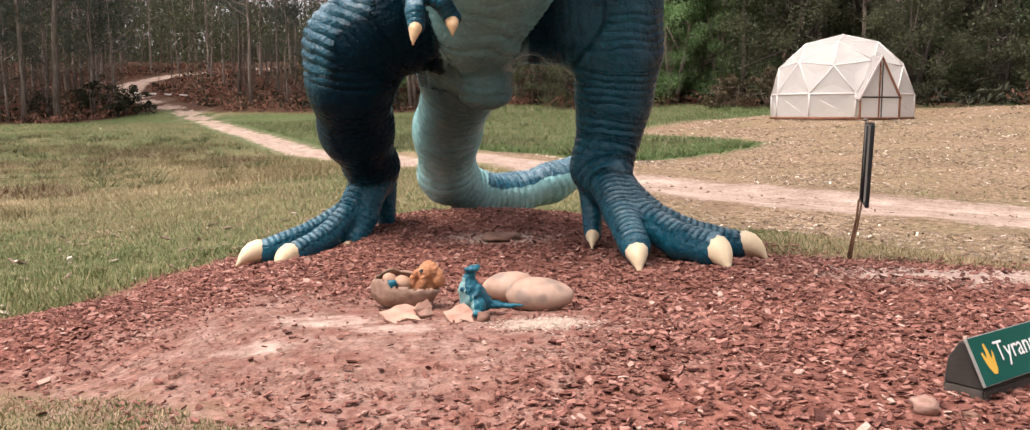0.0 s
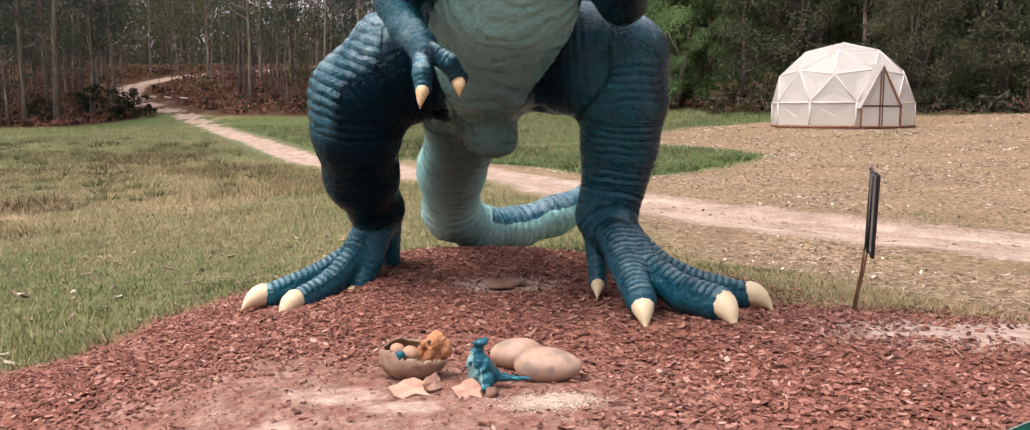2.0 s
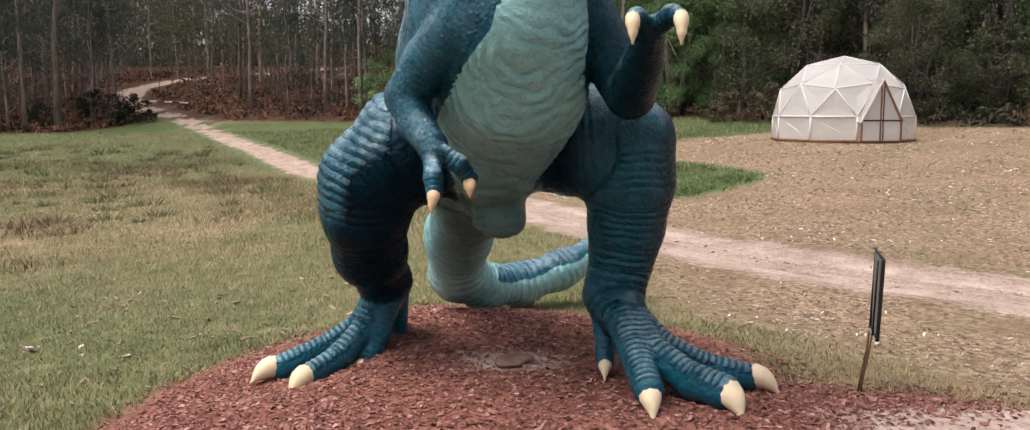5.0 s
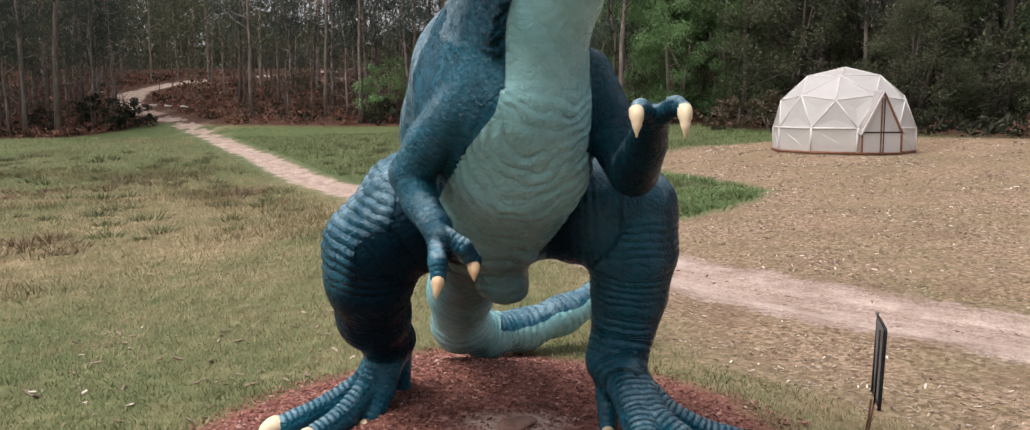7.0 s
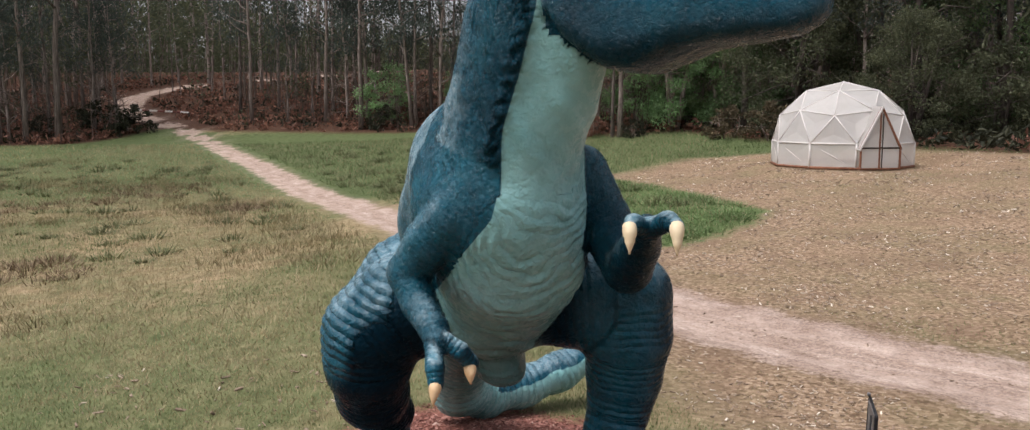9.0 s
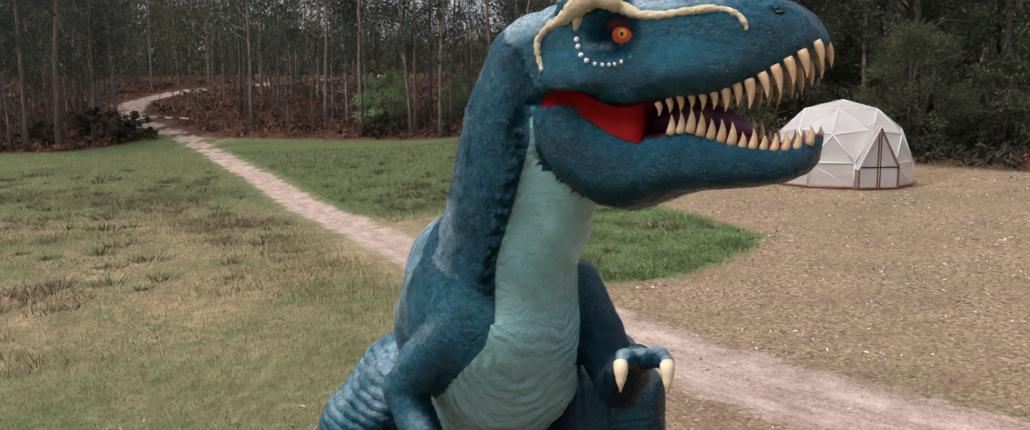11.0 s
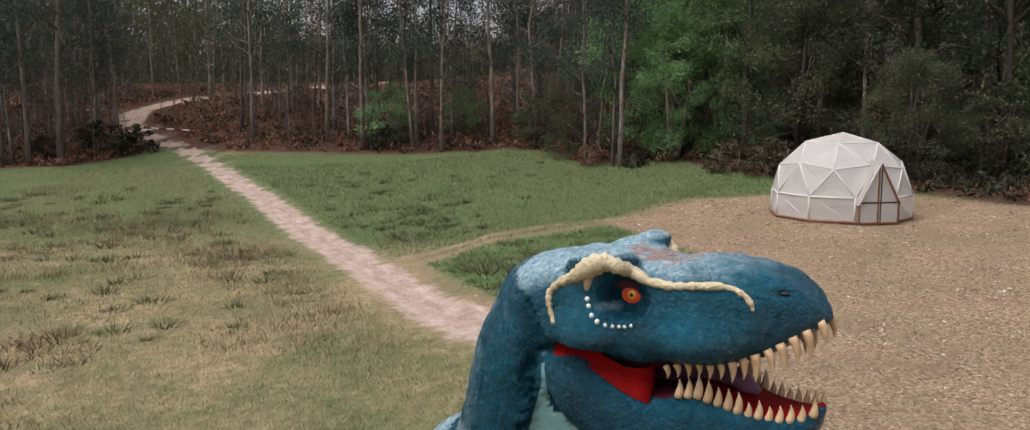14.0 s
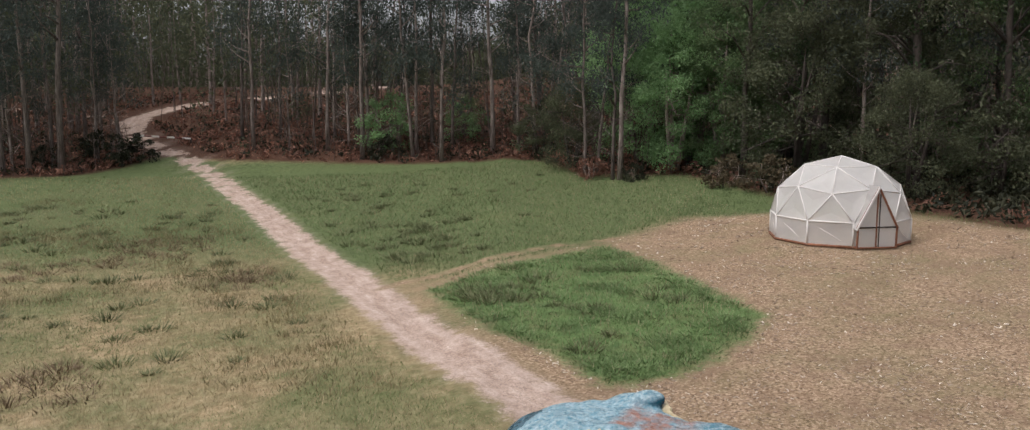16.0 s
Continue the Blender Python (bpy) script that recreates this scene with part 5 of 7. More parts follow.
BLOTCHED = egg_material()
SHELL_IN = speckled("brown_shell_inside", (0.09, 0.05, 0.03), (0.20, 0.12, 0.08), 12, 0.8)
ORANGE = speckled("orange_hatchling_paint", (0.34, 0.13, 0.06), (0.54, 0.27, 0.145), 26, 0.75, 1.0, 0.016)
HATCH_BLUE = speckled("blue_hatchling_paint", (0.003, 0.065, 0.11), (0.012, 0.16, 0.22), 30, 0.35, 0.8, 0.006)
SAND = speckled("pale_sand", (0.42, 0.32, 0.26), (0.62, 0.50, 0.42), 30, 0.95, 0.8, 0.01)
PINK_SHELL = speckled("pink_shell_piece", (0.40, 0.19, 0.14), (0.56, 0.38, 0.29), 14, 0.6, 0.4)
BROWN_STONE = speckled("brown_stone", (0.12, 0.06, 0.045), (0.27, 0.16, 0.12), 12, 0.9, 0.6, 0.01)
STONE = speckled("weathered_stone", (0.24, 0.19, 0.16), (0.46, 0.39, 0.34), 12, 0.9, 0.6, 0.01)


def ovoid(length, wide, high, detail=3, lumps=0.0, seed=0):
    bm = bmesh.new()
    bmesh.ops.create_icosphere(bm, subdivisions=detail, radius=0.5)
    for v in bm.verts:
        t = v.co.x * 2
        f = (1 + lumps * noise.noise(v.co * 3.1 + Vector((seed, 0, 0)))) * (1 - 0.12 * t)
        v.co = Vector((v.co.x * length * (1 + lumps * 0.5 * noise.noise(v.co * 2 + Vector((0, seed, 0)))), v.co.y * wide * f, v.co.z * high * f))
    return bm


def blob_statue(name, balls, mat_a, mat_b, light, label, at, yaw=0.0, extras=()):
    """A small figure in one mesh: overlapping rounded lumps, remeshed into one skin. light: which lumps take the second paint."""
    bm = bmesh.new()
    for x, y, z, rx, ry, rz in balls:
        s = bmesh.ops.create_icosphere(bm, subdivisions=3, radius=1.0)["verts"]
        bmesh.ops.transform(bm, matrix=Matrix.Translation((x, y, z)) @ Matrix.Diagonal((rx, ry, rz, 1)), verts=s)
    me = bpy.data.meshes.new(name)
    bm.to_mesh(me)
    bm.free()
    tmp = new(name, me)
    r = tmp.modifiers.new("skin", "REMESH")
    r.mode, r.voxel_size, r.use_smooth_shade = "VOXEL", 0.006, True
    w = tmp.modifiers.new("soften", "SMOOTH")
    w.iterations, w.factor = 6, 0.5
    out = bpy.data.meshes.new_from_object(tmp.evaluated_get(bpy.context.evaluated_depsgraph_get()))
    bpy.data.objects.remove(tmp)
    out.materials.clear()
    out.materials.append(mat_a)
    out.materials.append(mat_b)
    for p in out.polygons:
        p.use_smooth = True
        if light(p.center, p.normal):
            p.material_index = 1
    ob = new(name, out)
    ob.matrix_world = Matrix.Translation(at) @ Matrix.Rotation(yaw, 4, "Z")
    for vert in out.vertices:
        vert.co += vert.normal * (0.005 * noise.noise(vert.co * 45) + 0.004 * noise.noise(vert.co * 110))
    return tagged(ob, label, "statue")


def nest():
    def egg(x, y, yaw, roll, size, label, seed):
        me = bpy.data.meshes.new("egg")
        bm = ovoid(*size, 4, 0.05, seed)
        bm.to_mesh(me)
        bm.free()
        me.materials.append(BLOTCHED)
        me.polygons.foreach_set("use_smooth", np.full(len(me.polygons), True))
        ob = new("egg", me)
        ob.matrix_world = Matrix.Translation((x, y, place_height(x, y) + size[2] * 0.44)) @ Matrix.Rotation(radians(yaw), 4, "Z") @ Matrix.Rotation(radians(roll), 4, "X")
        return tagged(ob, label, "egg", "eggs of the nest")

    egg(0.145, 5.28, -8, 20, (0.40, 0.24, 0.195), "large pinkish egg with grey blotches on bark", 2)
    egg(-0.03, 5.58, 172, -15, (0.345, 0.225, 0.195), "pinkish egg lying behind another on bark", 5)
    # broken egg with an open top
    x, y = -0.645, 5.33
    g = place_height(x, y)
    broken_egg = tagged(empty("broken_egg", Matrix.Translation((x, y, g)) @ Matrix.Rotation(radians(-8), 4, "Z")), "brown broken egg shell with a ragged open top", "egg", "eggs of the nest")
    bm = ovoid(0.41, 0.30, 0.26, 4, 0.04, 8)
    bmesh.ops.translate(bm, vec=(0, 0, 0.115), verts=bm.verts)
    gone = [f for f in bm.faces if f.calc_center_median().z > 0.145 + 0.035 * f.calc_center_median().x / 0.2 * -1 + 0.05 * (f.calc_center_median().y > 0.04) + 0.02 * noise.noise(f.calc_center_median() * 14)]
    bmesh.ops.delete(bm, geom=gone, context="FACES")
    bmesh.ops.solidify(bm, geom=bm.faces[:], thickness=0.014)
    part("shell", bm, speckled("brown_mottled_shell", (0.15, 0.085, 0.058), (0.44, 0.30, 0.225), 16, 0.75, 0.9, 0.016), broken_egg)
    bm = ovoid(0.37, 0.26, 0.10, 3)
    bmesh.ops.translate(bm, vec=(0, 0, 0.08), verts=bm.verts)
    part("lining", bm, SHELL_IN, broken_egg, "dark brown shell lining")
    for name, mat, p, r, label in (("small_egg", EGG, (-0.09, -0.01, 0.165), 0.045, "small round pink egg"), ("small_egg", EGG, (-0.01, -0.04, 0.150), 0.052, "small round pink egg")):
        bm = ovoid(r * 2, r * 1.8, r * 1.8, 3, 0.1, p[0])
        me = bpy.data.meshes.new(name)
        bm.to_mesh(me)
        bm.free()
        me.materials.append(mat)
        me.polygons.foreach_set("use_smooth", np.full(len(me.polygons), True))
        ob = new(name, me)
        ob.matrix_world = Matrix.Translation((x + p[0], y + p[1], g + p[2]))
        tagged(ob, "small pinkish round egg inside the broken shell", "egg", "small eggs in the shell")
    bm = ovoid(0.085, 0.05, 0.055, 3, 0.3, 4)
    me = bpy.data.meshes.new("shell_fragment")
    bm.to_mesh(me)
    bm.free()
    me.materials.append(HATCH_BLUE)
    ob = new("shell_fragment", me)
    ob.matrix_world = Matrix.Translation((x - 0.075, y - 0.095, g + 0.148)) @ Matrix.Rotation(radians(-35), 4, "Y")
    tagged(ob, "bright blue fragment inside the broken egg", "fragment")
    blob_statue("hatchling", [(0.0, 0.0, 0.085, 0.098, 0.068, 0.075), (-0.055, -0.03, 0.085, 0.050, 0.040, 0.045), (0.030, 0.0, 0.150, 0.066, 0.052, 0.058),
                              (0.060, -0.005, 0.190, 0.062, 0.055, 0.055), (0.020, -0.035, 0.180, 0.042, 0.036, 0.030), (-0.008, -0.045, 0.172, 0.024, 0.022, 0.017), (0.060, 0.0, 0.236, 0.034, 0.026, 0.014),
                              (0.115, 0.0, 0.15, 0.040, 0.035, 0.060), (-0.025, -0.060, 0.125, 0.022, 0.018, 0.045), (-0.050, -0.075, 0.090, 0.026, 0.016, 0.018), (0.045, -0.062, 0.13, 0.022, 0.02, 0.045)],
                ORANGE, BLACK, lambda c, n: (c - Vector((0.036, -0.066, 0.198))).length < 0.013 or (c - Vector((-0.02, -0.062, 0.178))).length < 0.007,
                "orange hatchling dinosaur figure climbing out of a shell", (x + 0.085, y + 0.01, g + 0.028), radians(-18))
    hx, hy = -0.235, 5.10
    blob_statue("hatchling", [(0.0, 0.0, 0.090, 0.080, 0.072, 0.085), (-0.018, -0.012, 0.130, 0.066, 0.056, 0.075), (-0.020, -0.012, 0.190, 0.040, 0.036, 0.050), (-0.008, -0.012, 0.228, 0.025, 0.025, 0.036),
                              (0.006, -0.020, 0.258, 0.034, 0.032, 0.022), (-0.022, -0.040, 0.258, 0.022, 0.026, 0.012), (-0.018, -0.036, 0.243, 0.018, 0.022, 0.008), (0.030, 0.0, 0.268, 0.014, 0.016, 0.016),
                              (0.055, 0.03, 0.060, 0.045, 0.045, 0.055), (0.11, 0.045, 0.045, 0.06, 0.028, 0.026), (0.175, 0.05, 0.042, 0.06, 0.019, 0.017), (0.235, 0.052, 0.046, 0.05, 0.012, 0.011),
                              (0.045, -0.035, 0.135, 0.018, 0.030, 0.040), (0.03, -0.065, 0.115, 0.012, 0.022, 0.012), (-0.055, -0.05, 0.145, 0.012, 0.026, 0.014),
                              (0.045, -0.055, 0.050, 0.040, 0.040, 0.050), (-0.045, -0.055, 0.022, 0.028, 0.050, 0.024), (0.045, -0.085, 0.018, 0.026, 0.045, 0.020)],
                HATCH_BLUE, speckled("pale_teal_paint", (0.12, 0.26, 0.27), (0.24, 0.40, 0.39), 14, 0.5, 0.6, 0.006), lambda c, n: n.x < -0.05 + 2.0 * (0.10 - c.z) and n.y < 0.25 and 0.03 < c.z < 0.205 and c.x < 0.02 + 0.2 * (0.1 - c.z),
                "small blue hatchling dinosaur figure standing on bark", (hx, hy, place_height(hx, hy) + 0.012), radians(-12))
    def flake(name, x, y, size, mat, label, category, seed, lift=0.012, tilt=0.0):
        bm = bmesh.new()
        n = 13
        mid = bm.verts.new((0, 0, 0.03 * size))
        ring = []
        for k in range(n):
            a = 2 * math.pi * k / n
            r = size * (0.75 + 0.55 * noise.noise(Vector((math.cos(a) * 1.7, math.sin(a) * 1.7, seed))))
            ring.append(bm.verts.new((r * math.cos(a), r * 0.6 * math.sin(a), 0.10 * size * noise.noise(Vector((a, seed, 2))))))
        for k in range(n):
            bm.faces.new((mid, ring[k], ring[(k + 1) % n]))
        bmesh.ops.subdivide_edges(bm, edges=bm.edges[:], cuts=1, use_grid_fill=True)
        bmesh.ops.solidify(bm, geom=bm.faces[:], thickness=0.012)
        me = bpy.data.meshes.new(name)
        bm.to_mesh(me)
        bm.free()
        me.materials.append(mat)
        ob = new(name, me)
        ob.matrix_world = Matrix.Translation((x, y, place_height(x, y) + lift)) @ Matrix.Rotation(seed, 4, "Z") @ Matrix.Rotation(radians(tilt), 4, "X")
        return tagged(ob, label, category)

    flake("shell_piece", -0.61, 4.97, 0.15, PINK_SHELL, "torn pink and cream egg shell piece", "egg shell", 0.2, 0.035, 24)
    flake("shell_piece", -0.50, 5.02, 0.10, PINK_SHELL, "curved pale egg shell piece standing up", "egg shell", 1.0, 0.05, 55)
    flake("shell_piece", -0.29, 4.93, 0.115, PINK_SHELL, "pinkish egg shell piece before a hatchling", "egg shell", 0.1, 0.040, 50)

    def stone(x, y, size, seed, label, mat=STONE):
        me = bpy.data.meshes.new("stone")
        bm = ovoid(*size, 3, 0.45, seed)
        bm.to_mesh(me)
        bm.free()
        me.materials.append(mat)
        me.polygons.foreach_set("use_smooth", np.full(len(me.polygons), True))
        ob = new("stone", me)
        ob.matrix_world = Matrix.Translation((x, y, place_height(x, y) + size[2] * 0.3)) @ Matrix.Rotation(seed * 1.7, 4, "Z")
        tagged(ob, label, "stone")

    stone(-0.17, 4.93, (0.09, 0.07, 0.065), 3.0, "small brown stone beside the egg shell", BROWN_STONE)
    stone(1.57, 3.42, (0.13, 0.10, 0.07), 1.0, "reddish stone lying on the bark by a board", speckled("reddish_stone", (0.22, 0.12, 0.09), (0.50, 0.34, 0.28), 30, 0.9, 0.8, 0.01))
    stone(1.72, 3.36, (0.06, 0.045, 0.03), 7.0, "small brown stone on the bark", BROWN_STONE)
    stone(-0.12, 7.95, (0.42, 0.28, 0.07), 4.2, "flat brown stone half buried in bark", BROWN_STONE)


nest()

# ---------------------------------------------------------------- trees
BARK_PALE = Nodes("eucalyptus_bark", 0.9, spec=0.15)
_s = BARK_PALE.noise(1.5, 5, 0.65, BARK_PALE.scaled(BARK_PALE.coord(), (6, 6, 0.7)))
BARK_PALE.colour(BARK_PALE.mix(1.0, BARK_PALE.ramp(_s, [(0.3, (0.075, 0.058, 0.049)), (0.5, (0.20, 0.16, 0.138)), (0.7, (0.38, 0.32, 0.285))]),
                               BARK_PALE.ramp(BARK_PALE.object_random(), [(0.0, 0.55), (1.0, 1.4)]), "MULTIPLY")).bump(_s, 0.5, 0.05)
BARK_PALE = BARK_PALE.mat
EUCALYPT = leafy("eucalyptus_leaves", (0.050, 0.064, 0.054), (0.108, 0.128, 0.104), 0.42)
BRIGHT_LEAF = leafy("bright_spring_leaves", (0.17, 0.29, 0.12), (0.34, 0.50, 0.25), 0.55)
MID_LEAF = leafy("mid_green_leaves", (0.075, 0.125, 0.050), (0.20, 0.275, 0.125), 0.42)
BRUSH = leafy("olive_brown_brush", (0.060, 0.048, 0.027), (0.17, 0.130, 0.074), 0.3)
DARK_LEAF = leafy("dark_shrub_leaves", (0.064, 0.074, 0.041), (0.140, 0.150, 0.082), 0.45)
BRACKEN = leafy("brown_bracken", (0.12, 0.058, 0.040), (0.36, 0.185, 0.125), 0.30)
DARK_BARK = speckled("dark_ridged_bark", (0.030, 0.024, 0.020), (0.085, 0.068, 0.056), 5, 0.95, 0.8, 0.04)
BRAMBLE = leafy("bramble_leaves", (0.014, 0.017, 0.009), (0.055, 0.056, 0.028), 0.25)


def leaf_cloud(centres, radii, count, size, g, slim=0.4, droop=0.0):
    """Small bent leaves scattered in rounded clumps: arrays of vertices and quads."""
    c = np.repeat(np.asarray(centres, float), count, 0)
    r = np.repeat(np.asarray(radii, float).reshape(len(centres), -1), count, 0)
    d = g.normal(size=c.shape)
    d /= np.linalg.norm(d, axis=1, keepdims=True)
    p = c + d * r * (g.random((len(c), 1)) ** 0.45)
    a = g.normal(size=c.shape)
    a[:, 2] -= droop * 2
    a /= np.linalg.norm(a, axis=1, keepdims=True)
    b = np.cross(a, g.normal(size=c.shape))
    b /= np.maximum(np.linalg.norm(b, axis=1, keepdims=True), 1e-6)
    s = size * (0.6 + 0.8 * g.random((len(c), 1)))
    n = np.cross(a, b)
    v = np.stack([p - a * s / 2, p + b * s * slim / 2 + n * s * 0.08, p + a * s / 2, p - b * s * slim / 2 + n * s * 0.08], 1).reshape(-1, 3)
    return v, np.arange(len(v)).reshape(-1, 4)


def tube_arrays(points, radii, sides=7):
    bm = tube_bm(points, radii, sides)
    bmesh.ops.triangulate(bm, faces=bm.faces)
    bm.verts.index_update()
    out = np.array([v.co for v in bm.verts]), np.array([[v.index for v in f.verts] for f in bm.faces])
    bm.free()
    return out


def join(pairs):
    vs, fs, n = [], [], 0
    for v, f in pairs:
        vs.append(v)
        fs.append(f + n)
        n += len(v)
    return np.concatenate(vs), np.concatenate(fs)


def eucalyptus(seed, height, first, spread_r, clumps, bare=0):
    """A tall slim tree: trunk with a few rising limbs, and loose hanging leaf clumps from `first` metres up."""
    g = np.random.default_rng(seed)
    lean = g.normal(size=2) * 0.028
    pts, rad = [], []
    r0 = 0.0082 * height
    for k in range(9):
        t = k / 8
        w = g.normal(size=2) * 0.26 * t
        pts.append((lean[0] * height * t + w[0], lean[1] * height * t + w[1], height * t - 0.3 * (k == 0)))
        rad.append(r0 * (1.25 if k == 0 else 1) * (1 - 0.82 * t))
    parts, centres, sizes = [tube_arrays(pts, rad, 8)], [], []
    axis = np.array(pts)
    for k in range(clumps):
        h = first + (height - first) * (k + g.random()) / clumps
        at = np.array([np.interp(h, axis[:, 2], axis[:, m]) for m in range(3)])
        az, reach = g.random() * 6.28, spread_r * (0.35 + 0.65 * g.random()) * (1.1 - 0.5 * (h - first) / (height - first))
        end = at + np.array([math.cos(az) * reach, math.sin(az) * reach, reach * (0.25 + 0.6 * g.random())])
        mid = (at + end) / 2 + np.array([0, 0, -0.1 * reach])
        if k % 2 == 0:
            parts.append(tube_arrays([at, mid, end], [0.05 + 0.003 * (height - h), 0.035, 0.012], 5))
        for m in range(2):
            centres.append(end + g.normal(size=3) * 0.55)
            sizes.append([0.9 + 0.5 * g.random(), 0.9 + 0.5 * g.random(), 0.6 + 0.4 * g.random()])
    for k in range(bare):
        h = first * (0.25 + 0.7 * g.random())
        at = np.array([np.interp(h, axis[:, 2], axis[:, m]) for m in range(3)])
        az, reach = g.random() * 6.28, 0.8 + 2.0 * g.random()
        end = at + np.array([math.cos(az) * reach, math.sin(az) * reach, reach * (0.2 + 0.7 * g.random())])
        parts.append(tube_arrays([at, (at + end) / 2 + g.normal(size=3) * 0.12, end], [0.035, 0.022, 0.006], 4))
    return join(parts), leaf_cloud(centres, sizes, 62, 0.27, g, 0.36, 0.5)


def broadleaf(seed, height, radius, clumps, leaf, per, trunks=3, low=0.12):
    """A bushy tree: several stems and many leaf clumps from near the ground up."""
    g = np.random.default_rng(seed)
    parts, centres, sizes = [], [], []
    for k in range(trunks):
        az = g.random() * 6.28
        base = np.array([math.cos(az) * 0.25, math.sin(az) * 0.25, -0.2]) * (trunks > 1)
        top = np.array([math.cos(az) * radius * 0.45, math.sin(az) * radius * 0.45, height * (0.7 + 0.2 * g.random())])
        mid = (base + top) / 2 + g.normal(size=3) * 0.2
        parts.append(tube_arrays([base, mid, top], [0.018 * height + 0.02, 0.012 * height + 0.01, 0.012], 6))
        for m in range(5):
            t = 0.3 + 0.6 * g.random()
            at = base + (top - base) * t
            end = at + g.normal(size=3) * np.array([radius * 0.5, radius * 0.5, height * 0.1])
            parts.append(tube_arrays([at, (at + end) / 2 + g.normal(size=3) * 0.1, end], [0.008 * height, 0.005 * height, 0.006], 4))
    for k in range(clumps):
        t = low + (1 - low) * g.random() ** 0.9
        wide = radius * math.sqrt(max(0.05, 1 - (2 * t - 0.85) ** 2 / 1.4)) * (0.75 + 0.4 * g.random())
        az, q = g.random() * 6.28, 0.35 + 0.65 * math.sqrt(g.random())
        centres.append((math.cos(az) * wide * q, math.sin(az) * wide * q, height * t))
        f = radius * (0.16 + 0.16 * g.random())
        sizes.append((f, f, f * 0.75))
    return join(parts), leaf_cloud(centres, sizes, per, leaf, g, 0.55)


def tree_thing(name, data, leaves_mat, label, category, at, yaw, scale, group, cache={}):
    key = (id(data), leaves_mat.name)
    if key not in cache:
        (tv, tf), (lv, lf) = data
        cache[key] = (mesh_of("trunk", tv, tf, (DARK_BARK if leaves_mat is DARK_LEAF else BARK_PALE,), True), mesh_of("crown", lv, lf, (leaves_mat,)))
    root = empty(name, Matrix.Translation(at) @ Matrix.Rotation(yaw, 4, "Z") @ Matrix.Diagonal((scale, scale, scale, 1)))
    for nm, me in zip(("trunk", "crown"), cache[key]):
        ob = new(nm, me)
        ob.parent = root
    return tagged(root, label, category, group)


EUC = [eucalyptus(11, 22, 6.5, 3.2, 26, 10), eucalyptus(12, 25, 8.0, 3.0, 26, 8), eucalyptus(13, 19, 5.0, 2.8, 24, 12), eucalyptus(14, 23, 4.0, 3.4, 30, 10), eucalyptus(15, 16, 5.0, 2.0, 18, 14), eucalyptus(16, 19, 5.0, 3.6, 26, 20)]
tg = np.random.default_rng(21)
placed = []
EDGE_TREES = [(-39.6, 80.0, 1, 1.35), (-41.7, 78.6, 0, 1.25), (-38.4, 84, 4, 0.9), (-36.4, 84.5, 4, 0.8), (-37.0, 86.5, 2, 0.9), (-27.3, 92, 0, 0.95), (-17.8, 90.4, 2, 1.1), (-15.5, 90.9, 4, 1.0), (-6.6, 81, 3, 0.95), (-5.9, 85, 1, 0.8),
              (-2.1, 82, 1, 1.05), (1.6, 80, 3, 0.9), (5.0, 67.6, 5, 0.95), (5.9, 68.3, 2, 0.8), (7.25, 64.8, 1, 0.95), (6.8, 65.1, 4, 1.0), (-21.5, 87.5, 4, 0.8), (-11.2, 88, 2, 0.8), (-24, 94, 1, 0.8), (-47.5, 85, 4, 1.0), (-51, 86, 2, 1.0)]
BROWN_TWIG = speckled("brown_twigs", (0.06, 0.045, 0.036), (0.16, 0.12, 0.095), 6, 0.9)
for x, y, k, s in EDGE_TREES:
    placed.append((x, y))
    tree_thing("eucalyptus_tree", EUC[k], EUCALYPT, "tall slim eucalyptus with pale bark at the wood edge", "tree", (x, y, height_at(x, y) - 0.05), tg.random() * 6.28, s, "eucalyptus at the wood edge")
far_list = []
tries = 0
while len(placed) + len(far_list) < 480 and tries < 40000:
    tries += 1
    x, y = tg.uniform(-95, 62), tg.uniform(46, 165)
    if abs(x) > 0.66 * y + 6:
        continue
    d = inside_distance(np.array([[x, y]]), WOODS)[0]
    if d < 1.2 or (7.5 < x < 18 and y < 69) or (x > 17 and d < 5) or line_distance(np.array([[x, y]]), TRACK)[0] < 3.2:
        continue
    if d < 16 and -0.415 < x / y < -0.30 and tg.random() < 0.85:
        continue
    gap = 1.9 if d < 12 else 2.8
    if min(math.hypot(x - a, y - b) for a, b in placed + [(f[0], f[1]) for f in far_list]) < gap:
        continue
    if d > 20 and -0.55 < x / y < -0.02 and tg.random() < (0.82 if x / y > -0.30 else 0.6):
        continue
    if -0.18 < x / y < 0.0 and d > 5 and tg.random() < 0.55:
        continue
    k = int(tg.integers(0, 5)) if x < 3 else int(tg.choice([2, 3, 3, 0]))
    s = 0.6 + 0.5 * tg.random() if tg.random() < 0.55 else 0.85 + 0.35 * tg.random()
    if d < 16 and len(placed) < 190:
        placed.append((x, y))
        tree_thing("eucalyptus_tree", EUC[k], EUCALYPT, "slim eucalyptus with hanging grey-green leaves in a dense wood", "tree", (x, y, height_at(x, y) - 0.05), tg.random() * 6.28, s, "eucalyptus of the wood")
    else:
        far_list.append((x, y, k, s, tg.random() * 6.28))


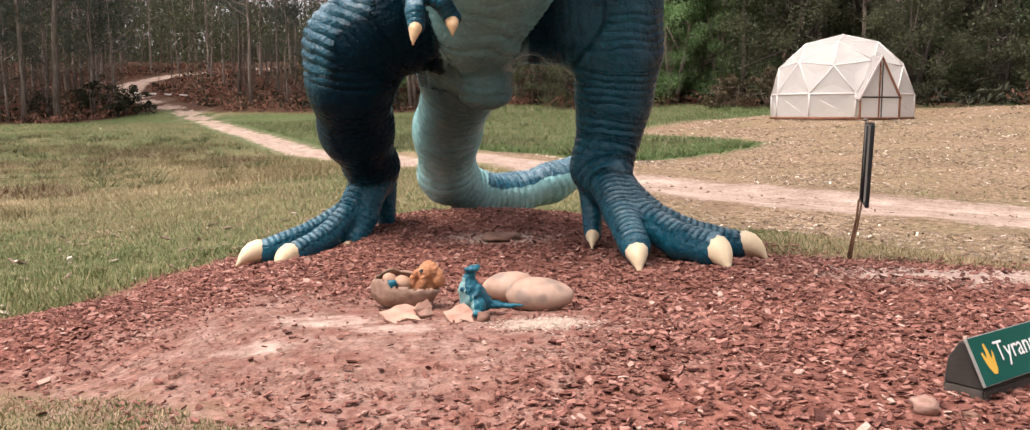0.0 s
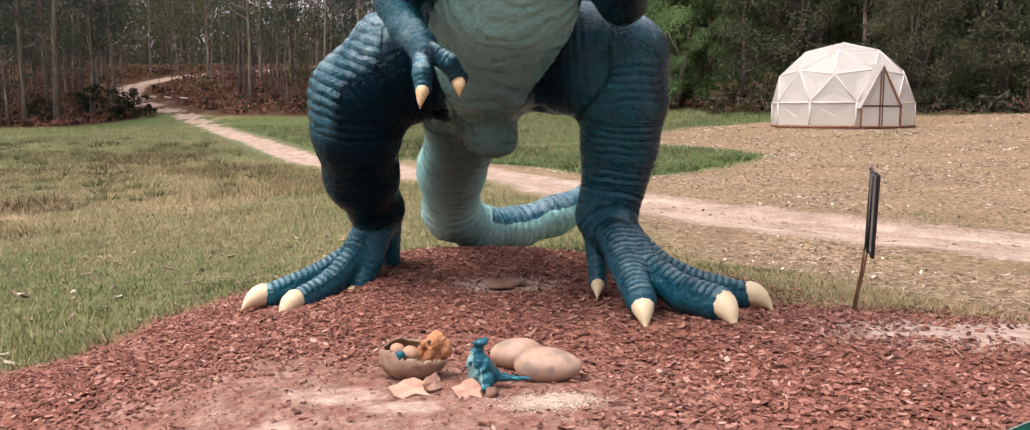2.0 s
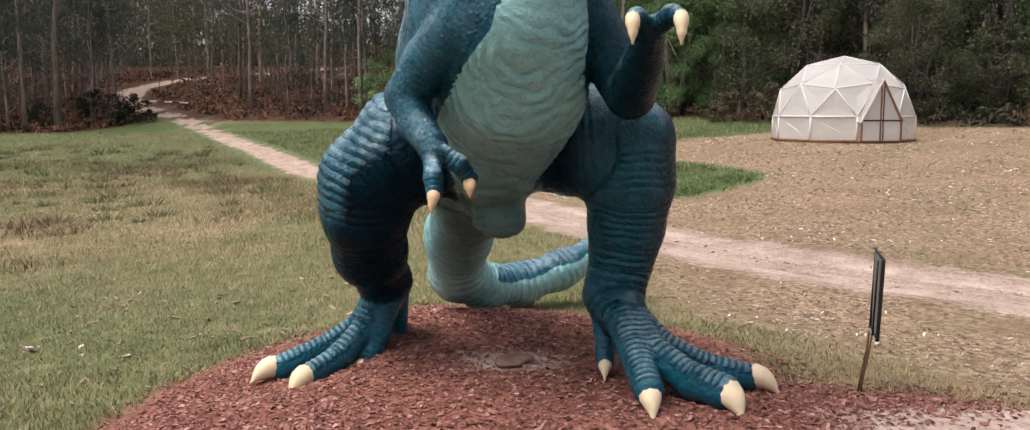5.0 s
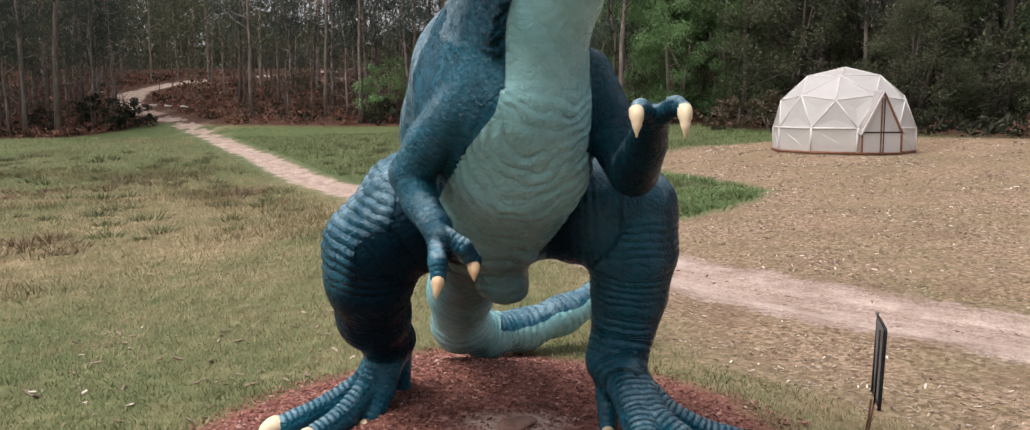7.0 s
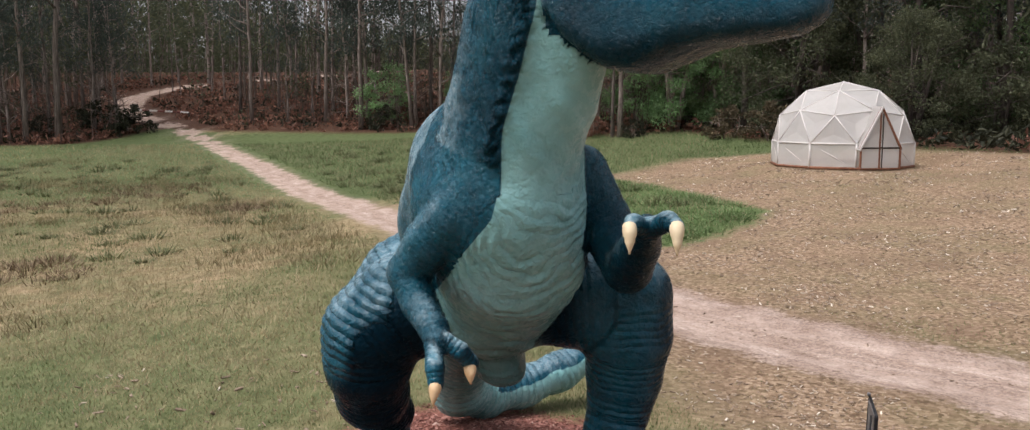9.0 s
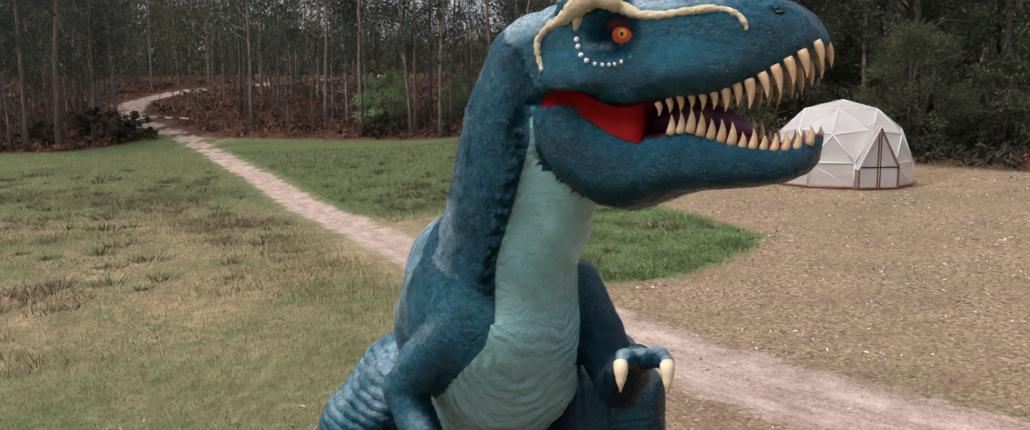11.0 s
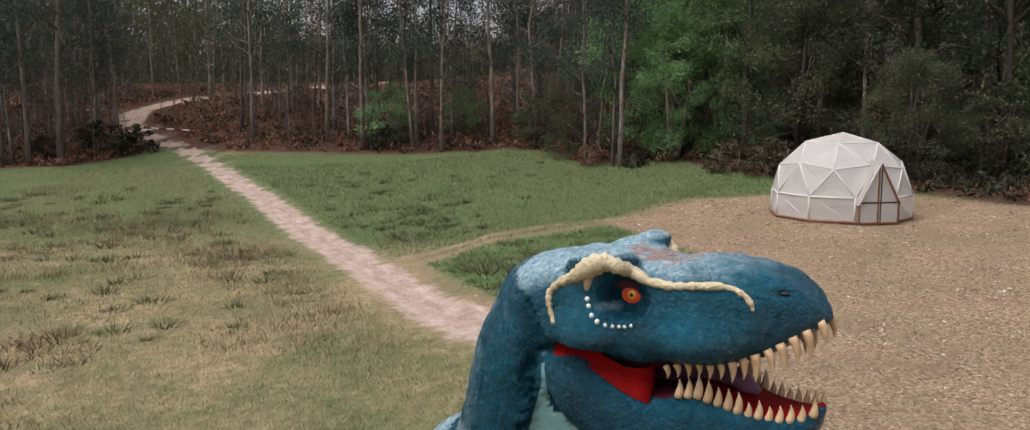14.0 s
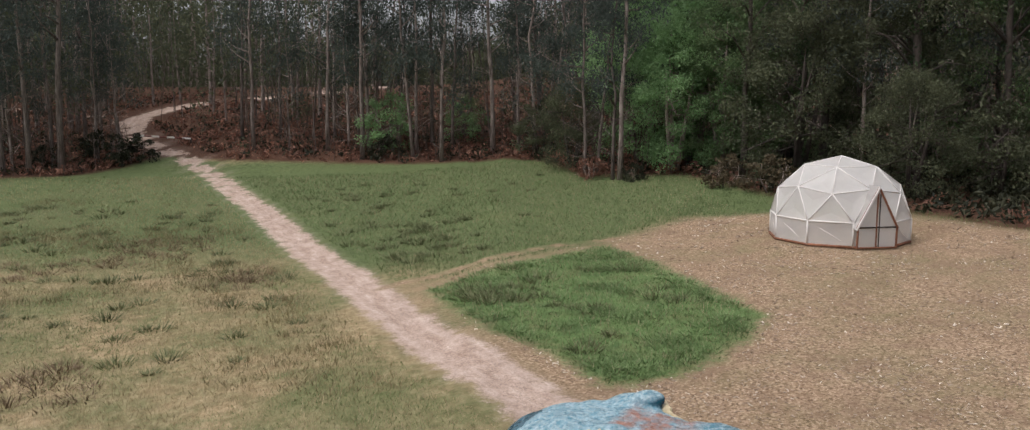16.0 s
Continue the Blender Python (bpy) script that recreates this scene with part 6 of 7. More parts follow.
def merged(name, items, mats, label, category):
    """Many far plants in one object: items of (arrays, matrix)."""
    tv, tf, n = [], [], 0
    for (v, f), m in items:
        w = v @ np.array(m.to_3x3()).T + np.array(m.translation)
        tv.append(w)
        tf.append(f + n)
        n += len(v)
    return tagged(new(name, mesh_of(name, np.concatenate(tv), np.concatenate(tf), mats)), label, category, kind="stuff")


far_m = [(k, Matrix.Translation((x, y, height_at(x, y) - 0.05)) @ Matrix.Rotation(a, 4, "Z") @ Matrix.Scale(s, 4)) for x, y, k, s, a in far_list]
merged("slender_trunks", [((EUC[k][0][0], EUC[k][0][1][:230]), m) for k, m in far_m], (BARK_PALE,), "slender trunks of a distant eucalyptus wood", "woods")
merged("wood_foliage", [((EUC[k][1][0][::1], EUC[k][1][1][::7]), m) for k, m in far_m], (EUCALYPT,), "grey-green foliage of a distant wood", "woods")

BROAD = [broadleaf(31, 12.5, 4.2, 130, 0.19, 170, 3, 0.06), broadleaf(32, 4.2, 2.2, 50, 0.16, 90, 4, 0.05), broadleaf(33, 9.5, 4.0, 100, 0.17, 150, 4, 0.03), broadleaf(34, 2.2, 1.7, 30, 0.2, 55, 4, 0.02)]
for x, y, k, s, mat, label, cat in (
        (11.3, 66.5, 0, 0.86, BRIGHT_LEAF, "bright green leafy tree at the wood edge", "tree"), (14.9, 66.5, 0, 0.95, MID_LEAF, "green leafy tree among dark trees", "tree"), (18.6, 66.0, 0, 1.05, MID_LEAF, "tall green leafy tree deep among dark trees", "tree"), (9.9, 72.0, 0, 1.15, BRIGHT_LEAF, "fresh green tree behind pale eucalyptus trunks", "tree"), (13.2, 69.5, 0, 1.2, BRIGHT_LEAF, "tall fresh green tree among dark trees", "tree"),
        (-12.0, 86.0, 1, 1.3, BRIGHT_LEAF, "young green tree before dark woods", "tree"), (-5.0, 88.0, 1, 1.0, BRIGHT_LEAF, "small green sapling between trunks", "tree"),
        ):
    tree_thing("tree" if cat == "tree" else "shrub", BROAD[k], mat, label, cat, (x, y, height_at(x, y) - 0.05), tg.random() * 6.28, s, "")
for x, y, k, s, mat, label, cat in (
        (21.6, 50.5, 2, 0.72, DARK_LEAF, "wide dark shrubby tree behind a dome tent", "tree"), (26.6, 50.8, 1, 1.2, DARK_LEAF, "olive green shrub at the wood edge", "shrub"), (30, 48, 2, 0.7, DARK_LEAF, "olive green shrubby tree at the wood edge", "tree"),
        (17.5, 58, 2, 1.1, DARK_LEAF, "dark leafy tree in the wood", "tree"), (23, 58, 2, 1.25, DARK_LEAF, "dark leafy tree in the wood", "tree"), (29.5, 57, 2, 1.3, MID_LEAF, "green leafy tree among darker trees", "tree"), (34.5, 54, 2, 1.2, DARK_LEAF, "dark leafy tree in the wood", "tree"),
        (40, 50, 2, 1.2, DARK_LEAF, "dark leafy tree in the wood", "tree"), (2.2, 79.5, 1, 1.2, DARK_LEAF, "dark shrub under tall trees", "shrub"), (4.4, 72, 2, 0.7, DARK_LEAF, "dark leafy tree under tall trees", "tree"),
        (-37.2, 83.2, 3, 1.3, BRAMBLE, "dark bramble thicket beside the track", "shrub"), (-34.8, 83.8, 3, 1.1, BRAMBLE, "dark bramble thicket beside the track", "shrub"), (-41.5, 81.5, 3, 0.9, BRAMBLE, "low bramble thicket at the wood edge", "shrub"),
        (15.4, 55.0, 3, 1.0, BRUSH, "brown bushy undergrowth beside a dome tent", "shrub"), (13.4, 58.5, 3, 0.9, BRUSH, "brown bushy undergrowth at the wood edge", "shrub"), (5.4, 66.4, 3, 0.7, BRACKEN, "rusty brown bush at a tree foot", "shrub"),
        (8.1, 63.8, 3, 0.55, BRAMBLE, "low dark bush at a tree foot", "shrub"), (-12.0, 84.0, 3, 0.9, BRAMBLE, "low dark bush at the wood edge", "shrub")):
    tree_thing("tree" if cat == "tree" else "shrub", BROAD[k], mat, label, cat, (x, y, height_at(x, y) - 0.05), tg.random() * 6.28, s, "")

IVY = leafy("ivy_leaves", (0.022, 0.044, 0.016), (0.070, 0.112, 0.044), 0.25)


def ivy_tree(seed, height, r, lush):
    """A tall dark forest tree: long trunk with rising limbs, ivy up the stem and a loose high crown."""
    g = np.random.default_rng(seed)
    pts = [(0.25 * g.normal() * t, 0.25 * g.normal() * t, height * t - 0.3 * (t == 0)) for t in np.linspace(0, 1, 8)]
    parts = [tube_arrays(pts, [r * (1.3 if k == 0 else 1.0) * (1 - 0.1 * k) for k in range(8)], 9)]
    ax = np.array(pts)
    centres, sizes = [], []
    for k in range(16):
        h = height * (0.28 + 0.7 * g.random())
        at = np.array([np.interp(h, ax[:, 2], ax[:, m]) for m in range(3)])
        az, reach = g.random() * 6.28, 1.6 + 2.8 * g.random()
        end = at + np.array([math.cos(az) * reach, math.sin(az) * reach, reach * (0.15 + 0.8 * g.random())])
        mid = (at + end) / 2 + np.array([0, 0, 0.18 * reach])
        parts.append(tube_arrays([at, mid, end], [0.09, 0.055, 0.015], 5))
        for m in range(3):
            centres.append(end + g.normal(size=3) * 0.7)
            sizes.append(np.array([0.9, 0.9, 0.65]) * (0.7 + 0.6 * g.random()))
    crown = leaf_cloud(centres, sizes, 90, 0.20, g, 0.42, 0.3)
    hs = height * 0.75 * np.sort(g.random(lush))
    ivy = leaf_cloud([np.array([np.interp(h, ax[:, 2], ax[:, m]) for m in range(3)]) for h in hs], [[r * 1.5 + 0.10, r * 1.5 + 0.10, 0.4]] * lush, 26, 0.15, g, 0.8)
    return join(parts), crown, ivy


IVY_TREES = [ivy_tree(71, 19, 0.30, 60), ivy_tree(72, 21, 0.24, 26), ivy_tree(73, 17, 0.22, 70)]
IVY_MESH = [(mesh_of("trunk", *a, (DARK_BARK,), True), mesh_of("crown", *b, (DARK_LEAF,)), mesh_of("ivy", *c, (IVY,))) for a, b, c in IVY_TREES]
for x, y, k, s, yaw in ((17.6, 57.5, 2, 1.0, 0.3), (19.4, 58.5, 1, 1.1, 2.0), (23.4, 54.5, 0, 1.1, 4.0), (27.6, 52.5, 1, 1.05, 1.0), (20.9, 60.5, 0, 1.0, 5.1), (25.8, 58.0, 2, 1.2, 3.1), (30.6, 52.0, 0, 0.95, 0.7),
                        (15.3, 62.0, 1, 0.95, 5.6), (33.5, 56.0, 2, 1.2, 2.6), (29.0, 60.5, 1, 1.2, 1.7)):
    tree = tagged(empty("forest_tree", Matrix.Translation((x, y, height_at(x, y) - 0.05)) @ Matrix.Rotation(yaw, 4, "Z") @ Matrix.Scale(s, 4)), "tall dark forest tree with ivy climbing its trunk", "tree", "forest trees behind the tent")
    for nm, me in zip(("trunk", "crown", "ivy"), IVY_MESH[k]):
        ob = new(nm, me)
        ob.parent = tree

# dense understorey of bracken and bramble along the wood
ug = np.random.default_rng(5)
cx, cy = ug.uniform(-95, 60, 33000), ug.uniform(36, 150, 33000)
d = inside_distance(np.stack([cx, cy], 1), WOODS)
keep = (d > 0.3) & (d < 34) & (np.abs(cx) < 0.66 * cy + 8) & (line_distance(np.stack([cx, cy], 1), TRACK) > 2.4) & (ug.random(len(cx)) < np.where(d < 10, 0.95, 0.5))
cx, cy, d = cx[keep], cy[keep], d[keep]
cz = ground_height(cx, cy)
red = ug.random(len(cx)) < np.where(cx > 16.5, 0.02, np.where(cx > 13, 0.35, 0.72))
for name, sel, mat, label in (("bracken", red, BRACKEN, "rust-brown dead bracken under the trees"), ("bramble", ~red, BRAMBLE, "dark green bramble under the trees")):
    hgt = 0.35 + 0.55 * ug.random(sel.sum())
    v, f = leaf_cloud(np.stack([cx[sel], cy[sel], cz[sel] + hgt * 0.5], 1), np.stack([hgt * 1.1, hgt * 1.1, hgt * 0.7], 1), 11, 0.42, ug, 0.4)
    tagged(new(name, mesh_of(name, v, f, (mat,))), label, "undergrowth", kind="stuff")
# thick evergreen screen deep in the wood
sx, sy = ug.uniform(-110, 75, 9000), ug.uniform(44, 175, 9000)
d = inside_distance(np.stack([sx, sy], 1), WOODS)
keep = (d > np.where(sx > 10, 5, 4)) & (np.abs(sx) < 0.66 * sy + 10) & (line_distance(np.stack([sx, sy], 1), TRACK) > 5) & (ug.random(len(sx)) < np.where(sx > 8, 0.9, np.where(d > 32, np.where((sx / sy > -0.3) & (sx / sy < -0.02), 0.42, 0.55), np.where(d > 20, 0.30, 0.24))))
sx, sy = sx[keep], sy[keep]
sz = ground_height(sx, sy) + ug.random(len(sx)) ** 1.2 * np.where(sx > 8, 13, np.where((sx / sy > -0.5) & (sx / sy < -0.02) & (d[keep] > 18), 6, 9))
v, f = leaf_cloud(np.stack([sx, sy, sz], 1), np.full((len(sx), 1), 1.5), 46, 0.36, ug, 0.45, 0.3)
hx, hy = ug.uniform(-95, 10, 2600), ug.uniform(84, 170, 2600)
hd_ = inside_distance(np.stack([hx, hy], 1), WOODS)
hk = (hd_ > 7) & (np.abs(hx) < 0.66 * hy + 6) & (ug.random(2600) < np.where(hx / hy < -0.34, 0.9, np.where(hx / hy > -0.17, 0.16, 0.6)))
hx, hy = hx[hk], hy[hk]
v2, f2 = leaf_cloud(np.stack([hx, hy, ground_height(hx, hy) + 5 + 13 * ug.random(len(hx))], 1), np.full((len(hx), 1), 1.7), 34, 0.5, ug, 0.4, 0.4)
v, f = join([(v, f), (v2, f2)])
tagged(new("thicket_foliage", mesh_of("thicket_foliage", v, f, (DARK_LEAF,))), "dark tangled foliage deep in the wood", "woods", kind="stuff")

# the far side of the wood, tall and dark, with thin places high up where the sky comes through
wx0 = ug.uniform(-130, 95, 9000)
wy0 = ug.uniform(150, 190, 9000)
high = np.interp(wx0 / wy0, (-0.62, -0.36, -0.24, -0.1, 0.0, 0.1, 0.5), (24, 18, 9, 6, 7, 20, 24))
wz0 = ground_height(wx0, wy0) + high * ug.random(9000) ** 1.15
v, f = leaf_cloud(np.stack([wx0, wy0, wz0], 1), np.full((9000, 1), 1.6), 5, 1.15, ug, 0.5, 0.3)
tagged(new("far_woods", mesh_of("far_woods", v, f, (DARK_LEAF,))), "dark far side of a tall wood", "woods", kind="stuff")

# slim poles of young growth fill the wood between the tall trunks
px, py = ug.uniform(-95, 40, 3000), ug.uniform(66, 150, 3000)
d = inside_distance(np.stack([px, py], 1), WOODS)
keep = (d > 2) & ~((px / py > -0.415) & (px / py < -0.30) & (d < 14)) & (np.abs(px) < 0.66 * py + 8) & (line_distance(np.stack([px, py], 1), TRACK) > 2.6) & ~((px > 7) & (px < 18) & (py < 70)) & (ug.random(3000) < np.where(d < 10, 0.08, 0.22))
px, py = px[keep], py[keep]
n = len(px)
base = np.stack([px, py, ground_height(px, py) - 0.1], 1)
hgt, rad = 6 + 9 * ug.random(n), 0.05 + 0.07 * ug.random(n)
tip = base + np.stack([ug.normal(size=n) * 0.9, ug.normal(size=n) * 0.9, hgt], 1)
ring = np.array([(1, 0, 0), (-0.5, 0.87, 0), (-0.5, -0.87, 0)])
v = np.concatenate([base[:, None] + ring[None] * rad[:, None, None], tip[:, None] + ring[None] * rad[:, None, None] * 0.35], 1).reshape(-1, 3)
f = (np.arange(n)[:, None, None] * 6 + np.array([(0, 1, 4, 3), (1, 2, 5, 4), (2, 0, 3, 5)])[None]).reshape(-1, 4)
tagged(new("young_poles", mesh_of("young_poles", v, f, (BARK_PALE,), True)), "thin grey-brown poles of young growth", "woods", kind="stuff")

# bare brown saplings with thin side twigs, a tangle between the trunks
px, py = ug.uniform(-80, 13, 1700), ug.uniform(60, 120, 1700)
d = inside_distance(np.stack([px, py], 1), WOODS)
keep = (d > 0.6) & (d < 16) & ~((px / py > -0.415) & (px / py < -0.30) & (ug.random(len(px)) < 0.8)) & (np.abs(px) < 0.62 * py + 4) & (line_distance(np.stack([px, py], 1), TRACK) > 2.4)
px, py = px[keep], py[keep]
root_p = np.stack([px, py, ground_height(px, py) - 0.05], 1)
hgt = 2.0 + 5.0 * ug.random(len(px)) ** 1.5
tops = root_p + np.stack([ug.normal(size=len(px)) * 0.5, ug.normal(size=len(px)) * 0.5, hgt], 1)
starts, ends, thick = [root_p], [tops], [0.022 + 0.004 * hgt]
for k in range(9):
    t = (0.2 + 0.75 * ug.random(len(px)))[:, None]
    s0 = root_p + (tops - root_p) * t
    starts.append(s0)
    ends.append(s0 + np.stack([ug.normal(size=len(px)) * 0.75, ug.normal(size=len(px)) * 0.75, 0.3 + 0.9 * ug.random(len(px))], 1))
    thick.append(np.full(len(px), 0.013))
starts, ends, thick = np.concatenate(starts), np.concatenate(ends), np.concatenate(thick)
v = np.concatenate([starts[:, None] + ring[None] * thick[:, None, None], ends[:, None] + ring[None] * thick[:, None, None] * 0.4], 1).reshape(-1, 3)
f = (np.arange(len(starts))[:, None, None] * 6 + np.array([(0, 1, 4, 3), (1, 2, 5, 4), (2, 0, 3, 5)])[None]).reshape(-1, 4)
tagged(new("bare_saplings", mesh_of("bare_saplings", v, f, (BROWN_TWIG,), True)), "tangle of thin bare brown saplings under the trees", "woods", kind="stuff")

# unseen foliage added behind the first viewpoint to cut frontal sky light
rx, ry = ug.uniform(-75, 75, 2600), ug.uniform(-75, -24, 2600)
v, f = leaf_cloud(np.stack([rx, ry, ug.random(2600) * 17], 1), np.full((2600, 1), 2.2), 9, 1.3, ug, 0.5, 0.3)
tagged(new("woods", mesh_of("woods", v, f, (DARK_LEAF,))), "added dark foliage out of view, blocking low sky light", "woods", kind="stuff")

# ---------------------------------------------------------------- bark chips, grass and litter
def chip_material():
    s = Nodes("bark_chips", 0.85, spec=0.25)
    c = s.ramp(s.island(), [(0.0, (0.095, 0.038, 0.030)), (0.35, (0.19, 0.078, 0.060)), (0.7, (0.30, 0.135, 0.105)), (0.95, (0.38, 0.20, 0.16)), (1.0, (0.50, 0.35, 0.29))])
    c = s.mix(1.0, c, s.ramp(s.noise(35, 4), [(0.3, 0.7), (0.7, 1.2)]), "MULTIPLY")
    s.colour(c).bump(s.noise(60, 3), 0.4, 0.004)
    return s.mat


def chips(g, x, y, z, length, slim=1.0):
    """Flat, skewed slivers of bark: eight corners each, tilted at random."""
    n = len(x)
    box = np.array([(a, b, c) for c in (-1, 1) for b in (-1, 1) for a in (-1, 1)], float)
    p = np.repeat(box[None], n, 0) * (1 + 0.35 * g.normal(size=(n, 8, 3)) * np.array([0.6, 0.8, 0.5]))
    size = length[:, None] * np.stack([np.ones(n), (0.35 + 0.35 * g.random(n)) * slim, 0.10 + 0.12 * g.random(n)], 1) * 0.5
    p *= size[:, None, :]
    yaw, pitch, roll = g.random(n) * 6.28, g.normal(size=n) * 0.28, g.normal(size=n) * 0.35
    cy, sy, cp, sp, cr, sr = np.cos(yaw), np.sin(yaw), np.cos(pitch), np.sin(pitch), np.cos(roll), np.sin(roll)
    X, Y, Z = p[..., 0], p[..., 1], p[..., 2]
    Y, Z = Y * cr[:, None] - Z * sr[:, None], Y * sr[:, None] + Z * cr[:, None]
    X, Z = X * cp[:, None] + Z * sp[:, None], -X * sp[:, None] + Z * cp[:, None]
    X, Y = X * cy[:, None] - Y * sy[:, None], X * sy[:, None] + Y * cy[:, None]
    v = np.stack([X + x[:, None], Y + y[:, None], Z + z[:, None]], 2).reshape(-1, 3)
    f = np.array([(0, 1, 5, 4), (1, 3, 7, 5), (3, 2, 6, 7), (2, 0, 4, 6), (4, 5, 7, 6)])
    return v, (np.arange(n)[:, None, None] * 8 + f[None]).reshape(-1, 4)


CHIP = chip_material()
bg = np.random.default_rng(17)
bx, by = bg.uniform(-4.9, 4.9, 90000), bg.uniform(2.1, 11.2, 90000)
bd = bark_distance(bx, by)
patch = np.array([noise.noise(Vector((a * 0.9, b * 0.9, 5))) for a, b in zip(bx, by)])
bare_d = 0.95 - np.hypot((bx + 0.85) / 1.8, (by - 4.6) / 1.4)
dens = np.clip(bd / 0.9 + 0.35 + patch * 0.5, 0.0, 1) * np.clip(1 - bare_d * 1.5 + patch * 0.8, 0.28, 1.0) * np.where(bd > -0.35, 1, 0)
dens *= np.clip(1 - 1.6 * np.max([1 - np.hypot((bx - a) / w, (by - b) / d) for a, b, w, d in SANDY], axis=0), 0.12, 1)
keep = bg.random(len(bx)) < dens
bx, by = bx[keep], by[keep]
length = 0.013 + 0.030 * bg.random(len(bx)) ** 1.7 + 0.030 * (bg.random(len(bx)) < 0.04)
length *= 1 - 0.4 * smooth(0.0, 0.4, bare_d[keep])
bz = heights(bx, by) + 0.004 + 0.012 * bg.random(len(bx))
v, f = chips(bg, bx, by, bz, length)
tagged(new("bark_chips", mesh_of("bark_chips", v, f, (CHIP,))), "reddish brown bark chips heaped under a statue", "bark", kind="stuff")

sx, sy = 0.14 + bg.normal(size=3600) * 0.12, 4.78 + bg.normal(size=3600) * 0.075
v, f = chips(bg, sx, sy, heights(sx, sy) + 0.006, 0.004 + 0.010 * bg.random(3600) ** 2)
tagged(new("spilled_sand", mesh_of("spilled_sand", v, f, (SAND,))), "pale sand grains spilled on the bark", "sand", kind="stuff")

# fallen pale bark strips and leaves over the clearing
lg = np.random.default_rng(23)
STRAW = Nodes("pale_litter", 0.8, spec=0.2)
STRAW.colour(STRAW.ramp(STRAW.island(), [(0.0, (0.20, 0.14, 0.10)), (0.6, (0.29, 0.22, 0.165)), (0.86, (0.42, 0.345, 0.27)), (1.0, (0.74, 0.66, 0.56))]))
STRAW = STRAW.mat
n = 76000
ly = 6 + 46 * lg.random(n) ** 1.7
lx = lg.uniform(-0.1, 0.66, n) * ly + 1.0
pts = np.stack([lx, ly], 1)
ld = np.minimum(inside_distance(pts, LITTER), -inside_distance(pts, CLOVER))
drift = np.array([noise.noise(Vector((a * 0.45, b * 0.45, 11))) for a, b in zip(lx, ly)])
keep = (ld > 0.1) & (bark_distance(lx, ly) < 0.1) & (lg.random(n) < np.where(1.7 - line_distance(pts, TRACK) > 0, 0.07, 0.45 + drift)) & (np.hypot(lx - 14.7, ly - 41.75) > 3.4)
lx, ly = lx[keep], ly[keep]
lv, lf = chips(lg, lx, ly, heights(lx, ly) + 0.012, (0.022 + 0.068 * lg.random(len(lx)) ** 2.6) * (0.42 + ly / 28), 0.5)
tagged(new("leaf_litter", mesh_of("leaf_litter", lv, lf, (STRAW,))), "pale dry bark strips and leaves on bare ground", "litter", kind="stuff")
wx, wy = lg.uniform(-7, -1.5, 900), lg.uniform(5, 15, 900)
keep = (bark_distance(wx, wy) < -0.1) & (lg.random(900) < 0.30)
wx, wy = wx[keep], wy[keep]
lv, lf = chips(lg, wx, wy, heights(wx, wy) + 0.02, 0.04 + 0.10 * lg.random(len(wx)) ** 1.5, 0.5)
tagged(new("bark_strips", mesh_of("bark_strips", lv, lf, (STRAW,))), "pale curled bark strips scattered on turf", "litter", kind="stuff")


def grass_material(name, a, b, c):
    s = Nodes(name, 0.7, spec=0.2)
    tone = s.ramp(s.island(), [(0.0, a), (0.55, b), (1.0, c)])
    s.colour(s.mix(1.0, tone, s.ramp(s.noise(0.4, 4), [(0.3, 0.75), (0.7, 1.25)]), "MULTIPLY"))
    return s.mat


def blades(g, x, y, z, h, w):
    """Three-cornered blades, each leaning its own way."""
    n = len(x)
    a, lean = g.random(n) * 6.28, g.normal(size=(n, 2)) * 0.45
    dx, dy = np.cos(a) * w / 2, np.sin(a) * w / 2
    base = np.stack([x, y, z], 1)
    v = np.stack([base - np.stack([dx, dy, 0 * x], 1), base + np.stack([dx, dy, 0 * x], 1), base + np.stack([lean[:, 0] * h, lean[:, 1] * h, h], 1)], 1)
    return v.reshape(-1, 3), np.arange(3 * n).reshape(-1, 3)


GREEN_BLADE = grass_material("green_grass", (0.100, 0.128, 0.050), (0.145, 0.178, 0.072), (0.21, 0.235, 0.105))
STRAW_BLADE = grass_material("straw_grass", (0.26, 0.20, 0.11), (0.36, 0.285, 0.17), (0.46, 0.375, 0.235))
LUSH_BLADE = grass_material("lush_grass", (0.066, 0.104, 0.036), (0.094, 0.135, 0.052), (0.135, 0.172, 0.074))
gg = np.random.default_rng(29)
n = 380000
yy = 3.2 + 74 * gg.random(n) ** 1.9
xx = (gg.random(n) * 1.30 - 0.65) * yy + gg.normal(size=n) * 0.2
pts = np.stack([xx, yy], 1)
cover = np.array([noise.noise(Vector((a * 0.16, b * 0.16, 2))) + 0.6 * noise.noise(Vector((a * 0.7, b * 0.7, 7))) for a, b in zip(xx, yy)])
cl = inside_distance(pts, CLOVER)
lit = inside_distance(pts, LITTER)
tr = line_distance(pts, TRACK)
wdd = inside_distance(pts, WOODS)
side = line_distance(pts, SIDE_PATH)
ok = (bark_distance(xx, yy) < 0.05) & (tr > 1.5) & (wdd < 0.8) & (side > 0.35)
ok &= (lit < 0.1) | (cl > 0) | (gg.random(n) < 0.10 + 0.25 * np.clip(cover, 0, 1) * (yy < 16))
right = xx > np.interp(yy, TRACK[::-1, 1], TRACK[::-1, 0])
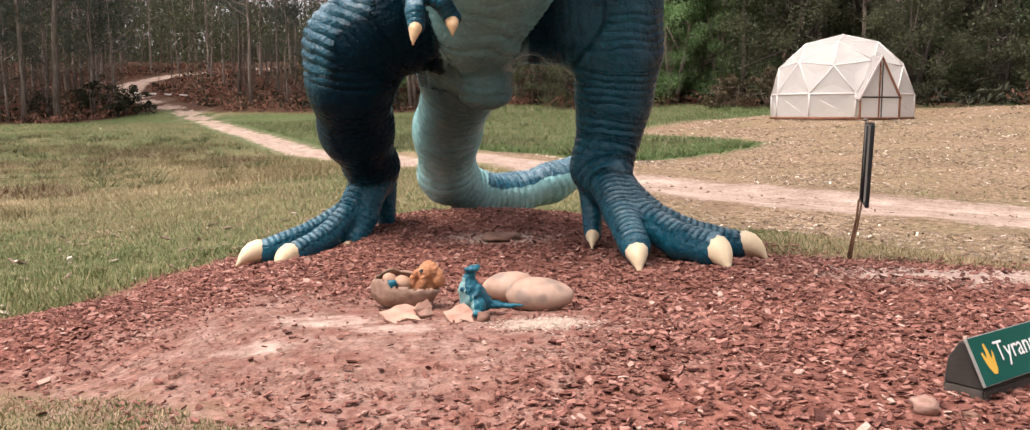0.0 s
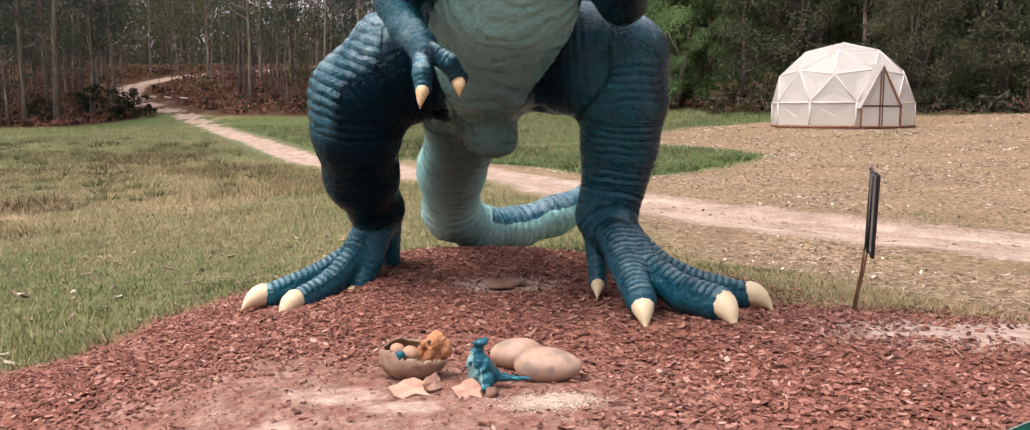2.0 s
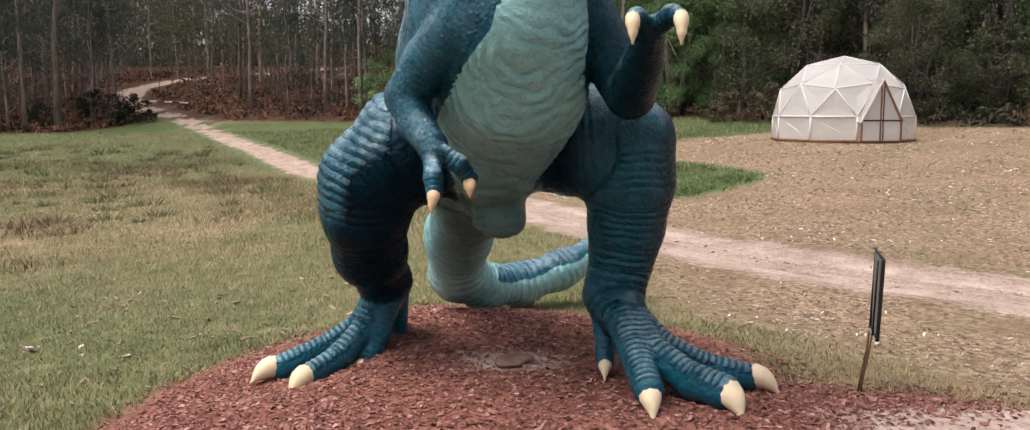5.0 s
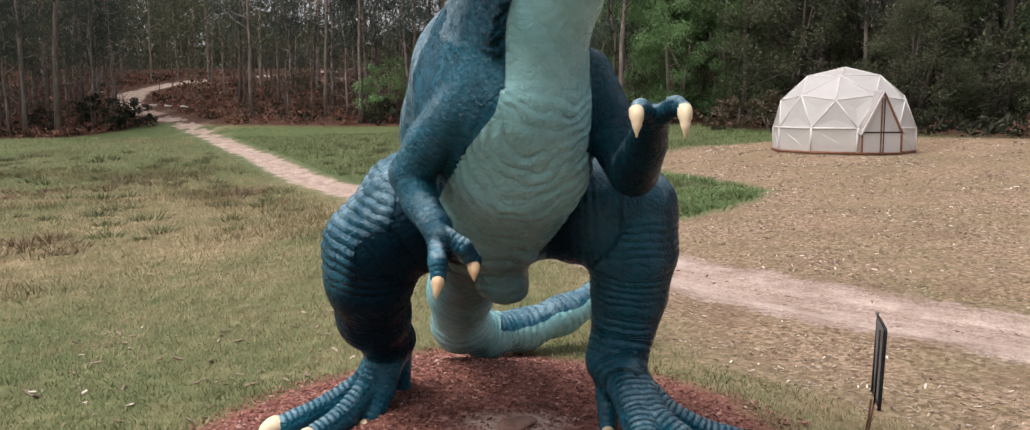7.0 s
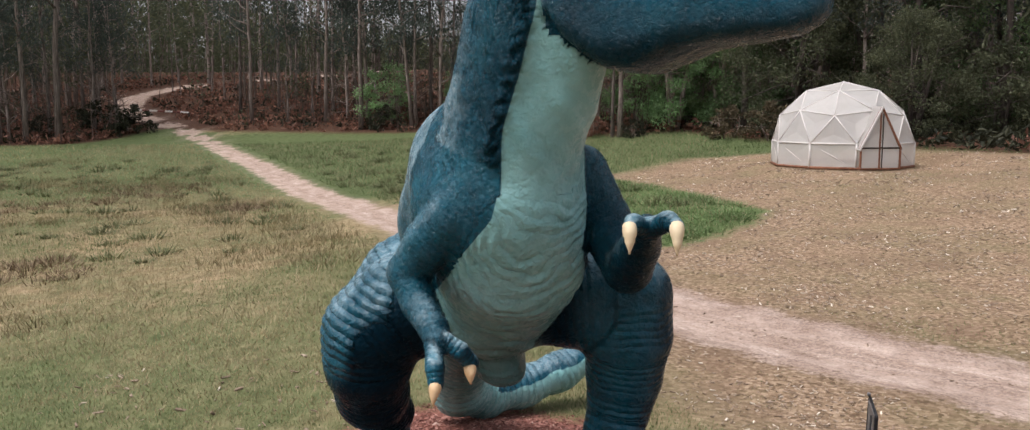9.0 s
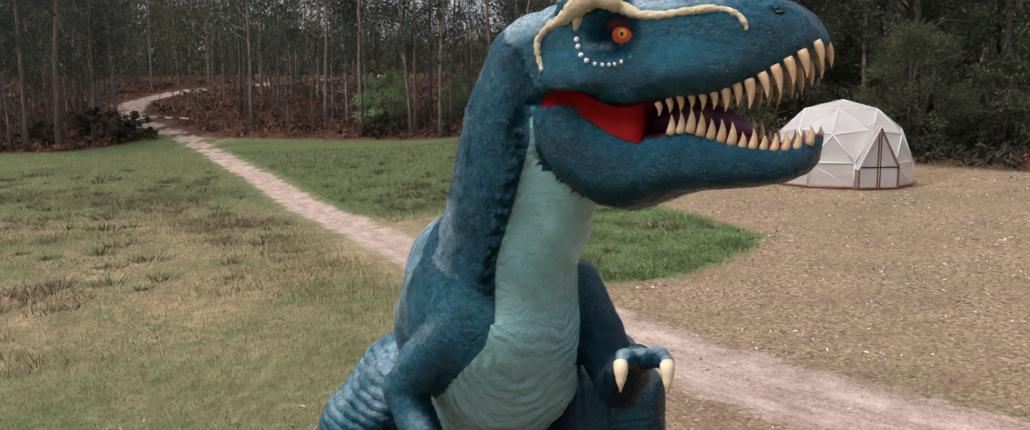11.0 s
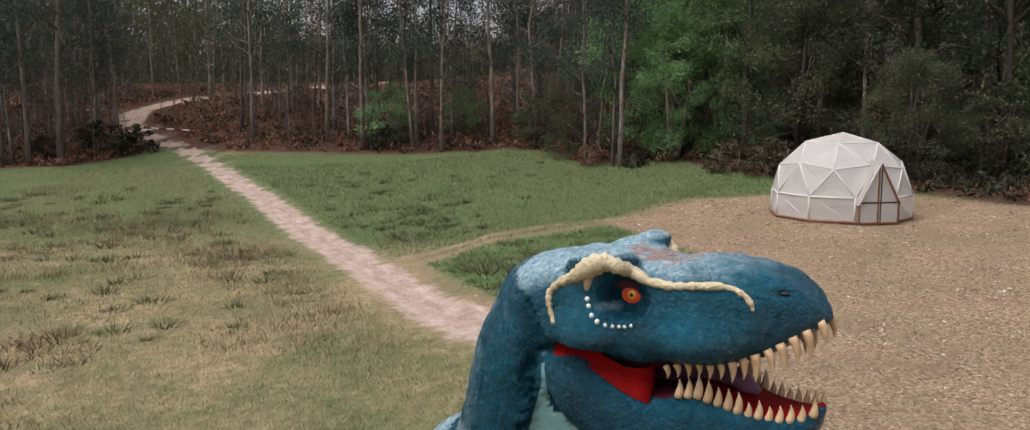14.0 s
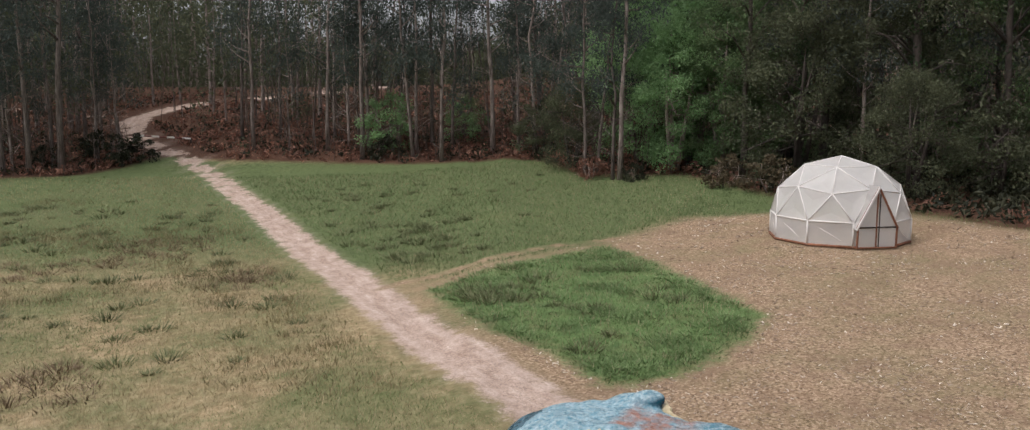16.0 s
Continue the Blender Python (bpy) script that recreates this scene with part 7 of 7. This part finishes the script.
lush_sel = ok & ((cl > 0) | (right & (yy > 38) & (lit < 0)))
meadow = ok & ~lush_sel
straw_sel = meadow & (gg.random(n) < np.clip(0.56 - 0.24 * (yy < 17) - cover * 1.1, 0.10, 0.95))
green_sel = meadow & ~straw_sel
far = 0.65 + yy / 30
tuft = np.where(cover > 0.45, 1.7, 1.0)
for name, sel, mat, base_h, label in (("green_grass", green_sel, GREEN_BLADE, 0.050, "green meadow grass beside the track"), ("straw_grass", straw_sel, STRAW_BLADE, 0.062, "dry straw-coloured grass in the meadow"),
                                      ("lush_grass", lush_sel, LUSH_BLADE, 0.078, "lush green grass beyond the track")):
    X, Y = xx[sel], yy[sel]
    h = base_h * (0.5 + gg.random(len(X))) * np.where(Y < 5.5, 0.45, 1.0) * tuft[sel] * np.where(lit[sel] > 0, np.where(cl[sel] > 0, 1, 0.5), 1) * (0.8 + Y / 60)
    v, f = blades(gg, X, Y, heights(X, Y) - 0.005, h, 0.010 * far[sel] * 1.1)
    tagged(new(name, mesh_of(name, v, f, (mat,))), label, "grass", kind="stuff")
# loose tufts of tall dry and green grass in drifts
tx, ty = gg.uniform(-34, -3, 3400), gg.uniform(18, 66, 3400)
drifted = np.array([noise.noise(Vector((a * 0.11, b * 0.16, 31))) for a, b in zip(tx, ty)])
keep = (drifted > 0.10) & (line_distance(np.stack([tx, ty], 1), TRACK) > 2.2) & (tx < np.interp(ty, TRACK[::-1, 1], TRACK[::-1, 0])) & (gg.random(3400) < 0.75)
tx, ty = np.repeat(tx[keep], 26), np.repeat(ty[keep], 26)
tx, ty = tx + gg.normal(size=len(tx)) * 0.34, ty + gg.normal(size=len(ty)) * 0.34
v, f = blades(gg, tx, ty, heights(tx, ty), 0.09 + 0.20 * gg.random(len(tx)), np.full(len(tx), 0.026))
tagged(new("tall_grass", mesh_of("tall_grass", v, f, (grass_material("tall_meadow_grass", (0.125, 0.110, 0.052), (0.19, 0.160, 0.082), (0.29, 0.225, 0.13)),))), "tufts of tall dry grass in the meadow", "grass", kind="stuff")


def tuft_field(name, x, y, per, wide, high, mat, label):
    """Dense upright tussocks that fan out from their feet."""
    size = np.repeat(0.6 + 0.8 * gg.random(len(x)), per)
    x, y = np.repeat(x, per), np.repeat(y, per)
    a, r = gg.random(len(x)) * 6.28, np.sqrt(gg.random(len(x))) * wide * size
    n = len(x)
    base = np.stack([x + np.cos(a) * r, y + np.sin(a) * r, heights(x, y) - 0.02], 1)
    h = high * size * (0.55 + 0.6 * gg.random(n)) * (1.1 - 0.5 * r / (wide * size))
    tip = base + np.stack([np.cos(a) * r * 0.9 + gg.normal(size=n) * 0.08, np.sin(a) * r * 0.9 + gg.normal(size=n) * 0.08, h], 1)
    w = np.full(n, 0.022)
    q = gg.random(n) * 6.28
    d = np.stack([np.cos(q) * w, np.sin(q) * w, 0 * w], 1)
    v = np.stack([base - d, base + d, tip], 1).reshape(-1, 3)
    return tagged(new(name, mesh_of(name, v, np.arange(3 * n).reshape(-1, 3), (mat,))), label, "grass", kind="stuff")


# rushes: darker tall clumps in the wet meadow
RUSH = grass_material("rush_green", (0.070, 0.084, 0.038), (0.115, 0.130, 0.060), (0.18, 0.18, 0.092))
rx = np.concatenate([gg.uniform(-34, -7, 150), gg.normal(-5.2, 1.5, 34), gg.uniform(-14, 2, 34), gg.normal(-1.6, 1.3, 26), gg.uniform(-2, 7, 22)])
ry = np.concatenate([26 + 40 * gg.random(150) ** 0.8, gg.normal(47.5, 3.2, 34), gg.uniform(44, 70, 34), gg.normal(33.4, 1.6, 26), gg.uniform(25, 40, 22)])
rp = np.stack([rx, ry], 1)
keep = (line_distance(rp, TRACK) > 2.2) & ((inside_distance(rp, LITTER) < -0.6) | (inside_distance(rp, CLOVER) > 0.7)) & (line_distance(rp, SIDE_PATH) > 1.0) & (inside_distance(rp, WOODS) < -2)
tuft_field("rushes", rx[keep], ry[keep], 60, 0.42, 0.36, RUSH, "dark rush clumps in the meadow")
# rank green growth along the edge of the clover and at random inside it
cxx, cyy = gg.uniform(-4.5, 8.5, 5200), gg.uniform(22, 45, 5200)
cd = inside_distance(np.stack([cxx, cyy], 1), CLOVER)
lump_c = np.array([noise.noise(Vector((a * 0.55, b * 0.45, 61))) for a, b in zip(cxx, cyy)])
keep = (cd > 0.15) & (gg.random(5200) < np.clip(0.18 + lump_c * 1.3 + 0.35 * (cd < 0.9), 0, 0.9))
tuft_field("clover_growth", cxx[keep], cyy[keep], 22, 0.34, 0.17, grass_material("rank_green", (0.080, 0.135, 0.045), (0.115, 0.178, 0.064), (0.17, 0.225, 0.10)), "rank green growth in an unmown patch")
# brown seed heads standing in drifts over the left meadow
hx0, hy0 = gg.uniform(-26, -5, 900), gg.uniform(24, 52, 900)
drift_h = np.array([noise.noise(Vector((a * 0.13, b * 0.10, 77))) for a, b in zip(hx0, hy0)])
keep = (drift_h > 0.22) & (line_distance(np.stack([hx0, hy0], 1), TRACK) > 2.6) & (hx0 < np.interp(hy0, TRACK[::-1, 1], TRACK[::-1, 0]))
tuft_field("seed_heads", hx0[keep], hy0[keep], 26, 0.45, 0.34, grass_material("brown_seed_grass", (0.105, 0.072, 0.042), (0.17, 0.120, 0.072), (0.25, 0.185, 0.115)), "brown seeding grass in the meadow")
# thin dry stems stand over the green growth and close up towards the horizon
qx, qy = gg.uniform(-34, 12, 60000), gg.uniform(16, 76, 60000)
qp = np.stack([qx, qy], 1)
keep = (line_distance(qp, TRACK) > 1.9) & (inside_distance(qp, WOODS) < -0.5) & (np.abs(qx) < 0.62 * qy + 2) & (line_distance(qp, SIDE_PATH) > 0.7) & ((inside_distance(qp, CLOVER) > 0.3) | (inside_distance(qp, LITTER) < -0.4))
qx, qy = qx[keep], qy[keep]
v, f = blades(gg, qx, qy, heights(qx, qy) - 0.01, 0.16 + 0.22 * gg.random(len(qx)), np.full(len(qx), 0.010))
tagged(new("dry_stems", mesh_of("dry_stems", v, f, (grass_material("dry_stem", (0.22, 0.175, 0.10), (0.31, 0.25, 0.155), (0.42, 0.345, 0.23)),))), "thin dry grass stems over the meadow", "grass", kind="stuff")
